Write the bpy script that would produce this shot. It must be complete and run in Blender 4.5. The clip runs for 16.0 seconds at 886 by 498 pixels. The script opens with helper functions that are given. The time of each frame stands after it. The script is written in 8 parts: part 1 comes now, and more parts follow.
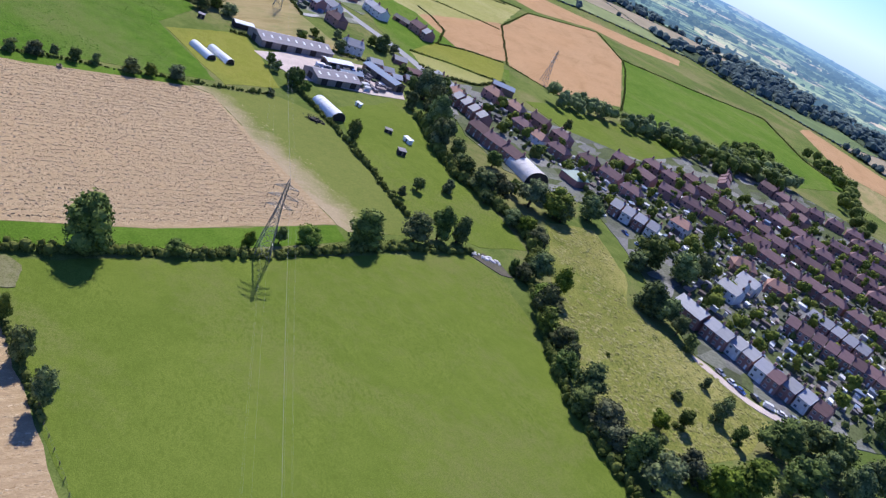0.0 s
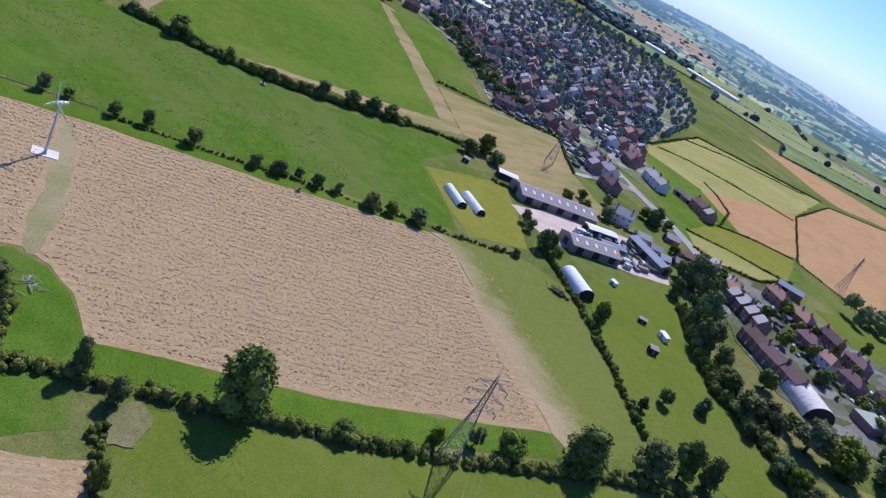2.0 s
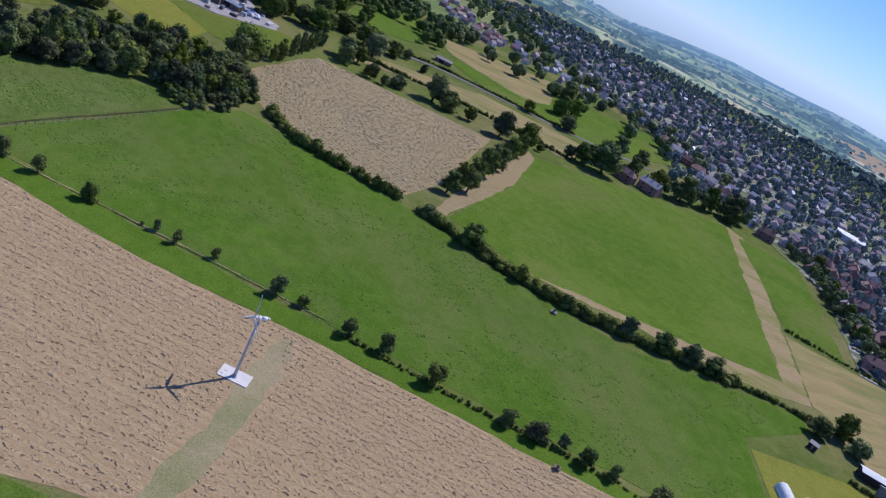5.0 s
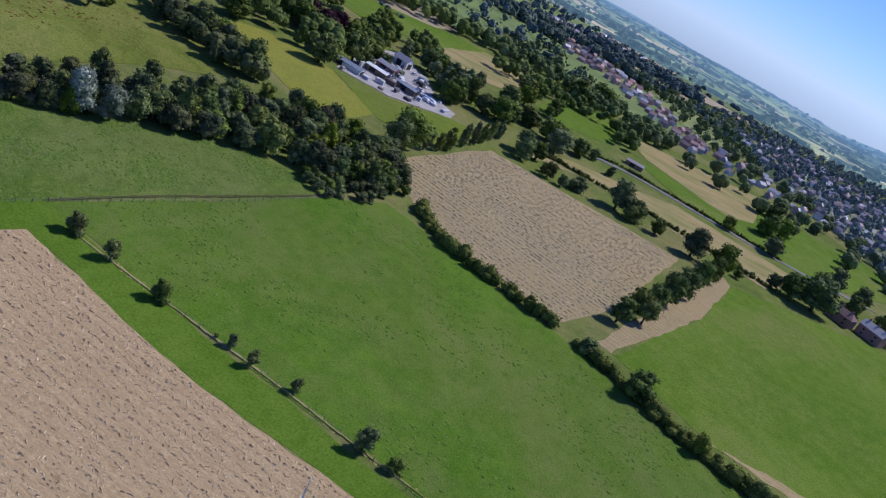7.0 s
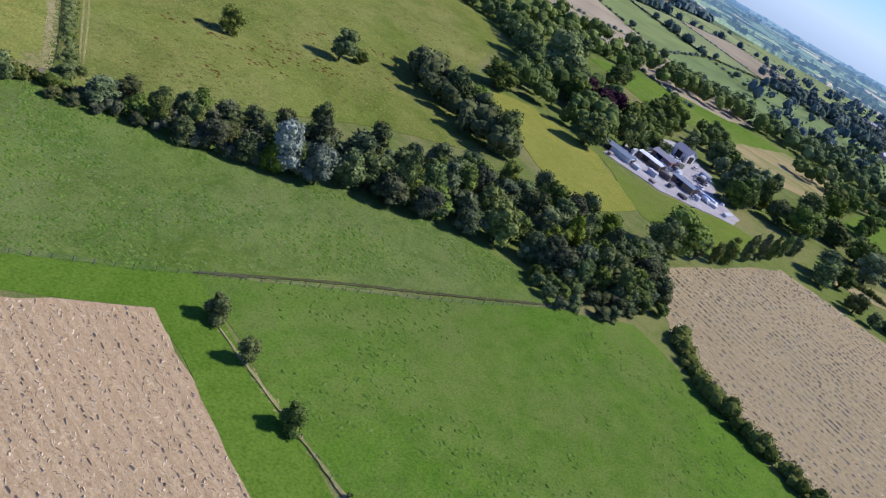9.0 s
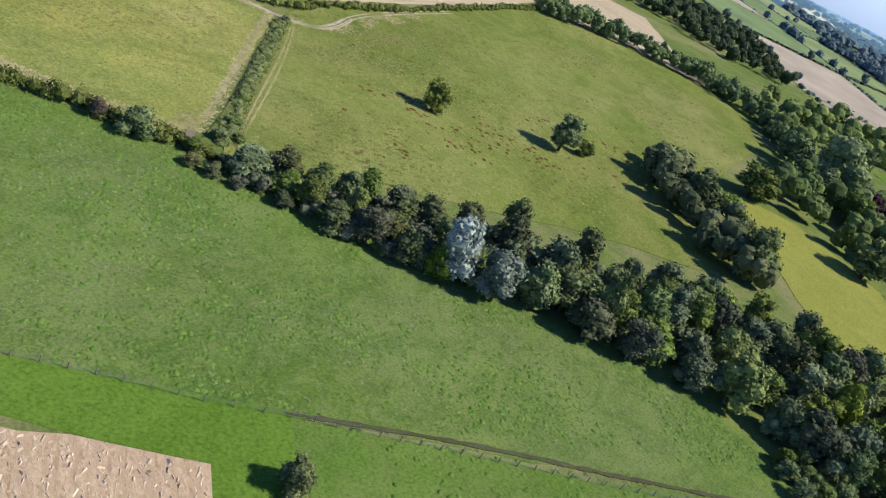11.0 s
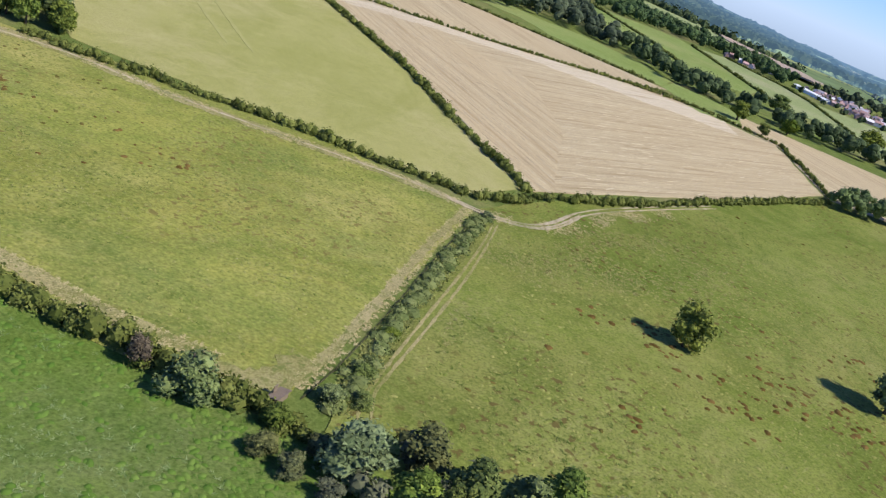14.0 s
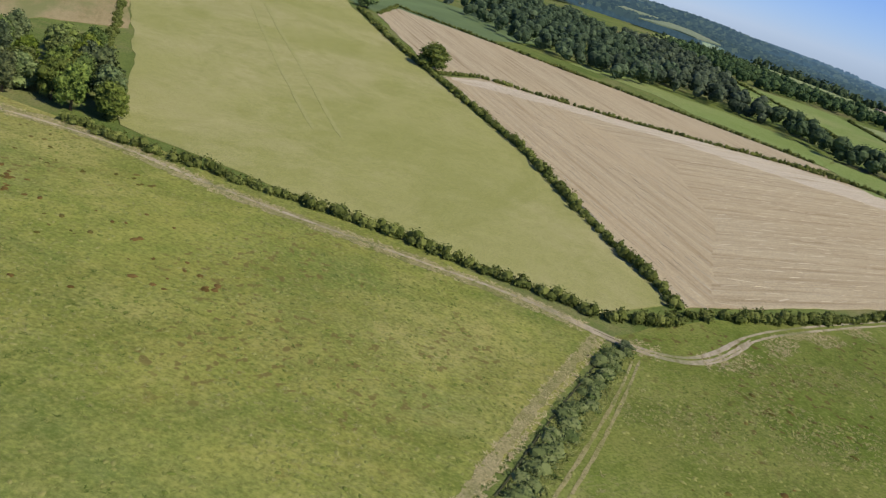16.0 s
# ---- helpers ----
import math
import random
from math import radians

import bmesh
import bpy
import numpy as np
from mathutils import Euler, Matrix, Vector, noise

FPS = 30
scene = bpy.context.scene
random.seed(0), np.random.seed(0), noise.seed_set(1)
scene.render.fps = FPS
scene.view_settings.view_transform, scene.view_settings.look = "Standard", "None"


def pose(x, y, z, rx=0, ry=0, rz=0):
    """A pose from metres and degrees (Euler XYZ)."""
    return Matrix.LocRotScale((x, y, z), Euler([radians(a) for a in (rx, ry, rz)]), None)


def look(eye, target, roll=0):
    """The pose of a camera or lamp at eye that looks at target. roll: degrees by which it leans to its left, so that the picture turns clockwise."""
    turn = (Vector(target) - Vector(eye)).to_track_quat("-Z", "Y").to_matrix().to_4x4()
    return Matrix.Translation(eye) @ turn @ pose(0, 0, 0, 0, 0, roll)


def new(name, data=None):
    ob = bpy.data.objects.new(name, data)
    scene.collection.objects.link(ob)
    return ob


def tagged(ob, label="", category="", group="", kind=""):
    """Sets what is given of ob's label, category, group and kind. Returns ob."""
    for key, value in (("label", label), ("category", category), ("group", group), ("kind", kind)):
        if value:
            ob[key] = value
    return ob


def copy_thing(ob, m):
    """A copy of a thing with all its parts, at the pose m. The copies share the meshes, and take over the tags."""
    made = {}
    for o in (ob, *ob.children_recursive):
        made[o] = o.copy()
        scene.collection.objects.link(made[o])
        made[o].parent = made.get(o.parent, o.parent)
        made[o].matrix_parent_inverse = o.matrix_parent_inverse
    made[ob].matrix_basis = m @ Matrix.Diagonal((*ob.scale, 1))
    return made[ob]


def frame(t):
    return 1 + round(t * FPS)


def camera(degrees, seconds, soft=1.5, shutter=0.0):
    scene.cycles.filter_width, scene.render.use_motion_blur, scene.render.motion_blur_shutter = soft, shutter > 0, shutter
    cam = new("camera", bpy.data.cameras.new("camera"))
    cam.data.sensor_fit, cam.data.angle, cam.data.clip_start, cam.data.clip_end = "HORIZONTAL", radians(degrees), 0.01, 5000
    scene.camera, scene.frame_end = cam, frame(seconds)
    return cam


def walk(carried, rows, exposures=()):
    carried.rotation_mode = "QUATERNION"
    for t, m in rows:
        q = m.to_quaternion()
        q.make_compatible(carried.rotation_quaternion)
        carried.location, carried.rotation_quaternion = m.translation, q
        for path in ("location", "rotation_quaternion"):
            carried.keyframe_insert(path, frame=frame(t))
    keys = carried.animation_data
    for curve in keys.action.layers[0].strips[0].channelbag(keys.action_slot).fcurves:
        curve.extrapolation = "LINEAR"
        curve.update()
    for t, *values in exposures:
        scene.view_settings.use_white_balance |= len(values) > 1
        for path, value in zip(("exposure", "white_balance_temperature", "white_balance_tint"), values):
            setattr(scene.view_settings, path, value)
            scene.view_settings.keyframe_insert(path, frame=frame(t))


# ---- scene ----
cam = camera(55.30, 16.0, soft=1.3)
PATH = [
    (0, look((-1.12, -2.00, 121.08), (-0.81, 89.67, 81.12), 25.90)),
    (0.5, look((-3.09, 11.90, 119.06), (-10.66, 103.34, 79.29), 26.78)),
    (1, look((-5.38, 25.54, 117.01), (-21.26, 116.02, 77.50), 27.66)),
    (1.5, look((-8.00, 38.79, 115.03), (-32.51, 127.51, 75.94), 28.40)),
    (2, look((-11.22, 52.01, 112.90), (-44.35, 138.34, 74.82), 29.38)),
    (2.5, look((-15.16, 65.33, 110.67), (-56.73, 148.51, 73.89), 30.34)),
    (3, look((-19.99, 78.28, 108.72), (-69.46, 157.31, 72.58), 30.49)),
    (3.5, look((-25.45, 89.54, 107.34), (-81.78, 163.81, 71.16), 29.96)),
    (4, look((-31.77, 99.59, 106.40), (-93.90, 168.93, 69.91), 28.72)),
    (4.5, look((-39.16, 109.49, 105.56), (-105.97, 174.51, 69.38), 27.98)),
    (5, look((-47.61, 119.16, 104.71), (-118.36, 180.22, 69.13), 27.65)),
    (5.5, look((-57.08, 128.50, 103.71), (-131.34, 185.62, 68.74), 27.67)),
    (6, look((-67.55, 137.43, 102.43), (-145.10, 190.20, 67.76), 27.93)),
    (6.5, look((-79.00, 145.86, 100.74), (-159.71, 193.44, 65.77), 28.38)),
    (7, look((-91.40, 153.71, 98.52), (-175.10, 194.77, 62.34), 28.94)),
    (7.5, look((-104.56, 160.58, 95.81), (-190.81, 194.29, 58.06), 29.24)),
    (8, look((-117.98, 166.27, 92.65), (-206.21, 192.22, 53.39), 29.52)),
    (8.5, look((-131.10, 170.57, 89.44), (-220.62, 188.61, 48.69), 29.48)),
    (9, look((-143.92, 173.68, 86.41), (-234.09, 183.72, 44.37), 29.36)),
    (9.5, look((-156.40, 175.90, 83.41), (-246.50, 178.13, 40.10), 29.15)),
    (10, look((-168.55, 177.20, 80.45), (-258.01, 171.93, 36.08), 28.85)),
    (10.5, look((-180.40, 177.55, 77.55), (-268.81, 165.18, 32.48), 28.44)),
    (11, look((-191.97, 176.93, 74.72), (-279.10, 157.91, 29.48), 27.92)),
    (11.5, look((-203.27, 175.30, 72.00), (-289.09, 150.10, 27.27), 27.28)),
    (12, look((-214.33, 172.64, 69.38), (-298.98, 141.71, 26.04), 26.51)),
    (12.5, look((-225.00, 169.01, 66.74), (-308.05, 132.25, 24.87), 25.48)),
    (13, look((-235.36, 164.64, 64.33), (-316.31, 122.25, 23.72), 24.15)),
    (13.5, look((-245.46, 159.55, 62.01), (-323.94, 111.62, 22.69), 22.71)),
    (14, look((-255.18, 154.13, 59.54), (-330.93, 101.05, 21.52), 21.27)),
    (14.5, look((-264.26, 148.43, 57.11), (-337.25, 90.75, 20.42), 19.96)),
    (15, look((-272.96, 142.22, 55.03), (-343.26, 80.68, 19.39), 18.91)),
    (15.5, look((-281.44, 134.94, 53.27), (-349.26, 70.24, 18.43), 18.08)),
    (16, look((-289.68, 127.46, 51.48), (-355.15, 60.04, 17.29), 17.59)),
]
EXPOSURE = ((0, 0.54, 5970, 14), (1.5, 0.34, 5970, 14), (2.5, 0.22, 5950, 14), (3.5, 0.04, 5920, 14), (4.2, 0.0, 5920, 14), (7, 0.0, 5920, 14), (8, 0.14, 5920, 14), (9, 0.35, 5950, 14), (11.5, 0.62, 6150, 12), (12.5, 0.62, 6170, 12), (14.5, 0.42, 6360, 11), (16, 0.08, 6500, 10))
walk(cam, PATH, EXPOSURE)

# ---- daylight ----
SUN_AZ, SUN_EL = radians(-16.5), radians(46)
world = bpy.data.worlds.new("sky")
scene.world = world
world.use_nodes = True
wn = world.node_tree.nodes
sky = wn.new("ShaderNodeTexSky")
sky.sky_type, sky.sun_disc = "NISHITA", False
sky.sun_elevation, sky.sun_rotation = SUN_EL, SUN_AZ
sky.air_density, sky.dust_density, sky.ozone_density, sky.altitude = 1.0, 0.0, 4.0, 1500
wn["Background"].inputs["Strength"].default_value = 0.085
tint = wn.new("ShaderNodeMix")
tint.data_type, tint.blend_type = "RGBA", "MULTIPLY"
tint.inputs[0].default_value, tint.inputs[7].default_value = 1.0, (0.70, 0.87, 1.44, 1)
world.node_tree.links.new(sky.outputs["Color"], tint.inputs[6])
world.node_tree.links.new(tint.outputs[2], wn["Background"].inputs["Color"])
sun_data = bpy.data.lights.new("sun", "SUN")
sun_data.energy, sun_data.angle, sun_data.color = 3.9, radians(0.53), (1.0, 0.95, 0.87)
sun_dir = Vector((math.sin(SUN_AZ) * math.cos(SUN_EL), math.cos(SUN_AZ) * math.cos(SUN_EL), math.sin(SUN_EL)))
sun = new("sun", sun_data)
sun.matrix_world = look(sun_dir * 200, (0, 0, 0))


# ---- materials ----
class Nodes:
    """A small helper round one node tree."""

    def __init__(self, name, rough=0.9, spec=0.2, metal=0.0):
        self.mat = bpy.data.materials.new(name)
        self.mat.use_nodes = True
        self.tree = self.mat.node_tree
        self.bsdf = self.tree.nodes["Principled BSDF"]
        self.bsdf.inputs["Roughness"].default_value = rough
        self.bsdf.inputs["Specular IOR Level"].default_value = spec
        self.bsdf.inputs["Metallic"].default_value = metal

    def add(self, kind, **values):
        node = self.tree.nodes.new(kind)
        for key, value in values.items():
            node.inputs[key.replace("_", " ")].default_value = value
        return node

    def link(self, a, b):
        self.tree.links.new(a, b)

    def coords(self, angle=0.0, stretch=(1, 1, 1)):
        """World position, turned by angle degrees about z, then scaled."""
        geo = self.tree.nodes.new("ShaderNodeNewGeometry")
        turn = self.tree.nodes.new("ShaderNodeMapping")
        turn.vector_type = "POINT"
        turn.inputs["Rotation"].default_value = (0, 0, radians(-angle))
        size = self.tree.nodes.new("ShaderNodeMapping")
        size.inputs["Scale"].default_value = stretch
        self.link(geo.outputs["Position"], turn.inputs["Vector"])
        self.link(turn.outputs["Vector"], size.inputs["Vector"])
        return size.outputs["Vector"]

    def noise(self, vector, scale, detail=3.0, rough=0.55, distort=0.0):
        node = self.add("ShaderNodeTexNoise", Scale=scale, Detail=detail, Roughness=rough, Distortion=distort)
        if vector is not None:
            self.link(vector, node.inputs["Vector"])
        return node.outputs["Fac"]

    def ramp(self, fac, stops):
        node = self.tree.nodes.new("ShaderNodeValToRGB")
        els = node.color_ramp.elements
        while len(els) < len(stops):
            els.new(0.5)
        for el, (at, colour) in zip(els, stops):
            el.position, el.color = at, (*colour, 1)
        self.link(fac, node.inputs["Fac"])
        return node.outputs["Color"]

    def mix(self, fac, a, b, kind="MIX"):
        node = self.tree.nodes.new("ShaderNodeMix")
        node.data_type, node.blend_type = "RGBA", kind
        for value, slot in ((fac, node.inputs[0]), (a, node.inputs[6]), (b, node.inputs[7])):
            if isinstance(value, (int, float)):
                slot.default_value = value
            elif isinstance(value, tuple):
                slot.default_value = (*value, 1)
            else:
                self.link(value, slot)
        return node.outputs[2]

    def bump(self, height, strength, distance):
        node = self.add("ShaderNodeBump", Strength=strength, Distance=distance)
        self.link(height, node.inputs["Height"])
        self.link(node.outputs["Normal"], self.bsdf.inputs["Normal"])

    def colour(self, socket):
        if isinstance(socket, tuple):
            self.bsdf.inputs["Base Color"].default_value = (*socket, 1)
        else:
            self.link(socket, self.bsdf.inputs["Base Color"])
        return self.mat


def grass_mat(name, low, high, dry=None, dry_amount=0.5, angle=40, tuft=0.6, fleck=None, rank=None, straw=None, drifts=()):
    """Pasture: broad drifts, worn patches, rank tufts in groups, flecks of weeds, fibrous grain."""
    n = Nodes(name, 1.0, 0.02)
    v, flat = n.coords(angle, (1, 0.8, 1)), n.coords()
    broad, mid, fine = n.noise(flat, 0.013, 4, 0.55, 0.8), n.noise(v, 0.16, 6, 0.72), n.noise(v, tuft * 4.0, 3, 0.7)
    col = n.ramp(n.mix(0.55, broad, mid), [(0.42, low), (0.58, high)])
    if dry:
        soft = n.mix(0.35, n.noise(n.coords(angle + 20, (1, 0.7, 1)), 0.02, 3, 0.5, 0.5), n.noise(v, 0.25, 5, 0.75))
        patch = n.ramp(soft, [(0.56 - 0.16 * dry_amount, (0, 0, 0)), (0.70 - 0.14 * dry_amount, (0.85, 0.85, 0.85))])
        col = n.mix(patch, col, dry)
    if straw:
        fibre = n.noise(n.coords(angle - 75, (0.5, 2.2, 1)), 0.9, 4, 0.7, 0.4)
        gate = n.ramp(n.noise(flat, 0.035, 4, 0.6), [(0.36, (0.15, 0.15, 0.15)), (0.62, (1, 1, 1))])
        col = n.mix(n.mix(1.0, n.ramp(fibre, [(0.52, (0, 0, 0)), (0.68, (0.8, 0.8, 0.8))]), gate, "MULTIPLY"), col, straw)
    for k, (size, tone) in enumerate(drifts):
        wide = n.mix(0.3, n.noise(n.coords(angle + 25 * k, (1, 0.6, 1)), size, 4, 0.6, 1.4), n.noise(flat, size * 9, 4, 0.7))
        col = n.mix(n.ramp(wide, [(0.46, (0, 0, 0)), (0.62, (0.55, 0.55, 0.55))]), col, tone)
    col = n.mix(n.ramp(fine, [(0.30, (0.6, 0.6, 0.6)), (0.52, (0.0, 0.0, 0.0))]), col, tuple(c * 0.45 for c in low))
    col = n.mix(n.ramp(fine, [(0.53, (0, 0, 0)), (0.74, (0.45, 0.45, 0.45))]), col, tuple(min(1, c * 1.45) for c in high))
    if rank:
        clump = n.noise(n.coords(angle + 60, (0.65, 1.0, 1)), 1.0, 3, 0.6, 0.4)
        gate = n.ramp(n.noise(flat, 0.022, 3, 0.6, 0.6), [(0.42, (0, 0, 0)), (0.56, (1, 1, 1))])
        col = n.mix(n.mix(1.0, n.ramp(clump, [(0.52, (0, 0, 0)), (0.62, (0.8, 0.8, 0.8))]), gate, "MULTIPLY"), col, rank)
    if fleck:
        spots = n.ramp(n.noise(flat, 0.62, 2, 0.5), [(0.585, (0, 0, 0)), (0.64, (0.85, 0.85, 0.85))])
        gate = n.ramp(n.noise(flat, 0.03, 2), [(0.48, (0, 0, 0)), (0.56, (1, 1, 1))])
        col = n.mix(n.mix(1.0, spots, gate, "MULTIPLY"), col, fleck)
    n.bump(fine, 0.6, 0.18)
    return n.colour(col)


def cow_mat(name):
    """Grazed grass that thins into old stubble along the edge of the cut field."""
    n = Nodes(name, 1.0, 0.02)
    flat = n.coords()
    across = n.tree.nodes.new("ShaderNodeVectorMath")
    across.operation = "DOT_PRODUCT"
    across.inputs[1].default_value = (0.566 / 30, 0.824 / 30, 0)
    n.link(flat, across.inputs[0])
    shift = n.tree.nodes.new("ShaderNodeMath")
    shift.inputs[1].default_value = (119 * 0.566 - 312 * 0.824) / 30
    n.link(across.outputs["Value"], shift.inputs[0])
    rag = n.tree.nodes.new("ShaderNodeMath")
    n.link(shift.outputs[0], rag.inputs[0])
    patch = n.tree.nodes.new("ShaderNodeMath")
    patch.operation, patch.inputs[1].default_value = "MULTIPLY", 0.9
    n.link(n.noise(flat, 0.09, 6, 0.7, 0.4), patch.inputs[0])
    n.link(patch.outputs[0], rag.inputs[1])
    fine = n.noise(n.coords(40, (1, 0.5, 1)), 2.0, 3, 0.7)
    grass = n.ramp(n.mix(0.5, n.noise(flat, 0.02, 3), n.noise(flat, 0.25, 5, 0.7)), [(0.36, (0.15, 0.18, 0.04)), (0.64, (0.20, 0.215, 0.055))])
    col = n.mix(n.ramp(rag.outputs[0], [(0.55, (0.97, 0.97, 0.97)), (1.15, (0, 0, 0))]), grass, (0.42, 0.325, 0.20))
    col = n.mix(0.5, col, n.mix(1.0, col, n.ramp(fine, [(0.3, (0.6, 0.6, 0.6)), (0.68, (1.2, 1.2, 1.2))]), "MULTIPLY"))
    n.bump(fine, 0.5, 0.15)
    return n.colour(col)


def stubble_mat(name, light, dark, angle, row=0.35, across=1.6, along=0.28, green=None, speck=0.0, band=0.0):
    """Mown crop: swaths in rows, broken into clumps."""
    n = Nodes(name, 1.0, 0.02)
    v = n.coords(angle, (along, across, 1))
    clump = n.noise(v, row, 4, 0.68, 0.6)
    streak = n.noise(n.coords(angle, (0.05, 1.0, 1)), 0.7, 2)
    fine = n.noise(n.coords(), 1.9, 3, 0.75)
    col = n.ramp(n.mix(0.25, clump, streak), [(0.37, dark), (0.47, tuple((a * 2 + b) / 3 for a, b in zip(light, dark))), (0.58, light)])
    col = n.mix(0.6, col, n.mix(1.0, col, n.ramp(fine, [(0.3, (0.5, 0.5, 0.5)), (0.68, (1.2, 1.16, 1.1))]), "MULTIPLY"))
    if band:
        wave = n.add("ShaderNodeTexWave", Scale=0.314 / band, Distortion=1.2, Detail=2.0, Detail_Scale=1.6)
        wave.bands_direction = "Y"
        n.link(n.coords(angle), wave.inputs["Vector"])
        col = n.mix(n.ramp(wave.outputs["Fac"], [(0.12, (0.85, 0.85, 0.85)), (0.62, (0, 0, 0))]), col, tuple((a + b * 2) / 3 for a, b in zip(light, dark)))
    if speck:
        # Small shadows of the straw clumps, painted in as dark brown specks.
        spots = n.noise(n.coords(angle + 8, (0.7, 1.35, 1)), 1.9, 4, 0.7, 0.9)
        col = n.mix(n.ramp(spots, [(0.57, (0, 0, 0)), (0.66, (speck, speck, speck))]), col, tuple(c * k for c, k in zip(dark, (0.62, 0.55, 0.46))))
        wisps = n.noise(n.coords(angle - 30, (0.6, 1.6, 1)), 2.3, 4, 0.7, 1.2)
        col = n.mix(n.ramp(wisps, [(0.56, (0, 0, 0)), (0.68, (0.7, 0.7, 0.7))]), col, tuple(min(1, c * k) for c, k in zip(light, (1.3, 1.28, 1.2))))
    broad = n.noise(n.coords(angle, (0.4, 1, 1)), 0.012, 3)
    col = n.mix(n.ramp(broad, [(0.4, (0, 0, 0)), (0.7, (0.5, 0.5, 0.5))]), col, tuple(c * a for c, a in zip(light, (0.92, 0.85, 0.76))))
    if green:
        col = n.mix(n.ramp(n.noise(n.coords(angle, (0.3, 1, 1)), 0.06, 5, 0.65), [(0.46, (0, 0, 0)), (0.64, (0.85, 0.85, 0.85))]), col, green)
    n.bump(clump, 0.8, 0.3)
    return n.colour(col)


def leaf_mat(name, dark, light, spread=0.25):
    """Foliage: each leaf cluster its own shade, each tree its own tint."""
    n = Nodes(name, 0.9, 0.12 if spread > 0.1 else 0.02)
    geo = n.tree.nodes.new("ShaderNodeNewGeometry")
    info = n.tree.nodes.new("ShaderNodeObjectInfo")
    col = n.ramp(geo.outputs["Random Per Island"], [(0.0, dark), (0.6, tuple((a + b) / 2 for a, b in zip(dark, light))), (1.0, light)])
    hue = n.add("ShaderNodeHueSaturation", Saturation=0.95)
    ranges = [("Value", 1.0, 1 - spread, 1 + spread)]
    if spread > 0.1:
        ranges += [("Saturation", 7.3, 0.80, 1.16), ("Hue", 13.7, 0.478, 0.512)]
    for slot, times, low, high in ranges:
        part_of = n.tree.nodes.new("ShaderNodeMath")
        part_of.operation, part_of.inputs[1].default_value = "MULTIPLY", times
        n.link(info.outputs["Random"], part_of.inputs[0])
        rest = n.tree.nodes.new("ShaderNodeMath")
        rest.operation = "FRACT"
        n.link(part_of.outputs[0], rest.inputs[0])
        span = n.add("ShaderNodeMapRange")
        span.inputs["To Min"].default_value, span.inputs["To Max"].default_value = low, high
        n.link(rest.outputs[0], span.inputs["Value"])
        n.link(span.outputs["Result"], hue.inputs[slot])
    n.link(col, hue.inputs["Color"])
    return n.colour(hue.outputs["Color"])


def plain_mat(name, colour, rough=0.8, spec=0.3, metal=0.0, grain=0.5, size=1.0, vary=0.0, streak=(1, 1, 1)):
    """A solid surface with dirt at two scales and, for repeats, a tint of its own."""
    n = Nodes(name, rough, spec, metal)
    tex = n.tree.nodes.new("ShaderNodeTexCoord")
    size_map = n.tree.nodes.new("ShaderNodeMapping")
    size_map.inputs["Scale"].default_value = streak
    n.link(tex.outputs["Object"], size_map.inputs["Vector"])
    v = size_map.outputs["Vector"]
    coarse, fine = n.noise(v, 0.45 * size, 3), n.noise(v, 5.0 * size, 4, 0.65)
    shade = n.ramp(n.mix(0.5, coarse, fine), [(0.32, (1 - 0.55 * grain,) * 3), (0.7, (1 + 0.25 * grain,) * 3)])
    col = n.mix(1.0, colour, shade, "MULTIPLY")
    if vary:
        info = n.tree.nodes.new("ShaderNodeObjectInfo")
        hue = n.add("ShaderNodeHueSaturation")
        span = n.add("ShaderNodeMapRange")
        span.inputs["To Min"].default_value, span.inputs["To Max"].default_value = 1 - vary, 1 + vary
        n.link(info.outputs["Random"], span.inputs["Value"])
        n.link(span.outputs["Result"], hue.inputs["Value"])
        n.link(col, hue.inputs["Color"])
        col = hue.outputs["Color"]
    n.bump(fine, 0.25, 0.02)
    return n.colour(col)


def patchwork_mat(name, colours):
    """Distant fields, each cell in one crop's colour."""
    n = Nodes(name, 0.95, 0.1)
    geo = n.tree.nodes.new("ShaderNodeNewGeometry")
    node = n.tree.nodes.new("ShaderNodeValToRGB")
    node.color_ramp.interpolation = "CONSTANT"
    els = node.color_ramp.elements
    while len(els) < len(colours):
        els.new(0.5)
    for i, (el, c) in enumerate(zip(els, colours)):
        el.position, el.color = i / len(colours), (*c, 1)
    n.link(geo.outputs["Random Per Island"], node.inputs["Fac"])
    rough = n.noise(n.coords(), 0.02, 4, 0.6)
    col = n.mix(1.0, node.outputs["Color"], n.ramp(rough, [(0.3, (0.75, 0.75, 0.75)), (0.7, (1.15, 1.15, 1.15))]), "MULTIPLY")
    return n.colour(col)


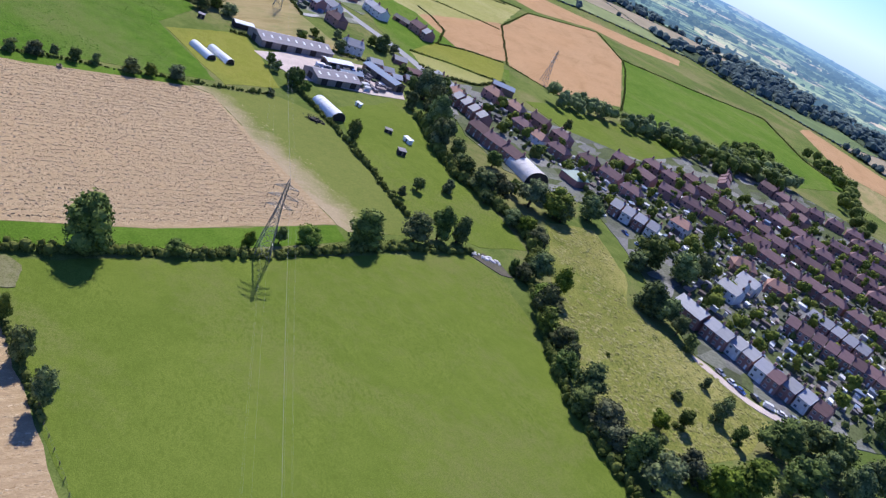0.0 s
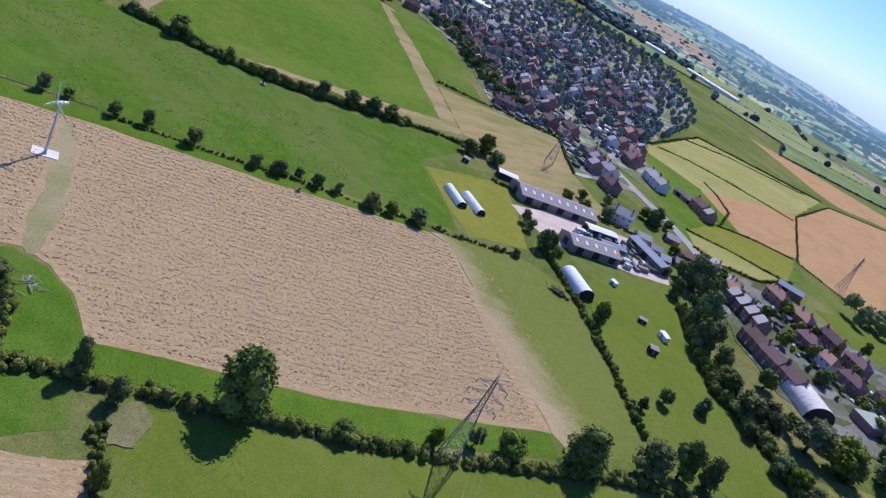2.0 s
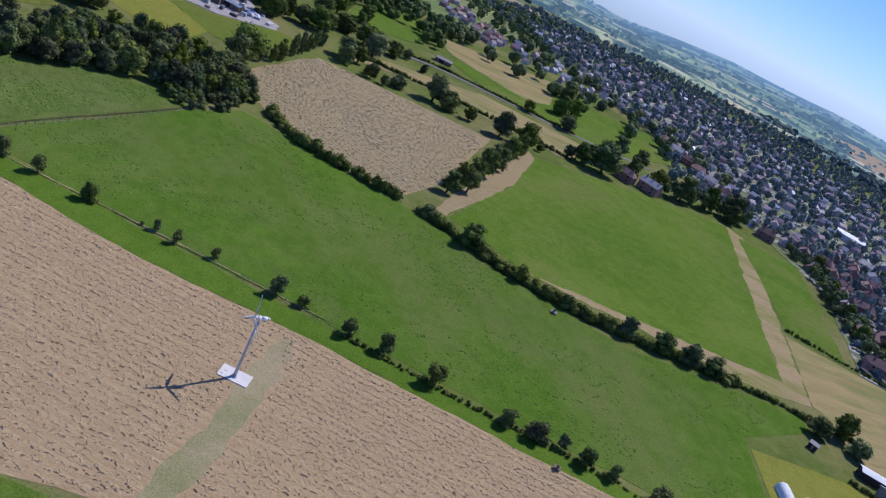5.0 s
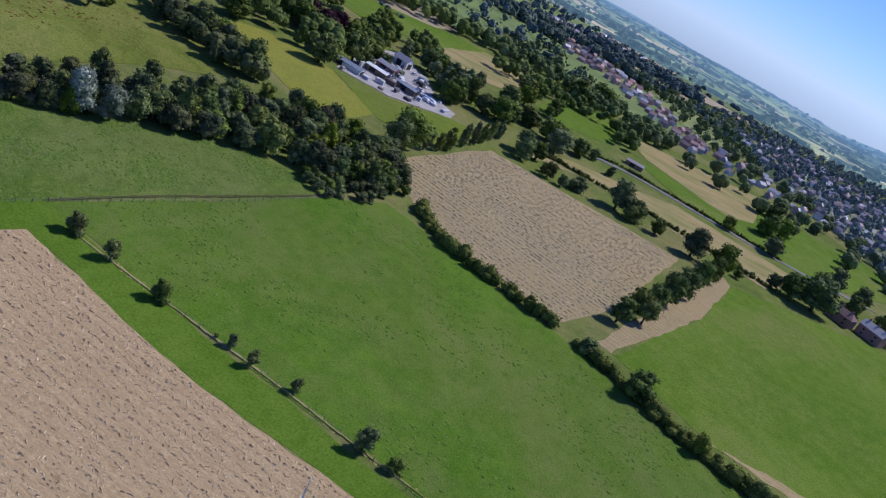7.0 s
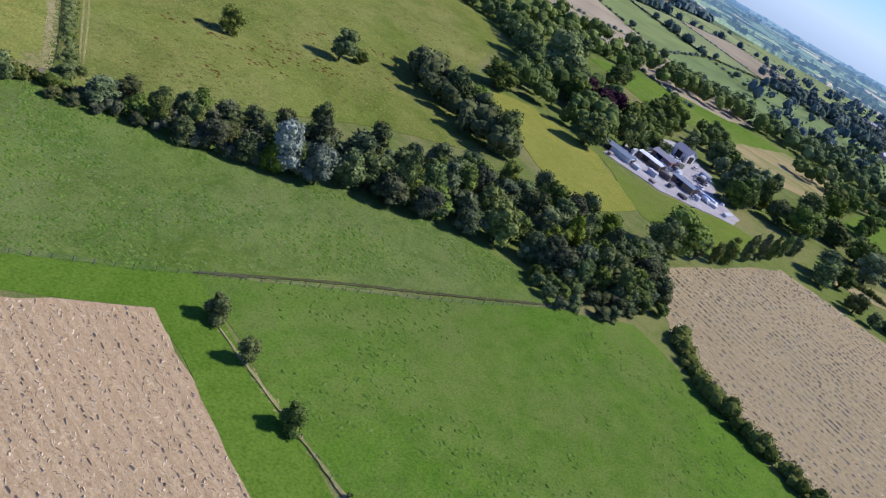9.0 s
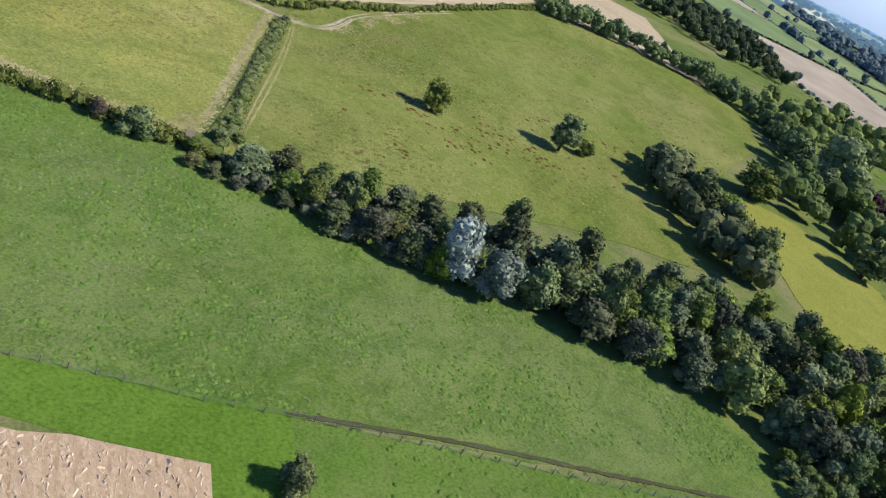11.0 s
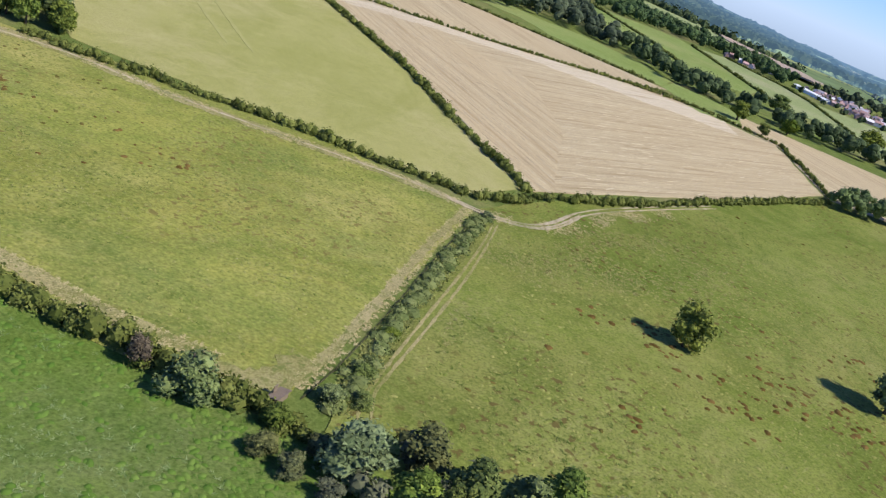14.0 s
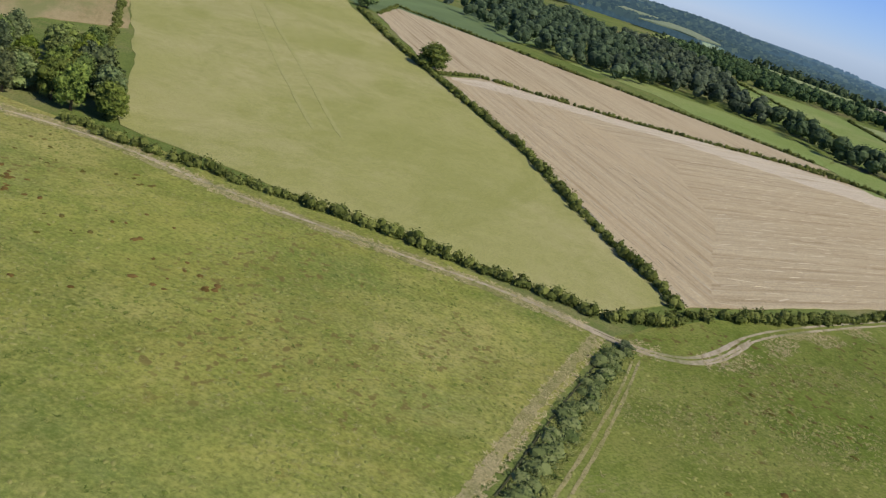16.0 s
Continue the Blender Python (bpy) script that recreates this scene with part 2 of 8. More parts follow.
def garden_mat(name, brightness=1.0):
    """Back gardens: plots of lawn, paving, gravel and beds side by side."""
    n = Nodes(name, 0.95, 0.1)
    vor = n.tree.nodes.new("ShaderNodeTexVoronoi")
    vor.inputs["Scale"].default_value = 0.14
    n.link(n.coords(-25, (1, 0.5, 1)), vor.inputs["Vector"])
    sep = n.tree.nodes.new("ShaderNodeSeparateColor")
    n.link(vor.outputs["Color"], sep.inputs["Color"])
    plots = n.ramp(sep.outputs[0], [(at, tuple(c * brightness for c in tone)) for at, tone in ((0.0, (0.14, 0.175, 0.065)), (0.25, (0.19, 0.22, 0.09)), (0.42, (0.36, 0.345, 0.33)), (0.58, (0.12, 0.14, 0.06)), (0.74, (0.48, 0.455, 0.43)), (0.9, (0.15, 0.185, 0.065)))])
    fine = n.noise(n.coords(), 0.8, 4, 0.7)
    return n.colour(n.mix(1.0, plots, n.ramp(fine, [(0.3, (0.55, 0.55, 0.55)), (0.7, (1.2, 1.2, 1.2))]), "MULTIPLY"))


def distance_mat(name, wooded=False):
    """The far plain seen through miles of air: a backdrop that glows, with the haze painted in."""
    n = Nodes(name, 1.0, 0.0)
    geo = n.tree.nodes.new("ShaderNodeNewGeometry")
    rel = n.tree.nodes.new("ShaderNodeVectorMath")
    rel.operation, rel.inputs[1].default_value = "SUBTRACT", (-180, 200, 0)
    n.link(geo.outputs["Position"], rel.inputs[0])
    xyz = n.tree.nodes.new("ShaderNodeSeparateXYZ")
    n.link(rel.outputs[0], xyz.inputs[0])

    def math_node(kind, a, b):
        node = n.tree.nodes.new("ShaderNodeMath")
        node.operation = kind
        for value, slot in ((a, node.inputs[0]), (b, node.inputs[1])):
            if isinstance(value, (int, float)):
                slot.default_value = value
            else:
                n.link(value, slot)
        return node.outputs[0]

    reach = n.tree.nodes.new("ShaderNodeVectorMath")
    reach.operation = "LENGTH"
    n.link(rel.outputs[0], reach.inputs[0])
    # Share of painted haze: full toward the sun, a quarter away from it.
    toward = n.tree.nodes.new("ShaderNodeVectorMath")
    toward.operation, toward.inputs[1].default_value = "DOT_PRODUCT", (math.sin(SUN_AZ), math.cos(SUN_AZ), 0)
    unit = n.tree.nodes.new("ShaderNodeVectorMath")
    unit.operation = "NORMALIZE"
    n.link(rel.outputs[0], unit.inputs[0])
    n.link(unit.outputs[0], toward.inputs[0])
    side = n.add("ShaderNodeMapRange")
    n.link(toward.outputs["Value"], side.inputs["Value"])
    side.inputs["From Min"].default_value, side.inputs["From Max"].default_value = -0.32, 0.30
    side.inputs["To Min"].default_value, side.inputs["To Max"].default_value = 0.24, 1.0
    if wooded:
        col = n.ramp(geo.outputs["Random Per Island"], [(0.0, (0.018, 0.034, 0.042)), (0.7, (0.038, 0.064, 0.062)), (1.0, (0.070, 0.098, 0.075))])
    else:
        bearing = math_node("ARCTAN2", xyz.outputs["X"], math_node("MULTIPLY", xyz.outputs["Y"], -1.0))
        depth = math_node("LOGARITHM", reach.outputs["Value"], math.e)
        plan = n.tree.nodes.new("ShaderNodeCombineXYZ")
        n.link(math_node("MULTIPLY", bearing, 15.0), plan.inputs["X"])
        n.link(math_node("MULTIPLY", depth, 13.0), plan.inputs["Y"])
        vor = n.tree.nodes.new("ShaderNodeTexVoronoi")
        vor.inputs["Scale"].default_value = 1.0
        n.link(plan.outputs[0], vor.inputs["Vector"])
        sep = n.tree.nodes.new("ShaderNodeSeparateColor")
        n.link(vor.outputs["Color"], sep.inputs["Color"])
        land = n.ramp(sep.outputs[0], [(0.0, (0.13, 0.19, 0.13)), (0.22, (0.23, 0.31, 0.17)), (0.42, (0.32, 0.39, 0.21)), (0.56, (0.58, 0.46, 0.33)), (0.72, (0.36, 0.42, 0.24)), (0.86, (0.16, 0.23, 0.16))])
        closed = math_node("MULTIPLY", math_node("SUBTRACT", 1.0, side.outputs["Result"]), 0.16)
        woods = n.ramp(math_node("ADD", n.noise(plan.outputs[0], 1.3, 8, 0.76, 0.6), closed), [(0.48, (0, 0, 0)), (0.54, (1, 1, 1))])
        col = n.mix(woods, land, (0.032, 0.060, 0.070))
        speck = n.ramp(n.noise(plan.outputs[0], 14.0, 3, 0.8), [(0.35, (0.7, 0.73, 0.78)), (0.65, (1.25, 1.22, 1.18))])
        col = n.mix(1.0, col, speck, "MULTIPLY")
    # Air haze as colour: blue mixed into the glow, growing with range.
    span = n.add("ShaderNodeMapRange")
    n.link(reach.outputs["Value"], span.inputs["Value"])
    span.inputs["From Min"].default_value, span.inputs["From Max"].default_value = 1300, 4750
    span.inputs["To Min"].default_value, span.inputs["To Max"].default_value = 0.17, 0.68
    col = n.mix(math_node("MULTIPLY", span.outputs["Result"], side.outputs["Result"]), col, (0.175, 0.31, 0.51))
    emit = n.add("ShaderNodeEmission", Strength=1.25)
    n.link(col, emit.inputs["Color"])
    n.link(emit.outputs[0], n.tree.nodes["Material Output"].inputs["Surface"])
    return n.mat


M = {
    "gardens": garden_mat("gardens"),
    # The same plots with every colour scaled to 0.62.
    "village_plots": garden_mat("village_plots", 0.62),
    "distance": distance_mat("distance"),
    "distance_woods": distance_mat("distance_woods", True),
    "rough_grass": grass_mat("rough_grass", (0.10, 0.14, 0.03), (0.17, 0.20, 0.05), (0.26, 0.22, 0.10), 0.5),
    "pasture_near": grass_mat("pasture_near", (0.130, 0.174, 0.026), (0.162, 0.205, 0.034), (0.185, 0.19, 0.06), 0.4, 60, 1.0, None, (0.11, 0.15, 0.022)),
    "pasture_big": grass_mat("pasture_big", (0.070, 0.145, 0.014), (0.118, 0.205, 0.024), (0.160, 0.188, 0.050), 0.58, 50, 0.6, None, None, None, ((0.014, (0.165, 0.175, 0.060)), (0.06, (0.085, 0.155, 0.016)))),
    "pasture_west": grass_mat("pasture_west", (0.090, 0.142, 0.021), (0.158, 0.210, 0.043), (0.165, 0.185, 0.068), 0.6, 60, 0.6, None, None, None, ((0.03, (0.15, 0.20, 0.055)), (0.12, (0.058, 0.112, 0.017)))),
    "lush": grass_mat("lush", (0.085, 0.155, 0.016), (0.125, 0.20, 0.026), None, 0, 48, 0.5),
    "pasture_light": grass_mat("pasture_light", (0.095, 0.168, 0.018), (0.148, 0.215, 0.032), (0.195, 0.21, 0.06), 0.35, 20, 0.5, None, (0.075, 0.135, 0.014)),
    "hill_pasture": grass_mat("hill_pasture", (0.135, 0.175, 0.028), (0.205, 0.232, 0.050), (0.275, 0.262, 0.085), 0.55, 70, 0.6, (0.115, 0.085, 0.028), None, (0.275, 0.255, 0.10), ((0.025, (0.19, 0.19, 0.045)), (0.05, (0.080, 0.120, 0.017)))),
    "dry_pasture": grass_mat("dry_pasture", (0.205, 0.235, 0.044), (0.305, 0.302, 0.068), (0.385, 0.335, 0.110), 0.6, 35, 0.5, (0.16, 0.125, 0.038), None, (0.36, 0.32, 0.13), ((0.028, (0.125, 0.175, 0.045)), (0.05, (0.095, 0.14, 0.020)), (0.04, (0.25, 0.235, 0.05)))),
    "olive_field": grass_mat("olive_field", (0.315, 0.308, 0.095), (0.365, 0.345, 0.118), (0.45, 0.395, 0.180), 0.65, -75, 1.2, drifts=((0.018, (0.36, 0.335, 0.125)), (0.045, (0.262, 0.268, 0.070)))),
    "valley_grass": grass_mat("valley_grass", (0.19, 0.245, 0.062), (0.225, 0.278, 0.080), (0.27, 0.285, 0.10), 0.5, 60, 0.3),
    "pale_valley": grass_mat("pale_valley", (0.235, 0.275, 0.105), (0.27, 0.305, 0.125), (0.33, 0.325, 0.17), 0.5, 60, 0.3),
    # Valley grass made paler and bluer, haze painted into the colour.
    "hazed_hay": grass_mat("hazed_hay", (0.20, 0.245, 0.135), (0.235, 0.275, 0.155), (0.28, 0.29, 0.18), 0.5, 60, 0.2),
    "yellow_grass": grass_mat("yellow_grass", (0.215, 0.225, 0.036), (0.27, 0.262, 0.055), (0.20, 0.22, 0.045), 0.3, 30, 0.6),
    "meadow": grass_mat("meadow", (0.165, 0.185, 0.036), (0.265, 0.255, 0.066), (0.36, 0.31, 0.115), 0.5, 30, 0.5, None, (0.08, 0.115, 0.02), (0.33, 0.29, 0.13)),
    "stubble_big": stubble_mat("stubble_big", (0.50, 0.375, 0.225), (0.30, 0.205, 0.11), 50, 0.8, 1.5, 0.6, None, 0.7, 2.5),
    "stubble_mid": stubble_mat("stubble_mid", (0.42, 0.335, 0.195), (0.23, 0.175, 0.085), 43, 0.8, 1.7, 0.5, None, 0.55, 3.2),
    "stubble_pale": stubble_mat("stubble_pale", (0.505, 0.415, 0.25), (0.33, 0.255, 0.14), 68, 0.25, 1.6, 0.04),
    "stubble_cross": stubble_mat("stubble_cross", (0.505, 0.415, 0.25), (0.33, 0.255, 0.14), 172, 0.25, 1.6, 0.04),
    "pale_mark": grass_mat("pale_mark", (0.35, 0.335, 0.118), (0.40, 0.37, 0.15), (0.33, 0.32, 0.105), 0.6, 70, 1.0),
    "thin_straw": stubble_mat("thin_straw", (0.42, 0.33, 0.19), (0.30, 0.24, 0.11), 48, 0.5, 1.2, 0.5, (0.20, 0.21, 0.055)),
    "white_stubble": stubble_mat("white_stubble", (0.60, 0.52, 0.365), (0.42, 0.34, 0.21), 172, 0.25, 1.6, 0.04),
    "trodden": grass_mat("trodden", (0.145, 0.155, 0.045), (0.20, 0.19, 0.085), (0.25, 0.225, 0.13), 0.6, 30, 0.6),
    "cow_grass": cow_mat("cow_grass"),
    "ripe_crop": stubble_mat("ripe_crop", (0.50, 0.315, 0.165), (0.40, 0.245, 0.12), 80, 0.05, 1.0, 0.5),
    "tan_field": stubble_mat("tan_field", (0.40, 0.32, 0.16), (0.28, 0.23, 0.10), 70, 0.12, 1.2, 0.3, (0.2, 0.21, 0.07)),
    "track": stubble_mat("track", (0.50, 0.42, 0.29), (0.30, 0.25, 0.14), 48, 0.5, 1.0, 0.3, (0.17, 0.18, 0.06)),
    "grassy_track": grass_mat("grassy_track", (0.235, 0.235, 0.10), (0.31, 0.285, 0.14), (0.42, 0.335, 0.21), 0.75, -42, 0.8),
    "dry_bank": grass_mat("dry_bank", (0.20, 0.20, 0.06), (0.32, 0.275, 0.115), (0.43, 0.355, 0.19), 0.55, -42, 0.8, None, (0.13, 0.155, 0.035)),
    "concrete": plain_mat("concrete", (0.60, 0.49, 0.43), 0.9, 0.2, 0, 0.5, 0.3),
    "yard_gravel": plain_mat("yard_gravel", (0.42, 0.385, 0.375), 0.9, 0.2, 0, 0.6, 0.4),
    "pad": plain_mat("pad", (0.75, 0.70, 0.66), 0.85, 0.2, 0, 0.3, 0.5),
    "tarmac": plain_mat("tarmac", (0.20, 0.19, 0.19), 0.9, 0.2, 0, 0.4, 0.2),
    "road_grey": plain_mat("road_grey", (0.34, 0.33, 0.33), 0.9, 0.2, 0, 0.3, 0.2),
    "soil": plain_mat("soil", (0.13, 0.115, 0.085), 0.95, 0.1, 0, 0.8, 0.4),
    # Soil darkened to paint the shade in the ditch and along the fence.
    "shaded_soil": plain_mat("shaded_soil", (0.085, 0.085, 0.035), 0.95, 0.1, 0, 0.8, 0.4),
    "bark": plain_mat("bark", (0.12, 0.09, 0.06), 0.9, 0.2, 0, 0.6, 1.0),
    "leaf": leaf_mat("leaf", (0.064, 0.096, 0.019), (0.215, 0.265, 0.058)),
    "leaf_dark": leaf_mat("leaf_dark", (0.052, 0.076, 0.020), (0.178, 0.215, 0.055)),
    "leaf_olive": leaf_mat("leaf_olive", (0.05, 0.06, 0.024), (0.14, 0.15, 0.06)),
    "leaf_light": leaf_mat("leaf_light", (0.075, 0.11, 0.022), (0.22, 0.265, 0.07)),
    "leaf_silver": leaf_mat("leaf_silver", (0.125, 0.152, 0.102), (0.385, 0.42, 0.315), 0.05),
    "leaf_pale": leaf_mat("leaf_pale", (0.085, 0.105, 0.062), (0.26, 0.29, 0.19), 0.05),
    "leaf_grey": leaf_mat("leaf_grey", (0.060, 0.084, 0.026), (0.195, 0.235, 0.082)),
    "leaf_purple": leaf_mat("leaf_purple", (0.02, 0.008, 0.012), (0.07, 0.025, 0.035)),
    "leaf_brown": leaf_mat("leaf_brown", (0.06, 0.045, 0.02), (0.16, 0.12, 0.06)),
    # Distant leaves carry air haze in their base colour: bluer and lighter.
    "leaf_hazed": leaf_mat("leaf_hazed", (0.062, 0.096, 0.098), (0.155, 0.20, 0.178)),
    "leaf_half_hazed": leaf_mat("leaf_half_hazed", (0.050, 0.077, 0.060), (0.148, 0.182, 0.125)),
    "leaf_valley": leaf_mat("leaf_valley", (0.025, 0.042, 0.017), (0.088, 0.115, 0.046)),
    # Town trees, likewise lifted toward blue to stand for haze.
    "leaf_town_hazed": leaf_mat("leaf_town_hazed", (0.100, 0.138, 0.135), (0.25, 0.295, 0.25)),
    "hedge": leaf_mat("hedge", (0.055, 0.072, 0.012), (0.19, 0.205, 0.042), 0.1),
    "ditch_green": leaf_mat("ditch_green", (0.085, 0.115, 0.028), (0.20, 0.225, 0.07), 0.05),
    "tussock": leaf_mat("tussock", (0.075, 0.145, 0.015), (0.14, 0.21, 0.032), 0.05),
    "tuft_hay": leaf_mat("tuft_hay", (0.22, 0.21, 0.06), (0.34, 0.31, 0.11), 0.05),
    "tuft_light": leaf_mat("tuft_light", (0.12, 0.185, 0.045), (0.235, 0.28, 0.10), 0.05),
    "tuft": leaf_mat("tuft", (0.06, 0.125, 0.012), (0.145, 0.22, 0.036), 0.05),
    "tuft_dry": leaf_mat("tuft_dry", (0.15, 0.18, 0.028), (0.28, 0.27, 0.07), 0.05),
    "tuft_dark": leaf_mat("tuft_dark", (0.075, 0.11, 0.015), (0.135, 0.165, 0.03), 0.05),
    "tuft_ditch": leaf_mat("tuft_ditch", (0.15, 0.175, 0.03), (0.30, 0.295, 0.08), 0.05),
    "weed_brown": leaf_mat("weed_brown", (0.085, 0.075, 0.012), (0.16, 0.125, 0.028), 0.05),
    "dead_wood": plain_mat("dead_wood", (0.52, 0.48, 0.42), 0.85, 0.2, 0, 0.4, 2),
    "tuft_straw": leaf_mat("tuft_straw", (0.36, 0.295, 0.12), (0.54, 0.445, 0.215), 0.05),
    "weed_red": leaf_mat("weed_red", (0.095, 0.060, 0.012), (0.17, 0.105, 0.026), 0.05),
    "straw": leaf_mat("straw", (0.42, 0.305, 0.17), (0.66, 0.51, 0.315), 0.05),
    "straw_mid": leaf_mat("straw_mid", (0.42, 0.335, 0.19), (0.66, 0.55, 0.35), 0.05),
    "straw_pale": leaf_mat("straw_pale", (0.38, 0.31, 0.185), (0.52, 0.435, 0.275), 0.05),
    "wire": plain_mat("wire", (0.30, 0.30, 0.29), 0.7, 0.3, 0.0, 0.1),
    "brick": plain_mat("brick", (0.36, 0.20, 0.17), 0.9, 0.2, 0, 0.4, 2, 0.2),
    "render_white": plain_mat("render_white", (0.74, 0.73, 0.70), 0.85, 0.2, 0, 0.25, 1, 0.08),
    "roof_brown": plain_mat("roof_brown", (0.225, 0.134, 0.128), 0.85, 0.25, 0, 0.5, 1.5, 0.3, (0.4, 3, 3)),
    "roof_slate": plain_mat("roof_slate", (0.34, 0.335, 0.36), 0.55, 0.5, 0, 0.4, 1.5, 0.2, (0.4, 3, 3)),
    "roof_orange": plain_mat("roof_orange", (0.45, 0.25, 0.18), 0.8, 0.3, 0, 0.4, 1.5, 0.12, (0.4, 3, 3)),
    "roof_sheet": plain_mat("roof_sheet", (0.31, 0.28, 0.29), 0.8, 0.2, 0, 0.5, 0.6, 0.1, (0.3, 4, 1)),
    "roof_dark": plain_mat("roof_dark", (0.07, 0.065, 0.075), 0.7, 0.3, 0, 0.4, 1.0, 0.1, (0.4, 3, 3)),
    "barn_wall": plain_mat("barn_wall", (0.30, 0.265, 0.245), 0.85, 0.2, 0, 0.5, 0.8, 0, (3, 3, 0.4)),
    "roof_bluegrey": plain_mat("roof_bluegrey", (0.27, 0.32, 0.40), 0.8, 0.2, 0, 0.4, 0.6, 0.1, (0.3, 4, 1)),
    "roof_green": plain_mat("roof_green", (0.22, 0.33, 0.27), 0.6, 0.4, 0, 0.3, 0.6),
    "white_sheet": plain_mat("white_sheet", (0.84, 0.84, 0.83), 0.75, 0.25, 0, 0.15, 0.5),
    "glass": plain_mat("glass", (0.03, 0.035, 0.045), 0.08, 0.8, 0, 0.2),
    "white_paint": plain_mat("white_paint", (0.80, 0.80, 0.79), 0.5, 0.4, 0, 0.12),
    "steel": plain_mat("steel", (0.23, 0.23, 0.225), 0.5, 0.5, 0.6, 0.3, 1, 0.05),
    "timber": plain_mat("timber", (0.25, 0.19, 0.13), 0.85, 0.2, 0, 0.6, 2, 0.1),
    "dark_timber": plain_mat("dark_timber", (0.055, 0.045, 0.04), 0.85, 0.2, 0, 0.6, 2, 0.1),
    "turbine": plain_mat("turbine", (0.52, 0.55, 0.58), 0.4, 0.5, 0.2, 0.12),
    "car_paint": plain_mat("car_paint", (0.30, 0.31, 0.33), 0.25, 0.6, 0.3, 0.1, 1, 0.9),
    "car_white": plain_mat("car_white", (0.78, 0.79, 0.80), 0.25, 0.6, 0.0, 0.08),
    "car_blue": plain_mat("car_blue", (0.06, 0.12, 0.32), 0.25, 0.6, 0.2, 0.1),
    "rubber": plain_mat("rubber", (0.02, 0.02, 0.02), 0.8, 0.3),
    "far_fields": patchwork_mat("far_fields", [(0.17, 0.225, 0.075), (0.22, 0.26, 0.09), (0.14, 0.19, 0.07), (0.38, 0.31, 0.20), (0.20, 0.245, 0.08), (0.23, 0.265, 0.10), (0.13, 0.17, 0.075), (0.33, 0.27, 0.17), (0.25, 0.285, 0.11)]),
    # Stubble greyed and paled, with the distance haze in its colour.
    "hazed_stubble": stubble_mat("hazed_stubble", (0.44, 0.34, 0.265), (0.36, 0.285, 0.215), 60, 0.1, 1.0, 0.3, (0.27, 0.26, 0.17)),
    "far_wood_floor": grass_mat("far_wood_floor", (0.06, 0.085, 0.045), (0.10, 0.125, 0.065)),
    "clutter": patchwork_mat("clutter", [(0.55, 0.55, 0.56), (0.20, 0.19, 0.21), (0.30, 0.29, 0.30), (0.16, 0.13, 0.115), (0.11, 0.125, 0.09), (0.22, 0.27, 0.37), (0.11, 0.10, 0.10), (0.30, 0.25, 0.23), (0.09, 0.115, 0.06), (0.80, 0.80, 0.82), (0.15, 0.14, 0.15)]),
    "vale_mix": patchwork_mat("vale_mix", [(0.46, 0.29, 0.25), (0.52, 0.36, 0.31), (0.40, 0.26, 0.24), (0.72, 0.68, 0.66), (0.44, 0.40, 0.42), (0.50, 0.31, 0.26), (0.36, 0.27, 0.26)]),
    # Wall and roof colours lightened to stand for haze over the town.
    "house_mix": patchwork_mat("house_mix", [(0.42, 0.34, 0.34), (0.50, 0.37, 0.35), (0.46, 0.43, 0.46), (0.56, 0.44, 0.42), (0.38, 0.33, 0.35), (0.80, 0.79, 0.79), (0.42, 0.33, 0.33), (0.48, 0.45, 0.47), (0.62, 0.58, 0.58), (0.46, 0.33, 0.32)]),
}


# ---- building helpers ----
def mesh_of(name, verts, faces, material, smooth=False):
    me = bpy.data.meshes.new(name)
    me.from_pydata([tuple(v) for v in verts], [], [tuple(f) for f in faces])
    me.materials.append(material)
    if smooth:
        me.polygons.foreach_set("use_smooth", [True] * len(me.polygons))
    me.update()
    return me


def piece(name, me, parent=None, m=None, label=""):
    ob = new(name, me)
    if parent is not None:
        ob.parent = parent
    if m is not None:
        ob.matrix_basis = m
    if label:
        ob["label"] = label
    return ob


def empty(name, m):
    ob = new(name)
    ob.empty_display_size = 0.5
    ob.matrix_basis = m
    return ob


class Geo:
    """Collects verts and faces of one mesh."""

    def __init__(self):
        self.v, self.f = [], []

    def add(self, verts, faces):
        n = len(self.v)
        self.v += [tuple(p) for p in verts]
        self.f += [tuple(n + i for i in f) for f in faces]
        return self

    def box(self, x0, y0, z0, x1, y1, z1):
        p = [(x, y, z) for z in (z0, z1) for x, y in ((x0, y0), (x1, y0), (x1, y1), (x0, y1))]
        return self.add(p, [(3, 2, 1, 0), (4, 5, 6, 7), (0, 1, 5, 4), (1, 2, 6, 5), (2, 3, 7, 6), (3, 0, 4, 7)])

    def rod(self, a, b, r0, r1=None, n=6, cap=True):
        a, b = Vector(a), Vector(b)
        r1 = r0 if r1 is None else r1
        axis = (b - a).normalized()
        u = axis.orthogonal().normalized()
        w = axis.cross(u)
        ring = [(u * math.cos(2 * math.pi * i / n) + w * math.sin(2 * math.pi * i / n)) for i in range(n)]
        p = [a + d * r0 for d in ring] + [b + d * r1 for d in ring]
        f = [(i, (i + 1) % n, n + (i + 1) % n, n + i) for i in range(n)]
        if cap:
            f += [tuple(range(n - 1, -1, -1)), tuple(range(n, 2 * n))]
        return self.add(p, f)

    def done(self, name, material, smooth=False):
        return mesh_of(name, self.v, self.f, material, smooth)


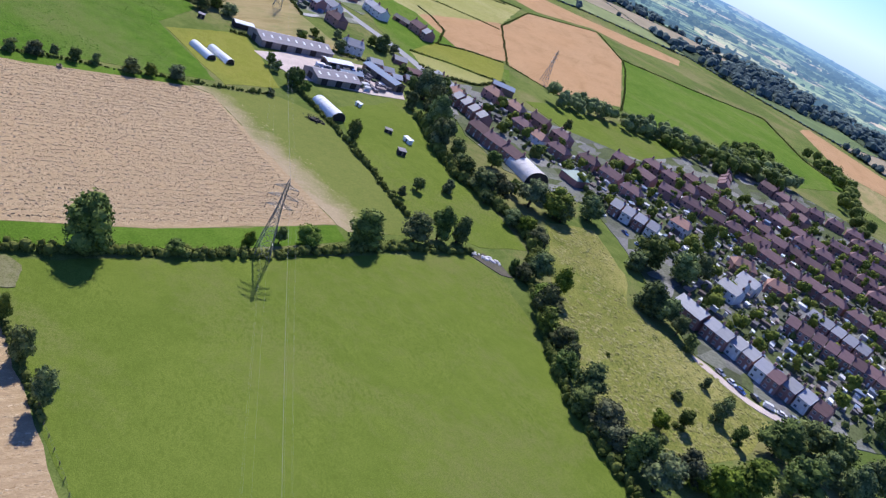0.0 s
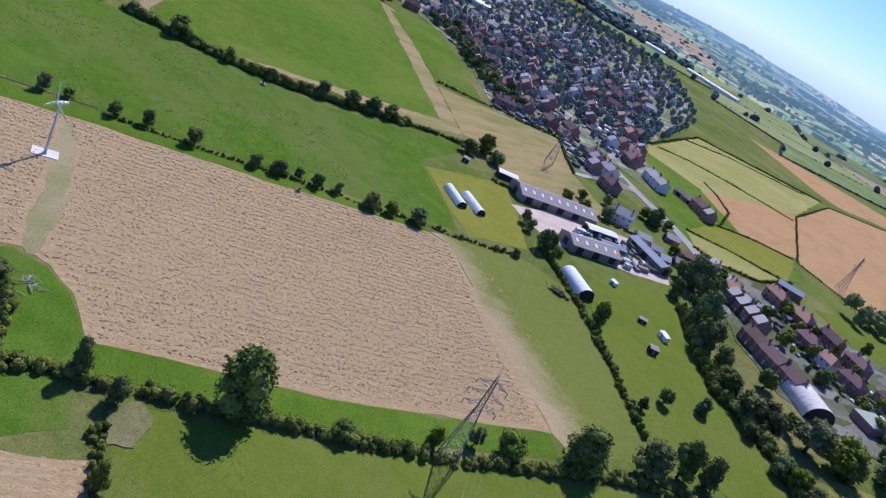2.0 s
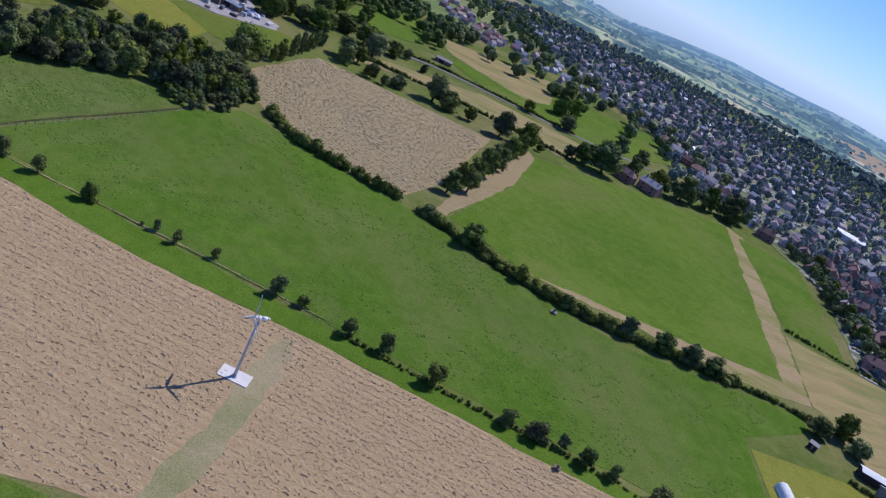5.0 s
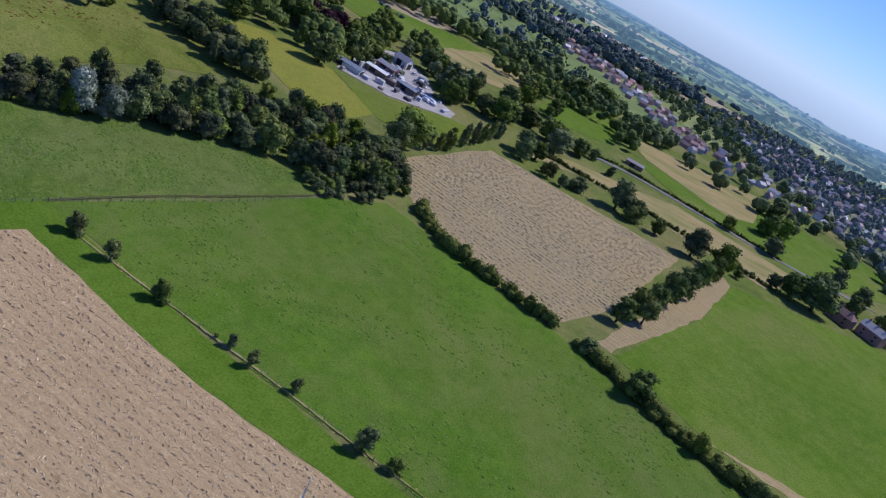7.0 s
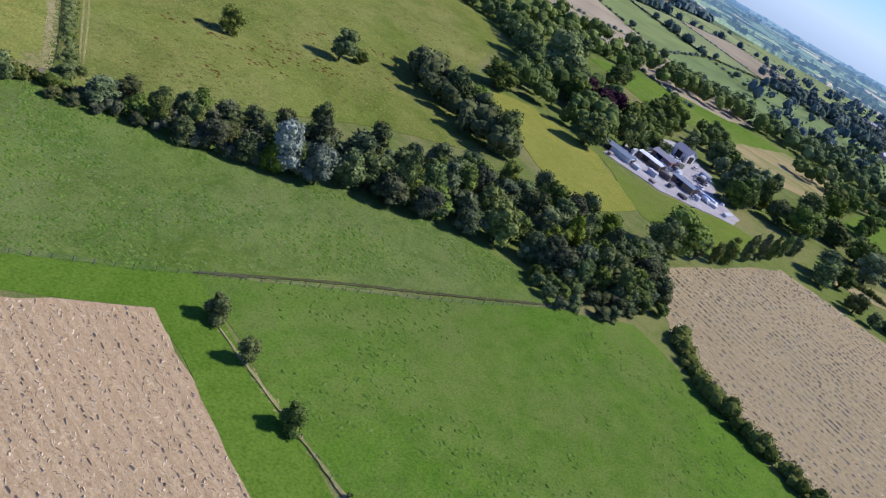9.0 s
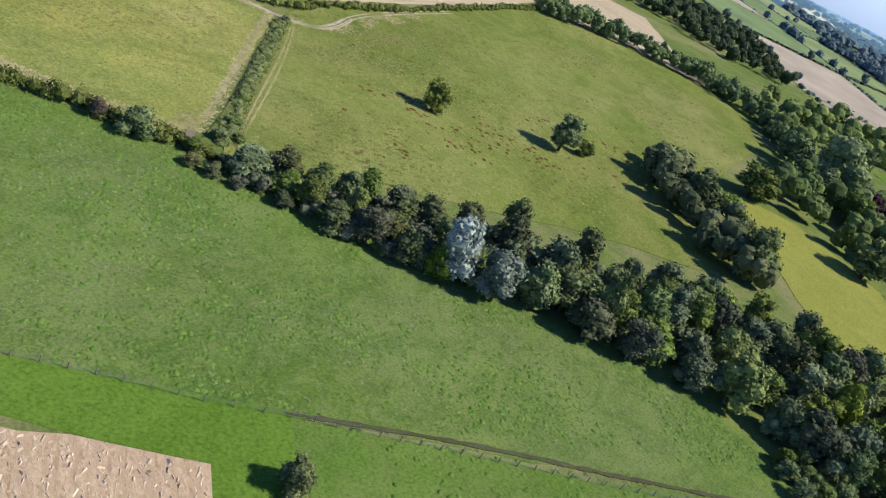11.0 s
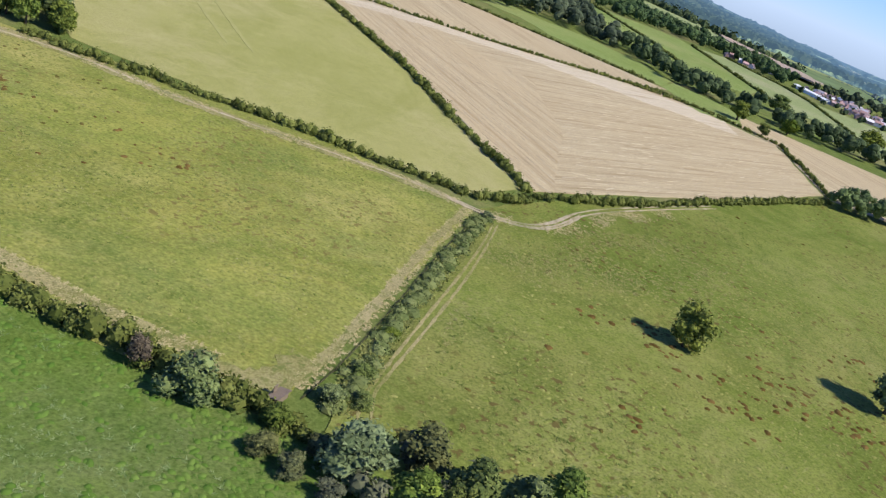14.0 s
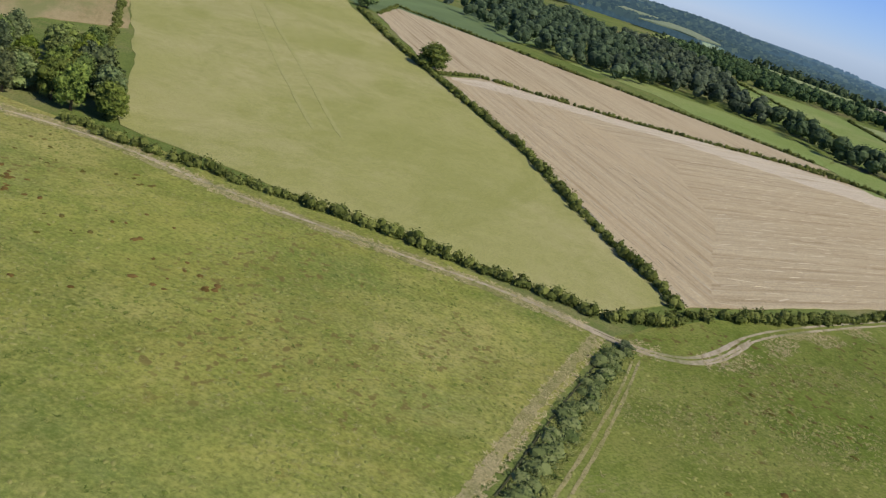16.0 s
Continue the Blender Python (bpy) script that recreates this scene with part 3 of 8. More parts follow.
def densify(pts, step, jitter, rng, closed=True):
    out = []
    n = len(pts)
    for i in range(n if closed else n - 1):
        a, b = Vector((*pts[i], 0)), Vector((*pts[(i + 1) % n], 0))
        k = max(1, int((b - a).length / step))
        side = (b - a).normalized().cross(Vector((0, 0, 1)))
        for j in range(k):
            p = a.lerp(b, j / k)
            wob = noise.noise(Vector((p.x * 0.05, p.y * 0.05, 3.1))) * jitter * 2 + rng.uniform(-jitter, jitter) * 0.5
            if j:
                p = p + side * wob
            out.append((p.x, p.y))
    if not closed:
        out.append(tuple(pts[-1]))
    return out


layer = [0.04]
parcels = []


def field(name, mat, *pts, label="", step=5.0, jitter=0.8):
    """A parcel of ground with an uneven edge, a little proud of the sheet below."""
    rng = random.Random(len(name) * 7 + int(pts[0][0]))
    edge = densify(pts, step, jitter, rng)
    layer[0] += 0.0025
    z = layer[0]
    n = len(edge)
    verts = [(x, y, z) for x, y in edge] + [(x, y, -0.3) for x, y in edge]
    area = sum(edge[i][0] * edge[(i + 1) % n][1] - edge[(i + 1) % n][0] * edge[i][1] for i in range(n))
    top = tuple(range(n)) if area > 0 else tuple(range(n - 1, -1, -1))
    sides = [(i, n + i, n + (i + 1) % n, (i + 1) % n) if area > 0 else (i, (i + 1) % n, n + (i + 1) % n, n + i) for i in range(n)]
    parcels.append((pts, z))
    ob = new(name, mesh_of(name, verts, [top] + sides, M[mat]))
    return tagged(ob, label, "field", "", "structure")


def ribbon(name, mat, width, pts, label="", category="track", jitter=0.3):
    """A track or road along a line."""
    rng = random.Random(5)
    rough_edge = 0.03 if category in ("road", "lane") else 0.3
    for _ in range(2):
        soft_line = [pts[0]]
        for (ax, ay), (bx, by) in zip(pts, pts[1:]):
            soft_line += [(ax * 0.75 + bx * 0.25, ay * 0.75 + by * 0.25), (ax * 0.25 + bx * 0.75, ay * 0.25 + by * 0.75)]
        pts = soft_line + [pts[-1]]
    line = densify(pts, 1.5 if width < 5 else 4.0, jitter * 0.4, rng, closed=False)
    layer[0] += 0.0025
    z = layer[0]
    verts, faces = [], []
    for i, p in enumerate(line):
        a, b = Vector(line[max(0, i - 1)]), Vector(line[min(len(line) - 1, i + 1)])
        d = (b - a).normalized()
        s = Vector((-d.y, d.x)) * width * 0.5 * (1 + rng.uniform(-rough_edge, rough_edge)) * min(1.0, 0.25 + 0.25 * min(i, len(line) - 1 - i))
        verts += [(p[0] + s.x, p[1] + s.y, z), (p[0] - s.x, p[1] - s.y, z), (p[0] - s.x, p[1] - s.y, -0.3), (p[0] + s.x, p[1] + s.y, -0.3)]
        if i:
            k = 4 * i
            faces += [(k - 4, k - 3, k + 1, k), (k - 3, k - 2, k + 2, k + 1), (k - 1, k - 4, k, k + 3)]
    return tagged(new(name, mesh_of(name, verts, faces, M[mat])), label, category, "", "structure")


def inside(p, poly):
    x, y, hit = p[0], p[1], False
    for i in range(len(poly)):
        (x0, y0), (x1, y1) = poly[i], poly[i - 1]
        if (y0 > y) != (y1 > y) and x < (x1 - x0) * (y - y0) / (y1 - y0) + x0:
            hit = not hit
    return hit


# ---- plants ----
def leaves(rng, centres, radii, count, size, squash=1.0, out=0.7):
    """Small leaf clusters, two crossed bent quads each, over the surface of some lobes."""
    verts, faces = [], []
    total = sum(r * r for r in radii)
    for c, r in zip(centres, radii):
        for _ in range(max(3, int(count * r * r / total))):
            d = Vector((rng.gauss(0, 1), rng.gauss(0, 1), rng.gauss(0.25, 1))).normalized()
            p = Vector(c) + Vector((d.x * r, d.y * r, d.z * r * squash)) * rng.uniform(0.72, 1.2)
            nrm = (d * out + Vector((rng.uniform(-1, 1), rng.uniform(-1, 1), rng.uniform(-0.4, 1)))).normalized()
            u = nrm.orthogonal().normalized()
            u.rotate(Matrix.Rotation(rng.uniform(0, 6.28), 3, nrm))
            w = nrm.cross(u)
            s = size * rng.uniform(0.6, 1.3)
            k = len(verts)
            mid = nrm * s * 0.25
            verts += [tuple(p - u * s * 1.1 - w * s * 0.7), tuple(p + u * s * 1.1 - w * s * 0.5 - mid), tuple(p + w * s * 1.1 - mid)]
            faces.append((k, k + 1, k + 2))
    return verts, faces


def lobe(rng, c, r, squash=1.0):
    """A rough solid lobe inside the leaves, 36 faces."""
    verts, faces = [], []
    rows, cols = 4, 6
    verts.append((c[0], c[1], c[2] + r * squash))
    for i in range(1, rows):
        for j in range(cols):
            a, b = math.pi * i / rows, 2 * math.pi * (j + 0.5 * (i % 2)) / cols
            q = r * rng.uniform(0.85, 1.1)
            verts.append((c[0] + q * math.sin(a) * math.cos(b), c[1] + q * math.sin(a) * math.sin(b), c[2] + q * math.cos(a) * squash))
    verts.append((c[0], c[1], c[2] - r * squash))
    for j in range(cols):
        faces.append((0, 1 + j, 1 + (j + 1) % cols))
        for i in range(rows - 2):
            a = 1 + i * cols
            faces.append((a + j, a + cols + j, a + cols + (j + 1) % cols, a + (j + 1) % cols))
        a = 1 + (rows - 2) * cols
        faces.append((a + j, len(verts) - 1, a + (j + 1) % cols))
    return verts, faces


def crown_shape(rng, shape):
    """Lobe centres and radii for a crown in a box 10 m high, about 4 m in radius."""
    cs, rs = [(0, 0, 5.2)], [2.4]
    if shape == "broad":
        for _ in range(26):
            a, q, z = rng.uniform(0, 6.28), math.sqrt(rng.random()), rng.uniform(2.2, 8.8)
            reach = 2.6 * math.sin(math.pi * min(1, (z - 0.6) / 9.0)) ** 0.6
            cs.append((math.cos(a) * q * reach, math.sin(a) * q * reach, z))
            rs.append(rng.uniform(0.8, 1.9))
    elif shape == "tall":
        for _ in range(24):
            a, q, z = rng.uniform(0, 6.28), math.sqrt(rng.random()), rng.uniform(1.2, 9.0)
            reach = 2.5 * (1 - abs(z - 4.5) / 7.5)
            cs.append((math.cos(a) * q * reach, math.sin(a) * q * reach, z))
            rs.append(rng.uniform(0.8, 1.7) * (1.3 - z / 16))
    elif shape == "bush":
        for _ in range(18):
            a, q, z = rng.uniform(0, 6.28), math.sqrt(rng.random()), rng.uniform(0.8, 8.0)
            reach = 2.9 * math.sqrt(max(0.05, 1 - (z / 10) ** 2))
            cs.append((math.cos(a) * q * reach, math.sin(a) * q * reach, z))
            rs.append(rng.uniform(0.9, 1.8))
    else:  # conifer
        for i in range(16):
            z = 1.2 + 8.2 * i / 15
            a, reach = i * 2.4, 2.6 * (1 - z / 10.5) + 0.3
            cs.append((math.cos(a) * reach, math.sin(a) * reach, z))
            rs.append(0.6 + 1.1 * (1 - z / 10))
    return cs, rs


KINDS = {
    # shape, leaves, label, category
    "oak": ("broad", "leaf", "green broadleaf tree with a rounded leafy crown", "tree"),
    "oak_dark": ("broad", "leaf_dark", "dark green broadleaf tree with a dense crown", "tree"),
    "ash": ("tall", "leaf", "tall green broadleaf tree with an uneven crown", "tree"),
    "ash_dark": ("tall", "leaf_dark", "tall dark green tree at a field edge", "tree"),
    "olive": ("broad", "leaf_olive", "olive green broadleaf tree in summer leaf", "tree"),
    "lime": ("broad", "leaf_light", "light yellow-green broadleaf tree with a full crown", "tree"),
    "poplar": ("tall", "leaf_light", "narrow light green poplar in a row", "tree"),
    "willow": ("broad", "leaf_grey", "grey-green willow with a soft crown", "tree"),
    "grey_ash": ("tall", "leaf_grey", "tall grey-green tree with a narrow crown", "tree"),
    "pale_willow": ("broad", "leaf_pale", "pale grey-green willow standing out of the wood", "tree"),
    "silver": ("broad", "leaf_silver", "pale silver-leaved tree standing out of the wood", "tree"),
    "copper": ("broad", "leaf_purple", "dark purple copper beech with a broad crown", "tree"),
    "brown": ("bush", "leaf_brown", "brownish hedgerow bush going over", "bush"),
    "pine": ("conifer", "leaf_dark", "dark green conifer with tiered branches", "tree"),
    "thorn": ("bush", "leaf_dark", "small round dark hawthorn in a field hedge", "bush"),
    "bush": ("bush", "leaf", "rounded green bush in a hedge line", "bush"),
    "bush_grey": ("bush", "leaf_grey", "grey-green sallow bush beside a ditch", "bush"),
}
protos = {}
plant_rng = random.Random(11)


def tree(kind, x, y, h, r, group="", variant=None):
    """A tree or bush of height h and crown radius r: trunk with limbs, and a crown of leaf clusters."""
    shape, leaf, label, category = KINDS[kind]
    v = plant_rng.randrange(3) if variant is None else variant
    turn = plant_rng.uniform(0, 360)
    h, r = h * plant_rng.uniform(0.94, 1.08), r * plant_rng.uniform(0.95, 1.1)
    scale = Vector((r / 4.0, r / 4.0, h / 10.0))
    place = pose(x, y, 0, 0, 0, turn)
    if (kind, v) not in protos:
        rng = random.Random(kind + str(v))
        ob = empty("bush" if category == "bush" else "tree", place @ Matrix.Diagonal((*scale, 1)))
        tagged(ob, label, category, group)
        cs, rs = crown_shape(rng, shape)
        trunk = Geo().rod((0, 0, -0.1), (0.1, 0.05, 4.5), 0.34, 0.2, 7).rod((0.1, 0.05, 4.5), (0, 0.1, 8.2), 0.2, 0.06, 6)
        for c in cs[:8]:
            base = 1.4 + rng.random() * 2.6
            trunk.rod((0.05, 0.02, base), (c[0] * 0.9, c[1] * 0.9, max(base + 0.6, c[2])), 0.13, 0.04, 5)
        piece("trunk", trunk.done("trunk", M["bark"], True), ob)
        g = Geo()
        for c, q in zip(cs, rs):
            g.add(*lobe(rng, c, q * 0.8))
        g.add(*leaves(rng, cs, rs, 2100, 0.27, 1.0, 0.9))
        piece("crown", g.done("crown", M[leaf]), ob)
        protos[(kind, v)] = (ob, scale)
        return ob
    first, s0 = protos[(kind, v)]
    ob = copy_thing(first, place @ Matrix.Diagonal((scale.x / s0.x, scale.y / s0.y, scale.z / s0.z, 1)))
    if group:
        ob["group"] = group
    return ob


def trees(kinds, rows, group=""):
    names = kinds.split()
    for i, (x, y, h, r) in enumerate(rows):
        tree(names[i % len(names)], x, y, h, r, group)


def hedge(width, height, *pts, mat="hedge", label="clipped green field hedge with ragged gaps", density=9.0, ragged=0.5):
    """A hedge along a line, bush by bush: rough cores under leaf clusters, in sections."""
    rng = random.Random(int(pts[0][0] * 3 + pts[-1][1]))
    line = densify(pts, 1.6, 0.5, rng, closed=False)
    ob = tagged(empty("hedge", pose(*line[0], 0)), label, "hedge", "field hedges")
    x0, y0 = line[0]
    for start in range(0, len(line), 7):
        g = Geo()
        for x, y in line[start:start + 7]:
            x, y = x - x0, y - y0
            swell = 1 + ragged * noise.noise(Vector((x * 0.09, y * 0.09, 0))) + rng.uniform(-0.3, 0.3) * ragged
            for k in range(2):
                h, w = height * max(0.35, swell) * (rng.uniform(0.8, 1.1) if k else rng.uniform(0.5, 0.85)), width * max(0.5, 0.5 + 0.5 * swell) * rng.uniform(0.65, 1.0)
                c = (x + rng.uniform(-0.3, 0.3) * width + rng.uniform(-0.6, 0.6), y + rng.uniform(-0.3, 0.3) * width + rng.uniform(-0.6, 0.6), h * 0.45)
                q = max(w * 0.5, 0.35)
                squash = max(0.6, h * 0.52 / q)
                g.add(*lobe(rng, c, q * 0.9, squash))
                g.add(*leaves(rng, [c], [q * 1.12], int(density * 1.8 * (0.5 + width * 0.35)), 0.15 + 0.03 * height, squash))
        piece("bush", g.done("bush", M[mat]), ob)
    return ob


def scatter(poly, spacing, rng):
    """Points in a polygon, no two nearer than spacing."""
    xs, ys = [p[0] for p in poly], [p[1] for p in poly]
    out, cells = [], {}
    for _ in range(int(6 * (max(xs) - min(xs)) * (max(ys) - min(ys)) / spacing**2)):
        p = (rng.uniform(min(xs), max(xs)), rng.uniform(min(ys), max(ys)))
        i, j = int(p[0] // spacing), int(p[1] // spacing)
        near = [q for a in (i - 1, i, i + 1) for b in (j - 1, j, j + 1) for q in cells.get((a, b), ())]
        if all((p[0] - q[0]) ** 2 + (p[1] - q[1]) ** 2 > spacing**2 for q in near) and inside(p, poly):
            out.append(p)
            cells.setdefault((i, j), []).append(p)
    return out


def wood(kinds, poly, spacing, h, r, group, seed=1):
    rng = random.Random(seed)
    for x, y in scatter(poly, spacing, rng):
        s = rng.uniform(0.75, 1.2)
        tree(rng.choice(kinds.split()), x, y, h * s, r * rng.uniform(0.85, 1.2), group)


def far_wood(name, mat, poly, spacing, h, r, label, seed=1, distant=False, leafage=(110, 0.6), avoid=()):
    """A wood too far off to tell its trees apart: crowns of lobes and leaf clusters in one mesh."""
    rng = random.Random(seed)
    g = Geo()
    for x, y in scatter(poly, spacing, rng):
        s, q = h * rng.uniform(0.75, 1.2), r * rng.uniform(0.85, 1.2)
        base = relief(x, y)
        if avoid and inside((x, y), avoid):
            continue
        if distant:
            for _ in range(2):
                bx, by, k = x + rng.uniform(-0.5, 0.5) * q, y + rng.uniform(-0.5, 0.5) * q, rng.uniform(0.65, 1.0)
                g.add(*blob(rng, bx, by, base, q * 0.72 * k, s * k))
            g.add(*leaves(rng, [(x, y, base + s * 0.5)], [q * 0.95], 14, q * 0.24, s * 0.5 / q, 1.2))
            continue
        cs, rs = [], []
        for _ in range(6):
            a, d = rng.uniform(0, 6.28), math.sqrt(rng.random()) * q * 0.55
            cs.append((x + math.cos(a) * d, y + math.sin(a) * d, base + s * rng.uniform(0.3, 0.78)))
            rs.append(q * rng.uniform(0.42, 0.62))
        for c, k in zip(cs, rs):
            g.add(*lobe(rng, c, k * 0.85))
        g.add(*leaves(rng, cs, rs, leafage[0], leafage[1], 1.0, 1.3))
    return tagged(new(name, g.done(name, M[mat])), label, "wood", "", "stuff")


def level_of(poly):
    """Height of the parcel that a patch of plants grows on."""
    cx, cy = sum(p[0] for p in poly) / len(poly), sum(p[1] for p in poly) / len(poly)
    hits = [z for x, y in [(cx, cy)] + list(poly) for pts, z in parcels if inside((x, y), pts)]
    return sorted(hits)[len(hits) // 2] if hits else layer[0]


def tufts(name, mat, poly, count, size, label, seed=1, clump=0.05, level=0.0, category="grass"):
    """Grass tufts and weeds in drifts, standing a little above the sward."""
    rng = random.Random(seed)
    xs, ys = [p[0] for p in poly], [p[1] for p in poly]
    g, tries, base = Geo(), 0, level_of(poly)
    done = 0
    while done < count and tries < count * 12:
        tries += 1
        x, y = rng.uniform(min(xs), max(xs)), rng.uniform(min(ys), max(ys))
        if noise.noise(Vector((x * clump, y * clump, seed))) + rng.uniform(-0.2, 0.2) < level or not inside((x, y), poly):
            continue
        done += 1
        s = size * rng.uniform(0.6, 1.4)
        v, f = [], []
        for k in range(8):
            a, q = rng.uniform(0, 6.283), s * rng.uniform(0.7, 1.9)
            ox, oy, w = rng.uniform(-0.6, 0.6) * s, rng.uniform(-0.6, 0.6) * s, s * rng.uniform(0.14, 0.26)
            ca, sa = math.cos(a), math.sin(a)
            v += [(x + ox - sa * w, y + oy + ca * w, base - 0.02), (x + ox + sa * w, y + oy - ca * w, base - 0.02), (x + ox + ca * q, y + oy + sa * q, base + s * rng.uniform(0.12, 0.5))]
            f.append((3 * k, 3 * k + 1, 3 * k + 2))
        g.add(v, f)
    return tagged(new(name, g.done(name, M[mat])), label, category, "", "stuff")


def tussocks(name, mat, poly, count, size, label, seed=1, clump=0.04, level=0.1):
    """Rank tussocks of grass: low uneven mounds standing in drifts."""
    rng = random.Random(seed)
    xs, ys = [p[0] for p in poly], [p[1] for p in poly]
    g, base, done, tries = Geo(), level_of(poly) - 0.03, 0, 0
    while done < count and tries < count * 14:
        tries += 1
        x, y = rng.uniform(min(xs), max(xs)), rng.uniform(min(ys), max(ys))
        drift = noise.noise(Vector((x * clump, y * clump, seed))) + 0.5 * noise.noise(Vector((x * clump * 5, y * clump * 5, seed + 3.0)))
        if drift + rng.uniform(-0.12, 0.12) < level or not inside((x, y), poly):
            continue
        done += 1
        s, turn, n = size * rng.uniform(0.5, 1.5), rng.uniform(0, 6.28), 7
        long = rng.uniform(1.0, 1.7)
        v = []
        for lev, q in ((0.0, 1.0), (0.75, 0.62)):
            for j in range(n):
                a = 6.283 * j / n
                r = s * q * rng.uniform(0.7, 1.2)
                px, py = r * math.cos(a) * long, r * math.sin(a)
                v.append((x + px * math.cos(turn) - py * math.sin(turn), y + px * math.sin(turn) + py * math.cos(turn), base + 0.45 * s * lev * rng.uniform(0.7, 1.2)))
        v.append((x, y, base + 0.45 * s))
        g.add(v, [(j, (j + 1) % n, n + (j + 1) % n, n + j) for j in range(n)] + [(n + j, n + (j + 1) % n, 2 * n) for j in range(n)])
    return tagged(new(name, g.done(name, M[mat], True)), label, "grass", "", "stuff")


def swaths(name, mat, poly, angle, gap, length, width, height, label, seed=1, skip=0.25, avoid=None, wander=0.1, lean=0.12):
    """Cut straw lying in rows, broken into clumps."""
    rng = random.Random(seed)
    ca, sa = math.cos(radians(angle)), math.sin(radians(angle))
    us = [p[0] * ca + p[1] * sa for p in poly]
    vs = [-p[0] * sa + p[1] * ca for p in poly]
    g, base = Geo(), level_of(poly) - 0.02
    v = min(vs)
    while v < max(vs):
        u = min(us) + rng.uniform(0, length)
        while u < max(us):
            step = length * rng.uniform(0.5, 1.6)
            dv = v + rng.gauss(0, wander) + 0.5 * noise.noise(Vector((u * 0.05, v * 0.05, 2.0)))
            x, y = u * ca - dv * sa, u * sa + dv * ca
            if rng.random() > skip + 0.6 * noise.noise(Vector((u * 0.16, v * 0.4, 4.0))) and inside((x, y), poly) and not (avoid and inside((x, y), avoid)):
                hl, w, h = step * 0.5 * rng.uniform(0.6, 1.1), width * rng.uniform(0.5, 1.3), height * rng.uniform(0.5, 1.4)
                tilt = rng.gauss(0.06, lean)
                cb, sb = math.cos(radians(angle) + tilt), math.sin(radians(angle) + tilt)
                pts = [(-hl, -w * 0.3, base), (hl * 0.8, -w * 0.6, base), (hl, w * 0.3, base), (-hl * 0.8, w * 0.55, base), (-hl * 0.6, rng.uniform(-0.2, 0.2) * w, base + h), (hl * 0.6, rng.uniform(-0.2, 0.2) * w, base + h * rng.uniform(0.5, 1.1))]
                g.add([(x + a * cb - b * sb, y + a * sb + b * cb, c) for a, b, c in pts], [(0, 1, 5, 4), (2, 3, 4, 5), (1, 2, 5), (3, 0, 4)])
            u += step
        v += gap * rng.uniform(0.85, 1.15)
    return tagged(new(name, g.done(name, M[mat])), label, "straw", "", "stuff")


def strip(width, *pts):
    """The outline of a band of the given width along a line."""
    left, right = [], []
    for i, p in enumerate(pts):
        a, b = pts[max(0, i - 1)], pts[min(len(pts) - 1, i + 1)]
        d = Vector((b[0] - a[0], b[1] - a[1])).normalized() * width * 0.5
        left.append((p[0] - d.y, p[1] + d.x))
        right.append((p[0] + d.y, p[1] - d.x))
    return left + right[::-1]


# ---- ground and distance ----
RIM = ((-180, -40), (-26, -60), (-12, -5), (0, -50), (10, -8), (20, -40), (30, -12), (38, -18), (45, -85), (55, -78), (66, -68), (78, -85), (92, -108), (106, -90), (116, -48), (125, -20), (140, -20), (180, -40))


def relief(x, y):
    """Height of the land: level round the village, then rolling down to the far plain."""
    dx, dy = x + 180, y - 200
    r, az = math.hypot(dx, dy), math.degrees(math.atan2(-dx, dy))
    t = min(1.0, max(0.0, (r - 1000) / 3700))
    for (a0, h0), (a1, h1) in zip(RIM, RIM[1:]):
        if a0 <= az <= a1:
            rim = h0 + (h1 - h0) * (az - a0) / (a1 - a0)
    roll = noise.noise(Vector((x * 0.0011, y * 0.0011, 0.5))) * 16 * min(1, t * 2.5)
    ridge = 0.0
    if az > 100:
        ridge = min(22.0, max(-6.0, -6 + 1.15 * (az - 106))) * math.exp(-(((r - 2750) / 620) ** 2))
    return rim * t**1.3 + roll * min(1, 4 * t) + ridge


def build_ground():
    verts, faces = [(-180, 200, 0)], []
    radii = [60 + 60 * i for i in range(16)] + [1000 + 110 * i for i in range(36)]
    n = 120
    for r in radii:
        for j in range(n):
            x, y = -180 + r * math.cos(2 * math.pi * j / n), 200 + r * math.sin(2 * math.pi * j / n)
            verts.append((x, y, relief(x, y)))
    for j in range(n):
        faces.append((0, 1 + j, 1 + (j + 1) % n))
        for i in range(len(radii) - 1):
            a = 1 + i * n
            faces.append((a + j, a + n + j, a + n + (j + 1) % n, a + (j + 1) % n))
    tagged(new("ground", mesh_of("ground", verts, faces, M["rough_grass"], True)), "rough dry grass and verges between the fields", "ground", "", "structure")


build_ground()
VALE_CLEAR = [(-1058, 642), (-948, 570), (-860, 560), (-740, 560), (-640, 580), (-680, 680), (-776, 675), (-896, 695), (-1002, 690)]
KNOWN = [(-40, -150), (330, 150), (460, 620), (520, 900), (390, 1190), (185, 1215), (150, 1235), (-60, 1190), (-170, 1170), (-330, 1350), (-700, 1500), (-1150, 1500), (-1250, 1100), (-720, 700), (-740, 400), (-760, 240), (-720, 60), (-700, -100), (-620, -320), (-400, -260), (-250, -200)]
VALLEY = [(-700, 60), (-1000, 60), (-1200, -40), (-1420, -300), (-1640, -800), (-1330, -750), (-900, -520), (-660, -300), (-640, -100)]


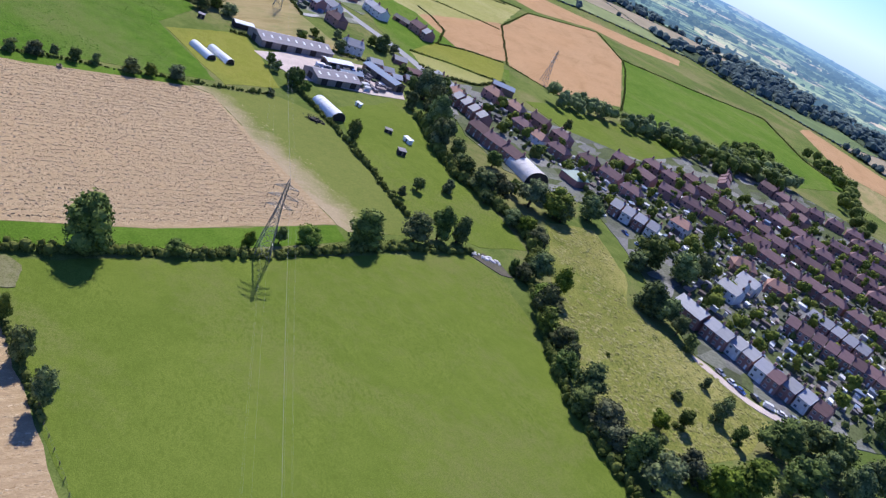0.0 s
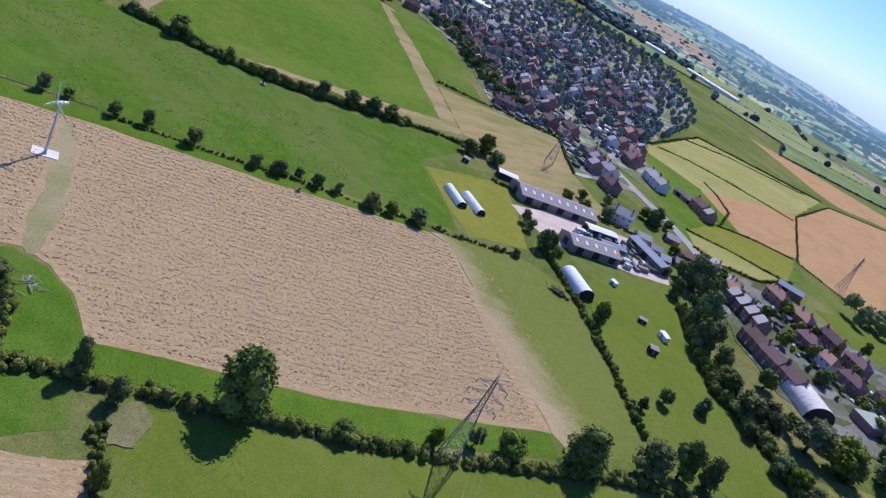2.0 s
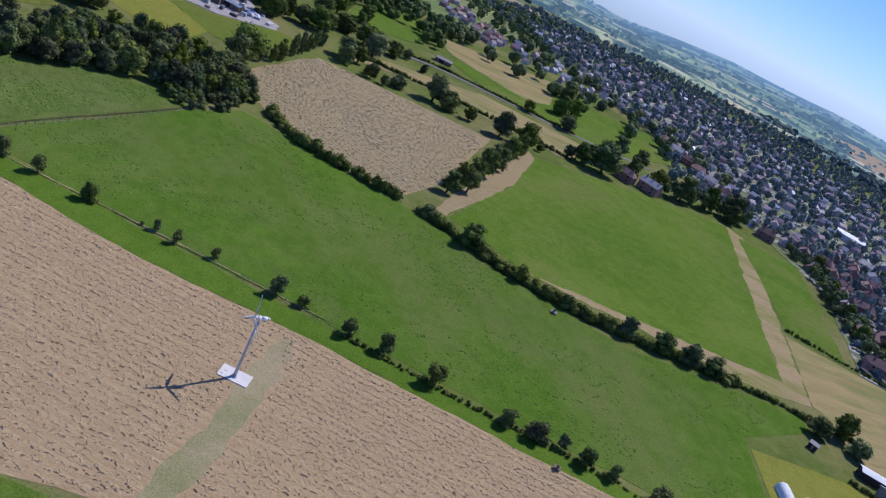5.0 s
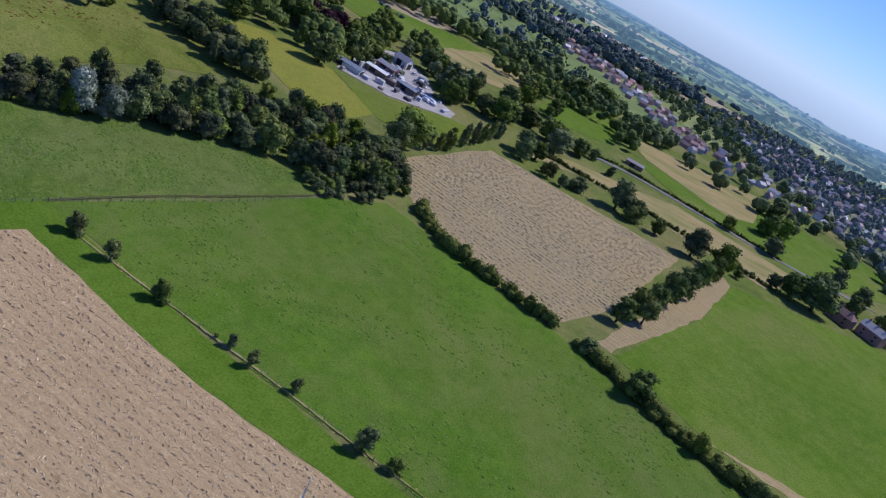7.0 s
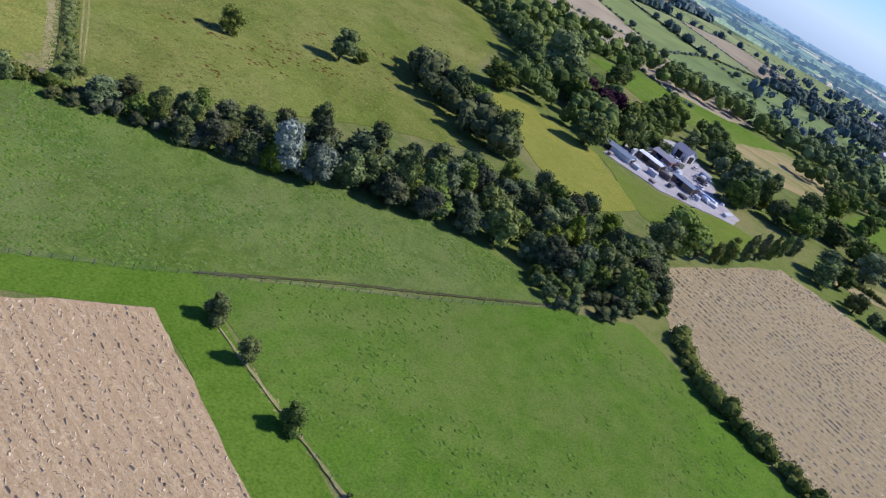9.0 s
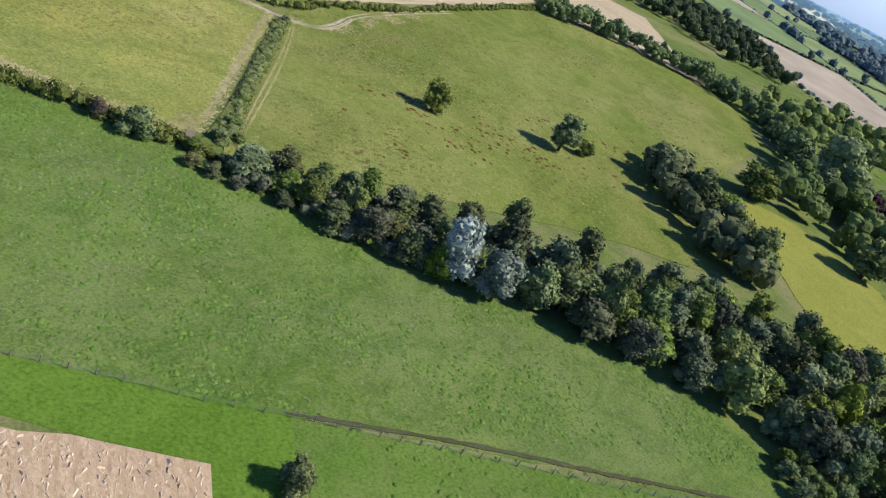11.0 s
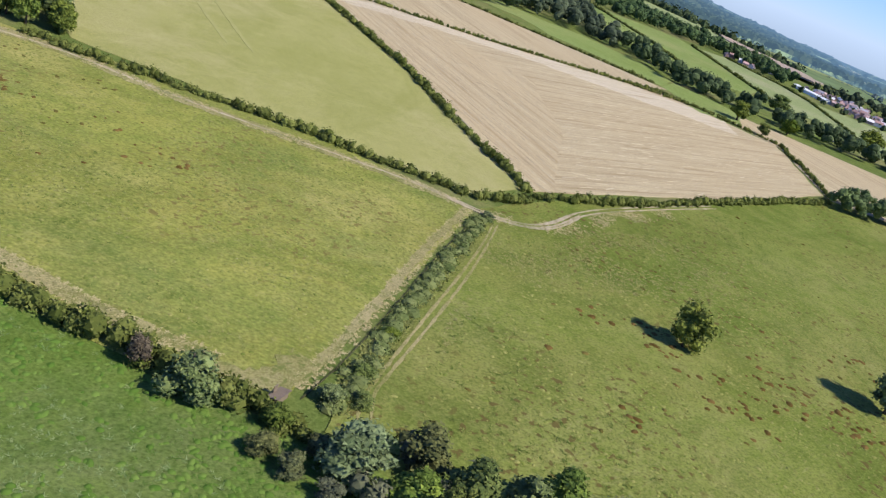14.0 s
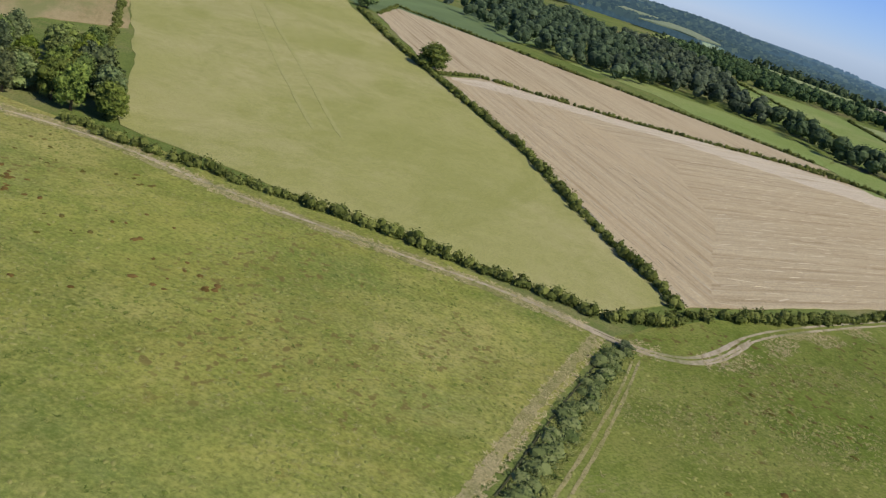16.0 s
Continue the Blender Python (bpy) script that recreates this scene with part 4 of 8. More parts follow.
def blob(rng, x, y, z, r, h):
    """A far tree, twenty faces."""
    verts = [(x, y, z + h)]
    for lev, q in ((0.82, 0.66), (0.36, 1.0)):
        for j in range(5):
            a = 6.283 * (j + rng.random() * 0.5) / 5
            s = r * q * rng.uniform(0.8, 1.15)
            verts.append((x + s * math.cos(a), y + s * math.sin(a), z + h * lev * rng.uniform(0.85, 1.1)))
    verts.append((x, y, z))
    f = []
    for j in range(5):
        k = (j + 1) % 5
        f += [(0, 1 + j, 1 + k), (1 + j, 6 + j, 6 + k, 1 + k), (6 + j, 11, 6 + k)]
    return verts, f


def far_crown(rng, g, x, y, r, h, leafy):
    """A distant tree: a rough core, nearer ones with leaf clusters round it."""
    z = relief(x, y)
    if inside((x, y), VALE_CLEAR):
        return
    if leafy == 2:
        cs = [(x + rng.uniform(-0.4, 0.4) * r, y + rng.uniform(-0.4, 0.4) * r, z + h * rng.uniform(0.35, 0.7)) for _ in range(3)]
        for c in cs:
            g.add(*lobe(rng, c, r * 0.55))
        g.add(*leaves(rng, cs, [r * 0.6] * 3, 34, r * 0.16, 1.0, 1.2))
        return
    g.add(*blob(rng, x, y, z, r, h))
    if leafy:
        g.add(*leaves(rng, [(x, y, z + h * 0.55)], [r * 0.95], 26, r * 0.2, h * 0.5 / r, 1.2))


def build_distance():
    """Fields, hedges and woods out to the ridges."""
    rng = random.Random(21)
    ca, sa = math.cos(radians(32)), math.sin(radians(32))
    wide, deep = 190.0, 125.0
    ni, nj = 52, 78

    grid = {}
    for i in range(-ni // 2, ni // 2 + 1):
        for j in range(-nj // 2, nj // 2 + 1):
            u, v = (i + rng.uniform(-0.28, 0.28)) * wide, (j + rng.uniform(-0.3, 0.3)) * deep
            grid[i, j] = (-180 + u * ca - v * sa, 200 + u * sa + v * ca)
    cells, trees_mid, trees_far, floor = Geo(), Geo(), Geo(), Geo()
    for (i, j), p in grid.items():
        if (i + 1, j + 1) not in grid:
            continue
        quad = [p, grid[i + 1, j], grid[i + 1, j + 1], grid[i, j + 1]]
        cx, cy = sum(q[0] for q in quad) / 4, sum(q[1] for q in quad) / 4
        dx, dy = cx + 180, cy - 200
        r, az = math.hypot(dx, dy), math.degrees(math.atan2(-dx, dy))
        if r > 1600 or az < -75 or inside((cx, cy), KNOWN) or inside((cx, cy), VALLEY):
            continue
        crowns = trees_mid if r < 1000 else trees_far
        lift = 0.06 if r < 900 else 1.2 + r * 0.0004
        woodland = noise.noise(Vector((cx * 0.0016, cy * 0.0016, 9.0))) + rng.uniform(-0.25, 0.25)
        is_wood = woodland > (0.26 if az > 5 else 0.08)
        k = 3
        ids = []
        verts = []
        for b in range(k + 1):
            for a in range(k + 1):
                fa, fb = 0.015 + 0.97 * a / k, 0.02 + 0.96 * b / k
                x = (quad[0][0] * (1 - fa) + quad[1][0] * fa) * (1 - fb) + (quad[3][0] * (1 - fa) + quad[2][0] * fa) * fb
                y = (quad[0][1] * (1 - fa) + quad[1][1] * fa) * (1 - fb) + (quad[3][1] * (1 - fa) + quad[2][1] * fa) * fb
                verts.append((x, y, relief(x, y) + lift))
        quads = [(b * (k + 1) + a, b * (k + 1) + a + 1, (b + 1) * (k + 1) + a + 1, (b + 1) * (k + 1) + a) for a in range(k) for b in range(k)]
        (floor if is_wood else cells).add(verts, quads)
        if is_wood:
            step = 14 if r < 1300 else (19 if r < 1800 else 26)
            for _ in range(int(wide * deep / step**2)):
                fa, fb = rng.random(), rng.random()
                x = (quad[0][0] * (1 - fa) + quad[1][0] * fa) * (1 - fb) + (quad[3][0] * (1 - fa) + quad[2][0] * fa) * fb
                y = (quad[0][1] * (1 - fa) + quad[1][1] * fa) * (1 - fb) + (quad[3][1] * (1 - fa) + quad[2][1] * fa) * fb
                rad, tall = step * rng.uniform(0.36, 0.6), rng.uniform(9, 15)
                far_crown(rng, crowns, x, y, rad, tall, 2 if r < 850 else r < 1200)
        for a, b in ((quad[0], quad[1]), (quad[0], quad[3])):
            gap = 6.5 if r < 1250 else 10
            length = math.hypot(b[0] - a[0], b[1] - a[1])
            thick = rng.random()
            for s in range(int(length / gap)):
                if rng.random() < 0.12:
                    continue
                f = (s + rng.random()) * gap / length
                x, y = a[0] + (b[0] - a[0]) * f, a[1] + (b[1] - a[1]) * f
                big = rng.random() < 0.05 + 0.22 * (thick > 0.7)
                size = rng.uniform(4.0, 6.5) if big else rng.uniform(1.6, 3.0)
                far_crown(rng, crowns, x + rng.uniform(-1.5, 1.5), y + rng.uniform(-1.5, 1.5), size * (1 if r < 1400 else 1.3), size * (1.7 if big else 1.0), (2 if r < 950 else r < 1150) if big else 0)
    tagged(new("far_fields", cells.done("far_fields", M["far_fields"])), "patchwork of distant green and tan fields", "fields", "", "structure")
    tagged(new("far_woodland_floor", floor.done("far_woodland_floor", M["far_wood_floor"])), "dark grassy floor under distant woods", "ground", "", "structure")
    tagged(new("mid_trees", trees_mid.done("mid_trees", M["leaf_half_hazed"])), "dark hedgerow trees and copses past the fields", "trees", "", "stuff")
    tagged(new("far_trees", trees_far.done("far_trees", M["leaf_hazed"])), "distant hedgerow trees and woods", "trees", "", "stuff")


build_distance()

# The far plain and the last blue ridge.
def build_backdrop():
    verts, faces = [], []
    n, radii = 200, [1500, 1510] + [1540 + 130 * i for i in range(24)] + [4660] + [4740]
    for r in radii:
        for j in range(n):
            a = 2 * math.pi * j / n
            x, y = -180 + r * math.cos(a), 200 + r * math.sin(a)
            lift = 7 + 5 * noise.noise(Vector((x * 0.002, y * 0.002, 7.0)))
            if r < 1505:
                lift = -4.0
            if r > 4700:
                lift += 8 + 9 * noise.noise(Vector((math.cos(a) * 9, math.sin(a) * 9, 2.0)))
            verts.append((x, y, relief(x, y) + lift))
    for i in range(len(radii) - 1):
        for j in range(n):
            k = i * n
            faces.append((k + j, k + n + j, k + n + (j + 1) % n, k + (j + 1) % n))
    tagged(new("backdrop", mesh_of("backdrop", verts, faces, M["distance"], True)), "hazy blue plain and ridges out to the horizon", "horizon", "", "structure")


build_backdrop()

FAR_HAY = [(-1329, -696), (-1637, -868), (-1636, -814), (-1469, -655), (-1396, -590), (-1340, -595), (-1374, -660)]
TOP_HAY = [(-1638, -985), (-1660, -905), (-1480, -790), (-1440, -833)]


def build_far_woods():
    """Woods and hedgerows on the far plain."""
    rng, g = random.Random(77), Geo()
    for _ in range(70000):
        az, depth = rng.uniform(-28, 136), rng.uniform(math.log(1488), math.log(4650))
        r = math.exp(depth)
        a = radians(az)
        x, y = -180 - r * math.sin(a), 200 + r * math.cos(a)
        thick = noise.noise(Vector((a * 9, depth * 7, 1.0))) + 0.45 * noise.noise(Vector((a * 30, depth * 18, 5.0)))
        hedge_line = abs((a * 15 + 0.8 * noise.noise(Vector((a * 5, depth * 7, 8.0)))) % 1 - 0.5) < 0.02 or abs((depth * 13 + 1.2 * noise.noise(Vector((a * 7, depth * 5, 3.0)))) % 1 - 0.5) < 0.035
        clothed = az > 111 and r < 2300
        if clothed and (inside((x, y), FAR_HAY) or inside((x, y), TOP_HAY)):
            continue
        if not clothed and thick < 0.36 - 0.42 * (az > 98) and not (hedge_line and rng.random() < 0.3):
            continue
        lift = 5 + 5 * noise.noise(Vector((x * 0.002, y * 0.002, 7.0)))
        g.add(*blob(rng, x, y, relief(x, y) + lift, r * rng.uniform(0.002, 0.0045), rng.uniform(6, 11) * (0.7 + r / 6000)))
    tagged(new("backdrop_woods", g.done("backdrop_woods", M["distance_woods"])), "dark blue-green woods with painted haze on the far plain", "woods", "", "stuff")


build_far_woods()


def far_field(inner, outer, label):
    """A big distant field that lies along the plain."""
    verts, faces, n, m = [], [], 40, 5
    rng, trees = random.Random(len(label)), Geo()
    for i in range(n + 1):
        f = i / n * (len(inner) - 1)
        a = min(int(f), len(inner) - 2)
        f -= a
        p, q = [[side[a][c] * (1 - f) + side[a + 1][c] * f for c in (0, 1)] for side in (inner, outer)]
        for b in range(m + 1):
            ends = min(1.0, 0.12 + 4.5 * i / n, 0.12 + 4.5 * (n - i) / n)
            g = 0.35 + (b / m - 0.35) * ends + 0.1 * noise.noise(Vector((i * 0.35, b * 0.5, len(label)))) * ends
            x, y = p[0] * (1 - g) + q[0] * g, p[1] * (1 - g) + q[1] * g
            verts.append((x, y, relief(x, y) + 10.5 + 5 * noise.noise(Vector((x * 0.002, y * 0.002, 7.0)))))
    for i in range(34):
        b = rng.choice((0, 0, 0, m, m, 2, 3))
        x, y, z = verts[rng.randrange(n + 1) * (m + 1) + b]
        trees.add(*blob(rng, x + rng.uniform(-14, 14), y + rng.uniform(-10, 10), z - 2, rng.uniform(4, 8), rng.uniform(4, 8)))
    tagged(new("field_edge_trees", trees.done("field_edge_trees", M["leaf_hazed"])), "distant trees along the edges of a tan field", "trees", "", "stuff")
    for i in range(n):
        for b in range(m):
            k = i * (m + 1) + b
            faces.append((k, k + m + 1, k + m + 2, k + 1))
    tagged(new("far_field", mesh_of("far_field", verts, faces, M["hazed_stubble"])), label, "field", "", "structure")


far_field([(-1117, 1885), (-882, 1803), (-728, 1875)], [(-1346, 2289), (-1140, 2305), (-890, 2289)], "wide tan harvested field beyond the town")
far_field([(-662, 1912), (-460, 1790), (-320, 1745)], [(-808, 2326), (-590, 2257), (-385, 2000)], "wide tan harvested field on the plain")

# ---- fields ----
field("near_pasture", "pasture_near", (-93, 157), (9, 281), (26, 272), (40, 247), (50, 220), (71, 184), (110, 120), (60, 40), (0, 40), (-38, 104), (-54, 118), label="smooth mown green pasture beside the hedge")
field("small_stubble", "stubble_big", (-94, 131), (-84, 144), (-63, 126), (-39, 103), (-5, 45), (-60, 30), (-150, 90), label="pale cut stubble field behind a thin hedge")
field("pond_pasture", "pasture_big", (-156, 142), (-150, 153), (-143, 166), (-135, 169), (-125, 168), (-112, 162), (-104, 154), (-92, 145), (-96, 131), (-145, 90), (-185, 100), label="shaded green pasture round a pond")
field("lush_margin", "lush", (-112, 163), (-75, 201), (-36, 254), (-30, 247), (-56, 208), (-80, 180), (-104, 155), label="bright lush grass strip along a hedge")
field("big_stubble", "stubble_big", (-259, 150), (-221, 187), (-195, 222), (-162, 260), (-119, 312), (-110, 314), (-95, 302), (-70, 282), (-36, 255), (-75, 201), (-110, 163), (-113, 163), (-125, 169), (-135, 170), (-143, 168), (-151, 153), (-157, 143), (-200, 134), (-244, 129), label="large field of cut straw lying in rows")
field("cow_pasture", "cow_grass", (-119, 313), (-95, 346), (-73, 349), (-55, 332), (-36, 311), (-18, 290), (-12, 275), (-31, 254), (-36, 255.3), (-70, 282.3), (-95, 302.3), (-110, 314.3), label="short yellowish grazed grass beside the stubble")
field("lush_headland", "lush", (-259, 150), (-246, 129), (-252, 120), (-275, 150), (-248, 176), (-200, 230), (-160, 273), (-124, 314), (-119, 312), (-162, 260), (-195, 222), (-221, 187), label="bright green headland strip with a worn track")
ribbon("turbine_track", "grassy_track", 5.4, ((-194, 216), (-185, 209), (-176, 201), (-159, 187), (-149, 176), (-140, 168)), "faint green track across the stubble", jitter=1.5)
field("big_pasture", "pasture_big", (-273, 152), (-329, 227), (-340, 249), (-319, 267), (-299, 284), (-288, 296), (-240, 323), (-207, 350), (-175, 420), (-166, 415), (-163, 369), (-116, 330), (-126, 318), (-182, 254), (-248, 177), label="wide green pasture with faint tussocks")
field("west_pasture", "pasture_west", (-272, -10), (-289, 40), (-296, 62), (-302, 78), (-311, 96), (-319, 110), (-328, 146), (-338, 176), (-343, 200), (-338, 221), (-330, 227), (-273, 152), (-250, 120), (-245, 60), (-240, -10), label="green tussocky pasture under the wood")
field("middle_stubble", "stubble_mid", (-388, 262), (-452, 327), (-428, 368), (-399, 416), (-316, 334), (-292, 298), (-320, 271), (-346, 261), label="square tan stubble field between hedges")
field("pine_margin", "stubble_mid", (-289, 313), (-399, 445), (-384, 440), (-336, 389), (-284, 317), label="tan stubble strip beside dark trees")
field("upper_pasture", "pasture_light", (-284, 318), (-336, 389), (-388, 442), (-386, 469), (-374, 568), (-361, 598), (-195, 436), (-217, 394), (-247, 336), label="light green grass field above the hedge")
field("field_path", "thin_straw", (-363, 600), (-350, 604), (-180, 437), (-186, 420), (-200, 398), (-250, 334), (-247, 338), (-217, 394), (-195, 436), label="tan trodden path along the field edge", step=2.5, jitter=1.2)
field("wedge_pasture", "pasture_light", (-348, 595), (-323, 630), (-212, 517), (-235, 497), label="bright green wedge-shaped field")
field("pylon_field", "tan_field", (-232, 490), (-206, 516), (-172, 550), (-137, 499), (-100, 470), (-80, 470), (-100, 452), (-143, 424), (-177, 440), (-181, 439), label="tan mown field with a pylon in it")
field("hen_field", "yellow_grass", (-158, 366), (-141, 404), (-135, 408), (-97, 358), (-112, 331), label="yellow-green grass parcel with poultry tunnels")
field("donkey_pasture", "pasture_near", (-72, 368), (-60, 400), (-55, 430), (-45, 420), (-18, 366), (10, 340), (30, 310), (12, 292), (-18, 289), (-51, 330), label="short green paddock with a few small trees")
field("rough_meadow", "meadow", (36, 352), (59, 371), (74, 335), (74, 303), (106, 283), (129, 262), (111, 230), (84, 205), (66, 215), (54, 234), (44, 271), (40, 314), label="unmown straw-coloured meadow with scrub")
field("road_field", "olive_field", (-154, 689), (-150, 716), (-112, 724), (-100, 697), (-87, 683), (-71, 653), (-78, 627), (-103, 620), (-128, 648), label="pale dry grass field beside the road")
field("ripe_field", "ripe_crop", (-39, 790), (-27, 960), (55, 1085), (88, 950), (80, 690), (31, 622), (-14, 640), label="orange ripe cereal field with a pylon")
field("ripe_strip", "ripe_crop", (-96, 668), (-88, 758), (-39, 811), (-16, 655), (-49, 611), label="orange ripe cereal strip")
field("ripe_far", "ripe_crop", (-151, 1130), (-45, 1020), (-20, 1008), (50, 1102), (100, 1095), (175, 1149), (183, 1212), (155, 1208), (29, 1168), (-63, 1160), label="long orange ripe cereal field")
field("ripe_east", "ripe_crop", (336, 1087), (361, 1140), (431, 1016), (500, 890), (430, 800), (387, 890), (341, 911), label="orange ripe cereal field behind the village")
field("tan_east", "tan_field", (341, 910), (386, 889), (429, 799), (380, 700), (338, 747), (310, 796), label="tan stubble field behind the village")
field("pale_fields", "olive_field", (-155, 700), (-159, 886), (-37, 967), (-41, 815), (-98, 672), (-120, 660), label="pale green grass field")
field("lower_pale_field", "pasture_light", (-99, 672), (-48, 605), (-12, 625), (-8, 590), (-70, 523), (-105, 563), (-150, 680), label="yellowish grass field beside the road")
field("upper_strip", "yellow_grass", (-68, 597), (-43, 626), (-18, 640), (-13, 574), (-46, 561), (-74, 543), label="yellowish grass strip between hedges")
field("lower_strip", "olive_field", (-74, 539), (-46, 557), (-13, 570), (-12, 560), (-26, 535), (-46, 516), (-60, 515), label="dry grass strip above the houses")
field("church_pasture", "pasture_near", (7, 555), (26, 585), (80, 625), (143, 652), (126, 562), (96, 560), (90, 527), (39, 526), label="green paddock behind the houses")
field("top_pasture", "pasture_light", (88, 949), (274, 1030), (285, 871), (318, 804), (247, 714), (137, 650), (83, 683), label="long light green pasture behind a wood")
field("caravan_meadow", "yellow_grass", (-490, 190), (-497, 216), (-477, 247), (-435, 261), (-405, 238), (-422, 222), (-450, 206), label="yellow-green mown meadow")
field("caravan_paddock", "pasture_near", (-477, 248), (-468, 275), (-478, 312), (-470, 330), (-420, 285), (-430, 262), label="green paddock beside a yard")
field("tan_meadow", "tan_field", (-643, 343), (-709, 405), (-708, 455), (-610, 402), (-591, 340), label="dry tan hay meadow")
field("lane_pasture", "pasture_light", (-678, 253), (-709, 285), (-721, 395), (-709, 407), (-643, 343), (-629, 288), label="light green pasture behind tall trees")
field("orchard_pasture", "pasture_light", (-590, 405), (-691, 478), (-685, 532), (-577, 466), (-575, 425), label="light green grass field between trees")
field("lane_strip", "tan_field", (-470, 350), (-484, 360), (-495, 395), (-490, 440), (-493, 473), (-440, 540), (-404, 478), (-445, 430), (-470, 395), label="pale mown strip beside a lane")
field("hay_meadow", "tan_field", (-640, 512), (-625, 645), (-532, 566), (-520, 530), (-585, 500), label="dry pale tan hay meadow")
field("stable_pasture", "pasture_light", (-560, 480), (-575, 500), (-520, 532), (-532, 566), (-580, 610), (-560, 700), (-480, 690), (-450, 560), (-500, 490), label="green pasture by a stable")
field("hill_pasture", "hill_pasture", (-400, 58), (-425, 57), (-500, 66), (-615, 72), (-640, 114), (-648, 156), (-626, 185), (-585, 196), (-500, 186), (-464, 160), (-440, 190), (-412, 202), (-380, 160), (-318, 104), label="broad hillside pasture with red-brown weed patches")
field("ditch_pasture", "dry_pasture", (-294, 50), (-299, 75), (-310, 93), (-318, 97), (-398, 58), (-385, 28), (-350, -18), (-330, -40), (-270, -110), (-240, -60), label="yellowish rough pasture with dark weed tufts")
field("olive_field", "olive_field", (-349, -28), (-380, -110), (-405, -192), (-450, -290), (-560, -290), (-548, -262), (-513, -172), (-468, -42), (-428, 50), (-404, 51), (-383, 20), label="smooth olive-green field with pale wheel marks")
field("pale_stubble_end", "stubble_cross", (-430, 52), (-437, 53), (-512, 63), (-612, 68), (-680, 20), (-668, -54), (-649, -52), (-575, -92), (-528, -127), (-502, -119), (-500, -60), label="pale combined stubble with rows along the hedge")
field("pale_stubble", "stubble_pale", (-502, -120), (-468, -38), (-428, 52), (-437, 52), (-493, 15), (-544, -37), (-536, -121), (-528, -127), label="pale combined stubble field with straight rows")
field("stubble_headland", "white_stubble", (-504, -117), (-530, -124), (-575, -90), (-648, -50), (-678, -8), (-655, 10), (-622, -22), (-588, -62), (-545, -95), label="bleached pale headland of the stubble field", step=3, jitter=2.0)
field("pink_stubble", "stubble_pale", (-557, -249), (-505, -130), (-528, -128), (-575, -94), (-649, -55), (-690, -50), (-645, -190), (-600, -290), label="narrow pinkish stubble strip")
field("brown_field", "tan_field", (-332, -87), (-300, -170), (-420, -300), (-408, -195), (-380, -115), (-356, -112), label="brown stubble behind a plantation")
field("far_grass_strip", "stubble_pale", (-610, 72), (-680, 22), (-690, -45), (-720, -20), (-760, 100), (-700, 130), (-650, 160), (-642, 114), label="tan stubble strip beyond the hedge")

field("lower_pasture", "valley_grass", (-722, -215), (-728, -169), (-744, -149), (-746, -100), (-729, -68), (-693, -56), (-689, -106), (-682, -128), (-694, -162), (-675, -215), label="light green pasture below the wood")
field("corner_pasture", "valley_grass", (-692, -55), (-728, -66), (-730, -40), (-726, -20), (-692, -4), (-668, -18), (-683, -39), label="bright green pasture corner under trees")
field("cattle_pasture", "valley_grass", (-943, -300), (-993, -309), (-958, -255), (-905, -188), (-848, -126), (-806, -124), (-825, -155), (-845, -195), (-895, -253), label="bright green pasture with dark dots")
field("valley_pasture", "valley_grass", (-994, -290), (-1030, -250), (-1036, -222), (-1020, -202), (-957, -139), (-891, -78), (-850, -66), (-800, -90), (-838, -120), (-903, -186), (-952, -245), label="long bright green valley pasture")
field("valley_hay", "pale_valley", (-1025, -200), (-1058, -182), (-1042, -148), (-1024, -108), (-988, -70), (-906, -14), (-868, -20), (-862, -52), (-888, -74), (-954, -134), label="pale yellow-green mown valley field")
field("valley_paddock", "pale_valley", (-904, -12), (-990, -68), (-1010, -40), (-1030, 0), (-930, 50), (-830, 40), (-800, 10), (-850, -20), label="pale green valley paddock")


def valley_parcel(name, mat, pts, label, lift):
    """A parcel on the rising far side of the valley."""
    rng = random.Random(len(label))
    edge = densify(pts, 12, 3.0, rng)
    n = len(edge)
    slope = np.linalg.lstsq(np.array([(x, y, 1.0) for x, y in edge]), np.array([relief(x, y) + lift for x, y in edge]), rcond=None)[0]
    level = [float(slope[0] * x + slope[1] * y + slope[2]) for x, y in edge]
    verts = [(x, y, z) for (x, y), z in zip(edge, level)] + [(x, y, z - 1.5) for (x, y), z in zip(edge, level)]
    area = sum(edge[i][0] * edge[(i + 1) % n][1] - edge[(i + 1) % n][0] * edge[i][1] for i in range(n))
    if area < 0:
        verts = verts[n - 1::-1] + verts[:n - 1:-1]
    faces = [tuple(range(n))] + [(i, n + i, n + (i + 1) % n, (i + 1) % n) for i in range(n)]
    tagged(new(name, mesh_of(name, verts, faces, M[mat])), label, "field", "", "structure")


valley_parcel("far_pasture", "pale_valley", [(-1410, -560), (-1420, -520), (-1390, -420), (-1350, -340), (-1260, -262), (-1175, -268), (-1200, -315), (-1250, -390), (-1300, -460)], "pale green pasture across the valley", 3.5)
valley_parcel("far_stubble_strip", "hazed_stubble", [(-1370, -335), (-1322, -250), (-1298, -195), (-1229, -138), (-1190, -137), (-1206, -184), (-1240, -238), (-1286, -287)], "tan stubble strip across the valley", 4.5)
valley_parcel("hazed_hay", "hazed_hay", FAR_HAY, "pale hay field above a wood", 13.0)
valley_parcel("slope_pasture", "valley_grass", [(-1222, -581), (-1330, -636), (-1315, -587), (-1156, -490), (-1133, -497)], "green field between woods", 4.0)
valley_parcel("top_hay", "hazed_hay", TOP_HAY, "green field high above the valley", 14.0)

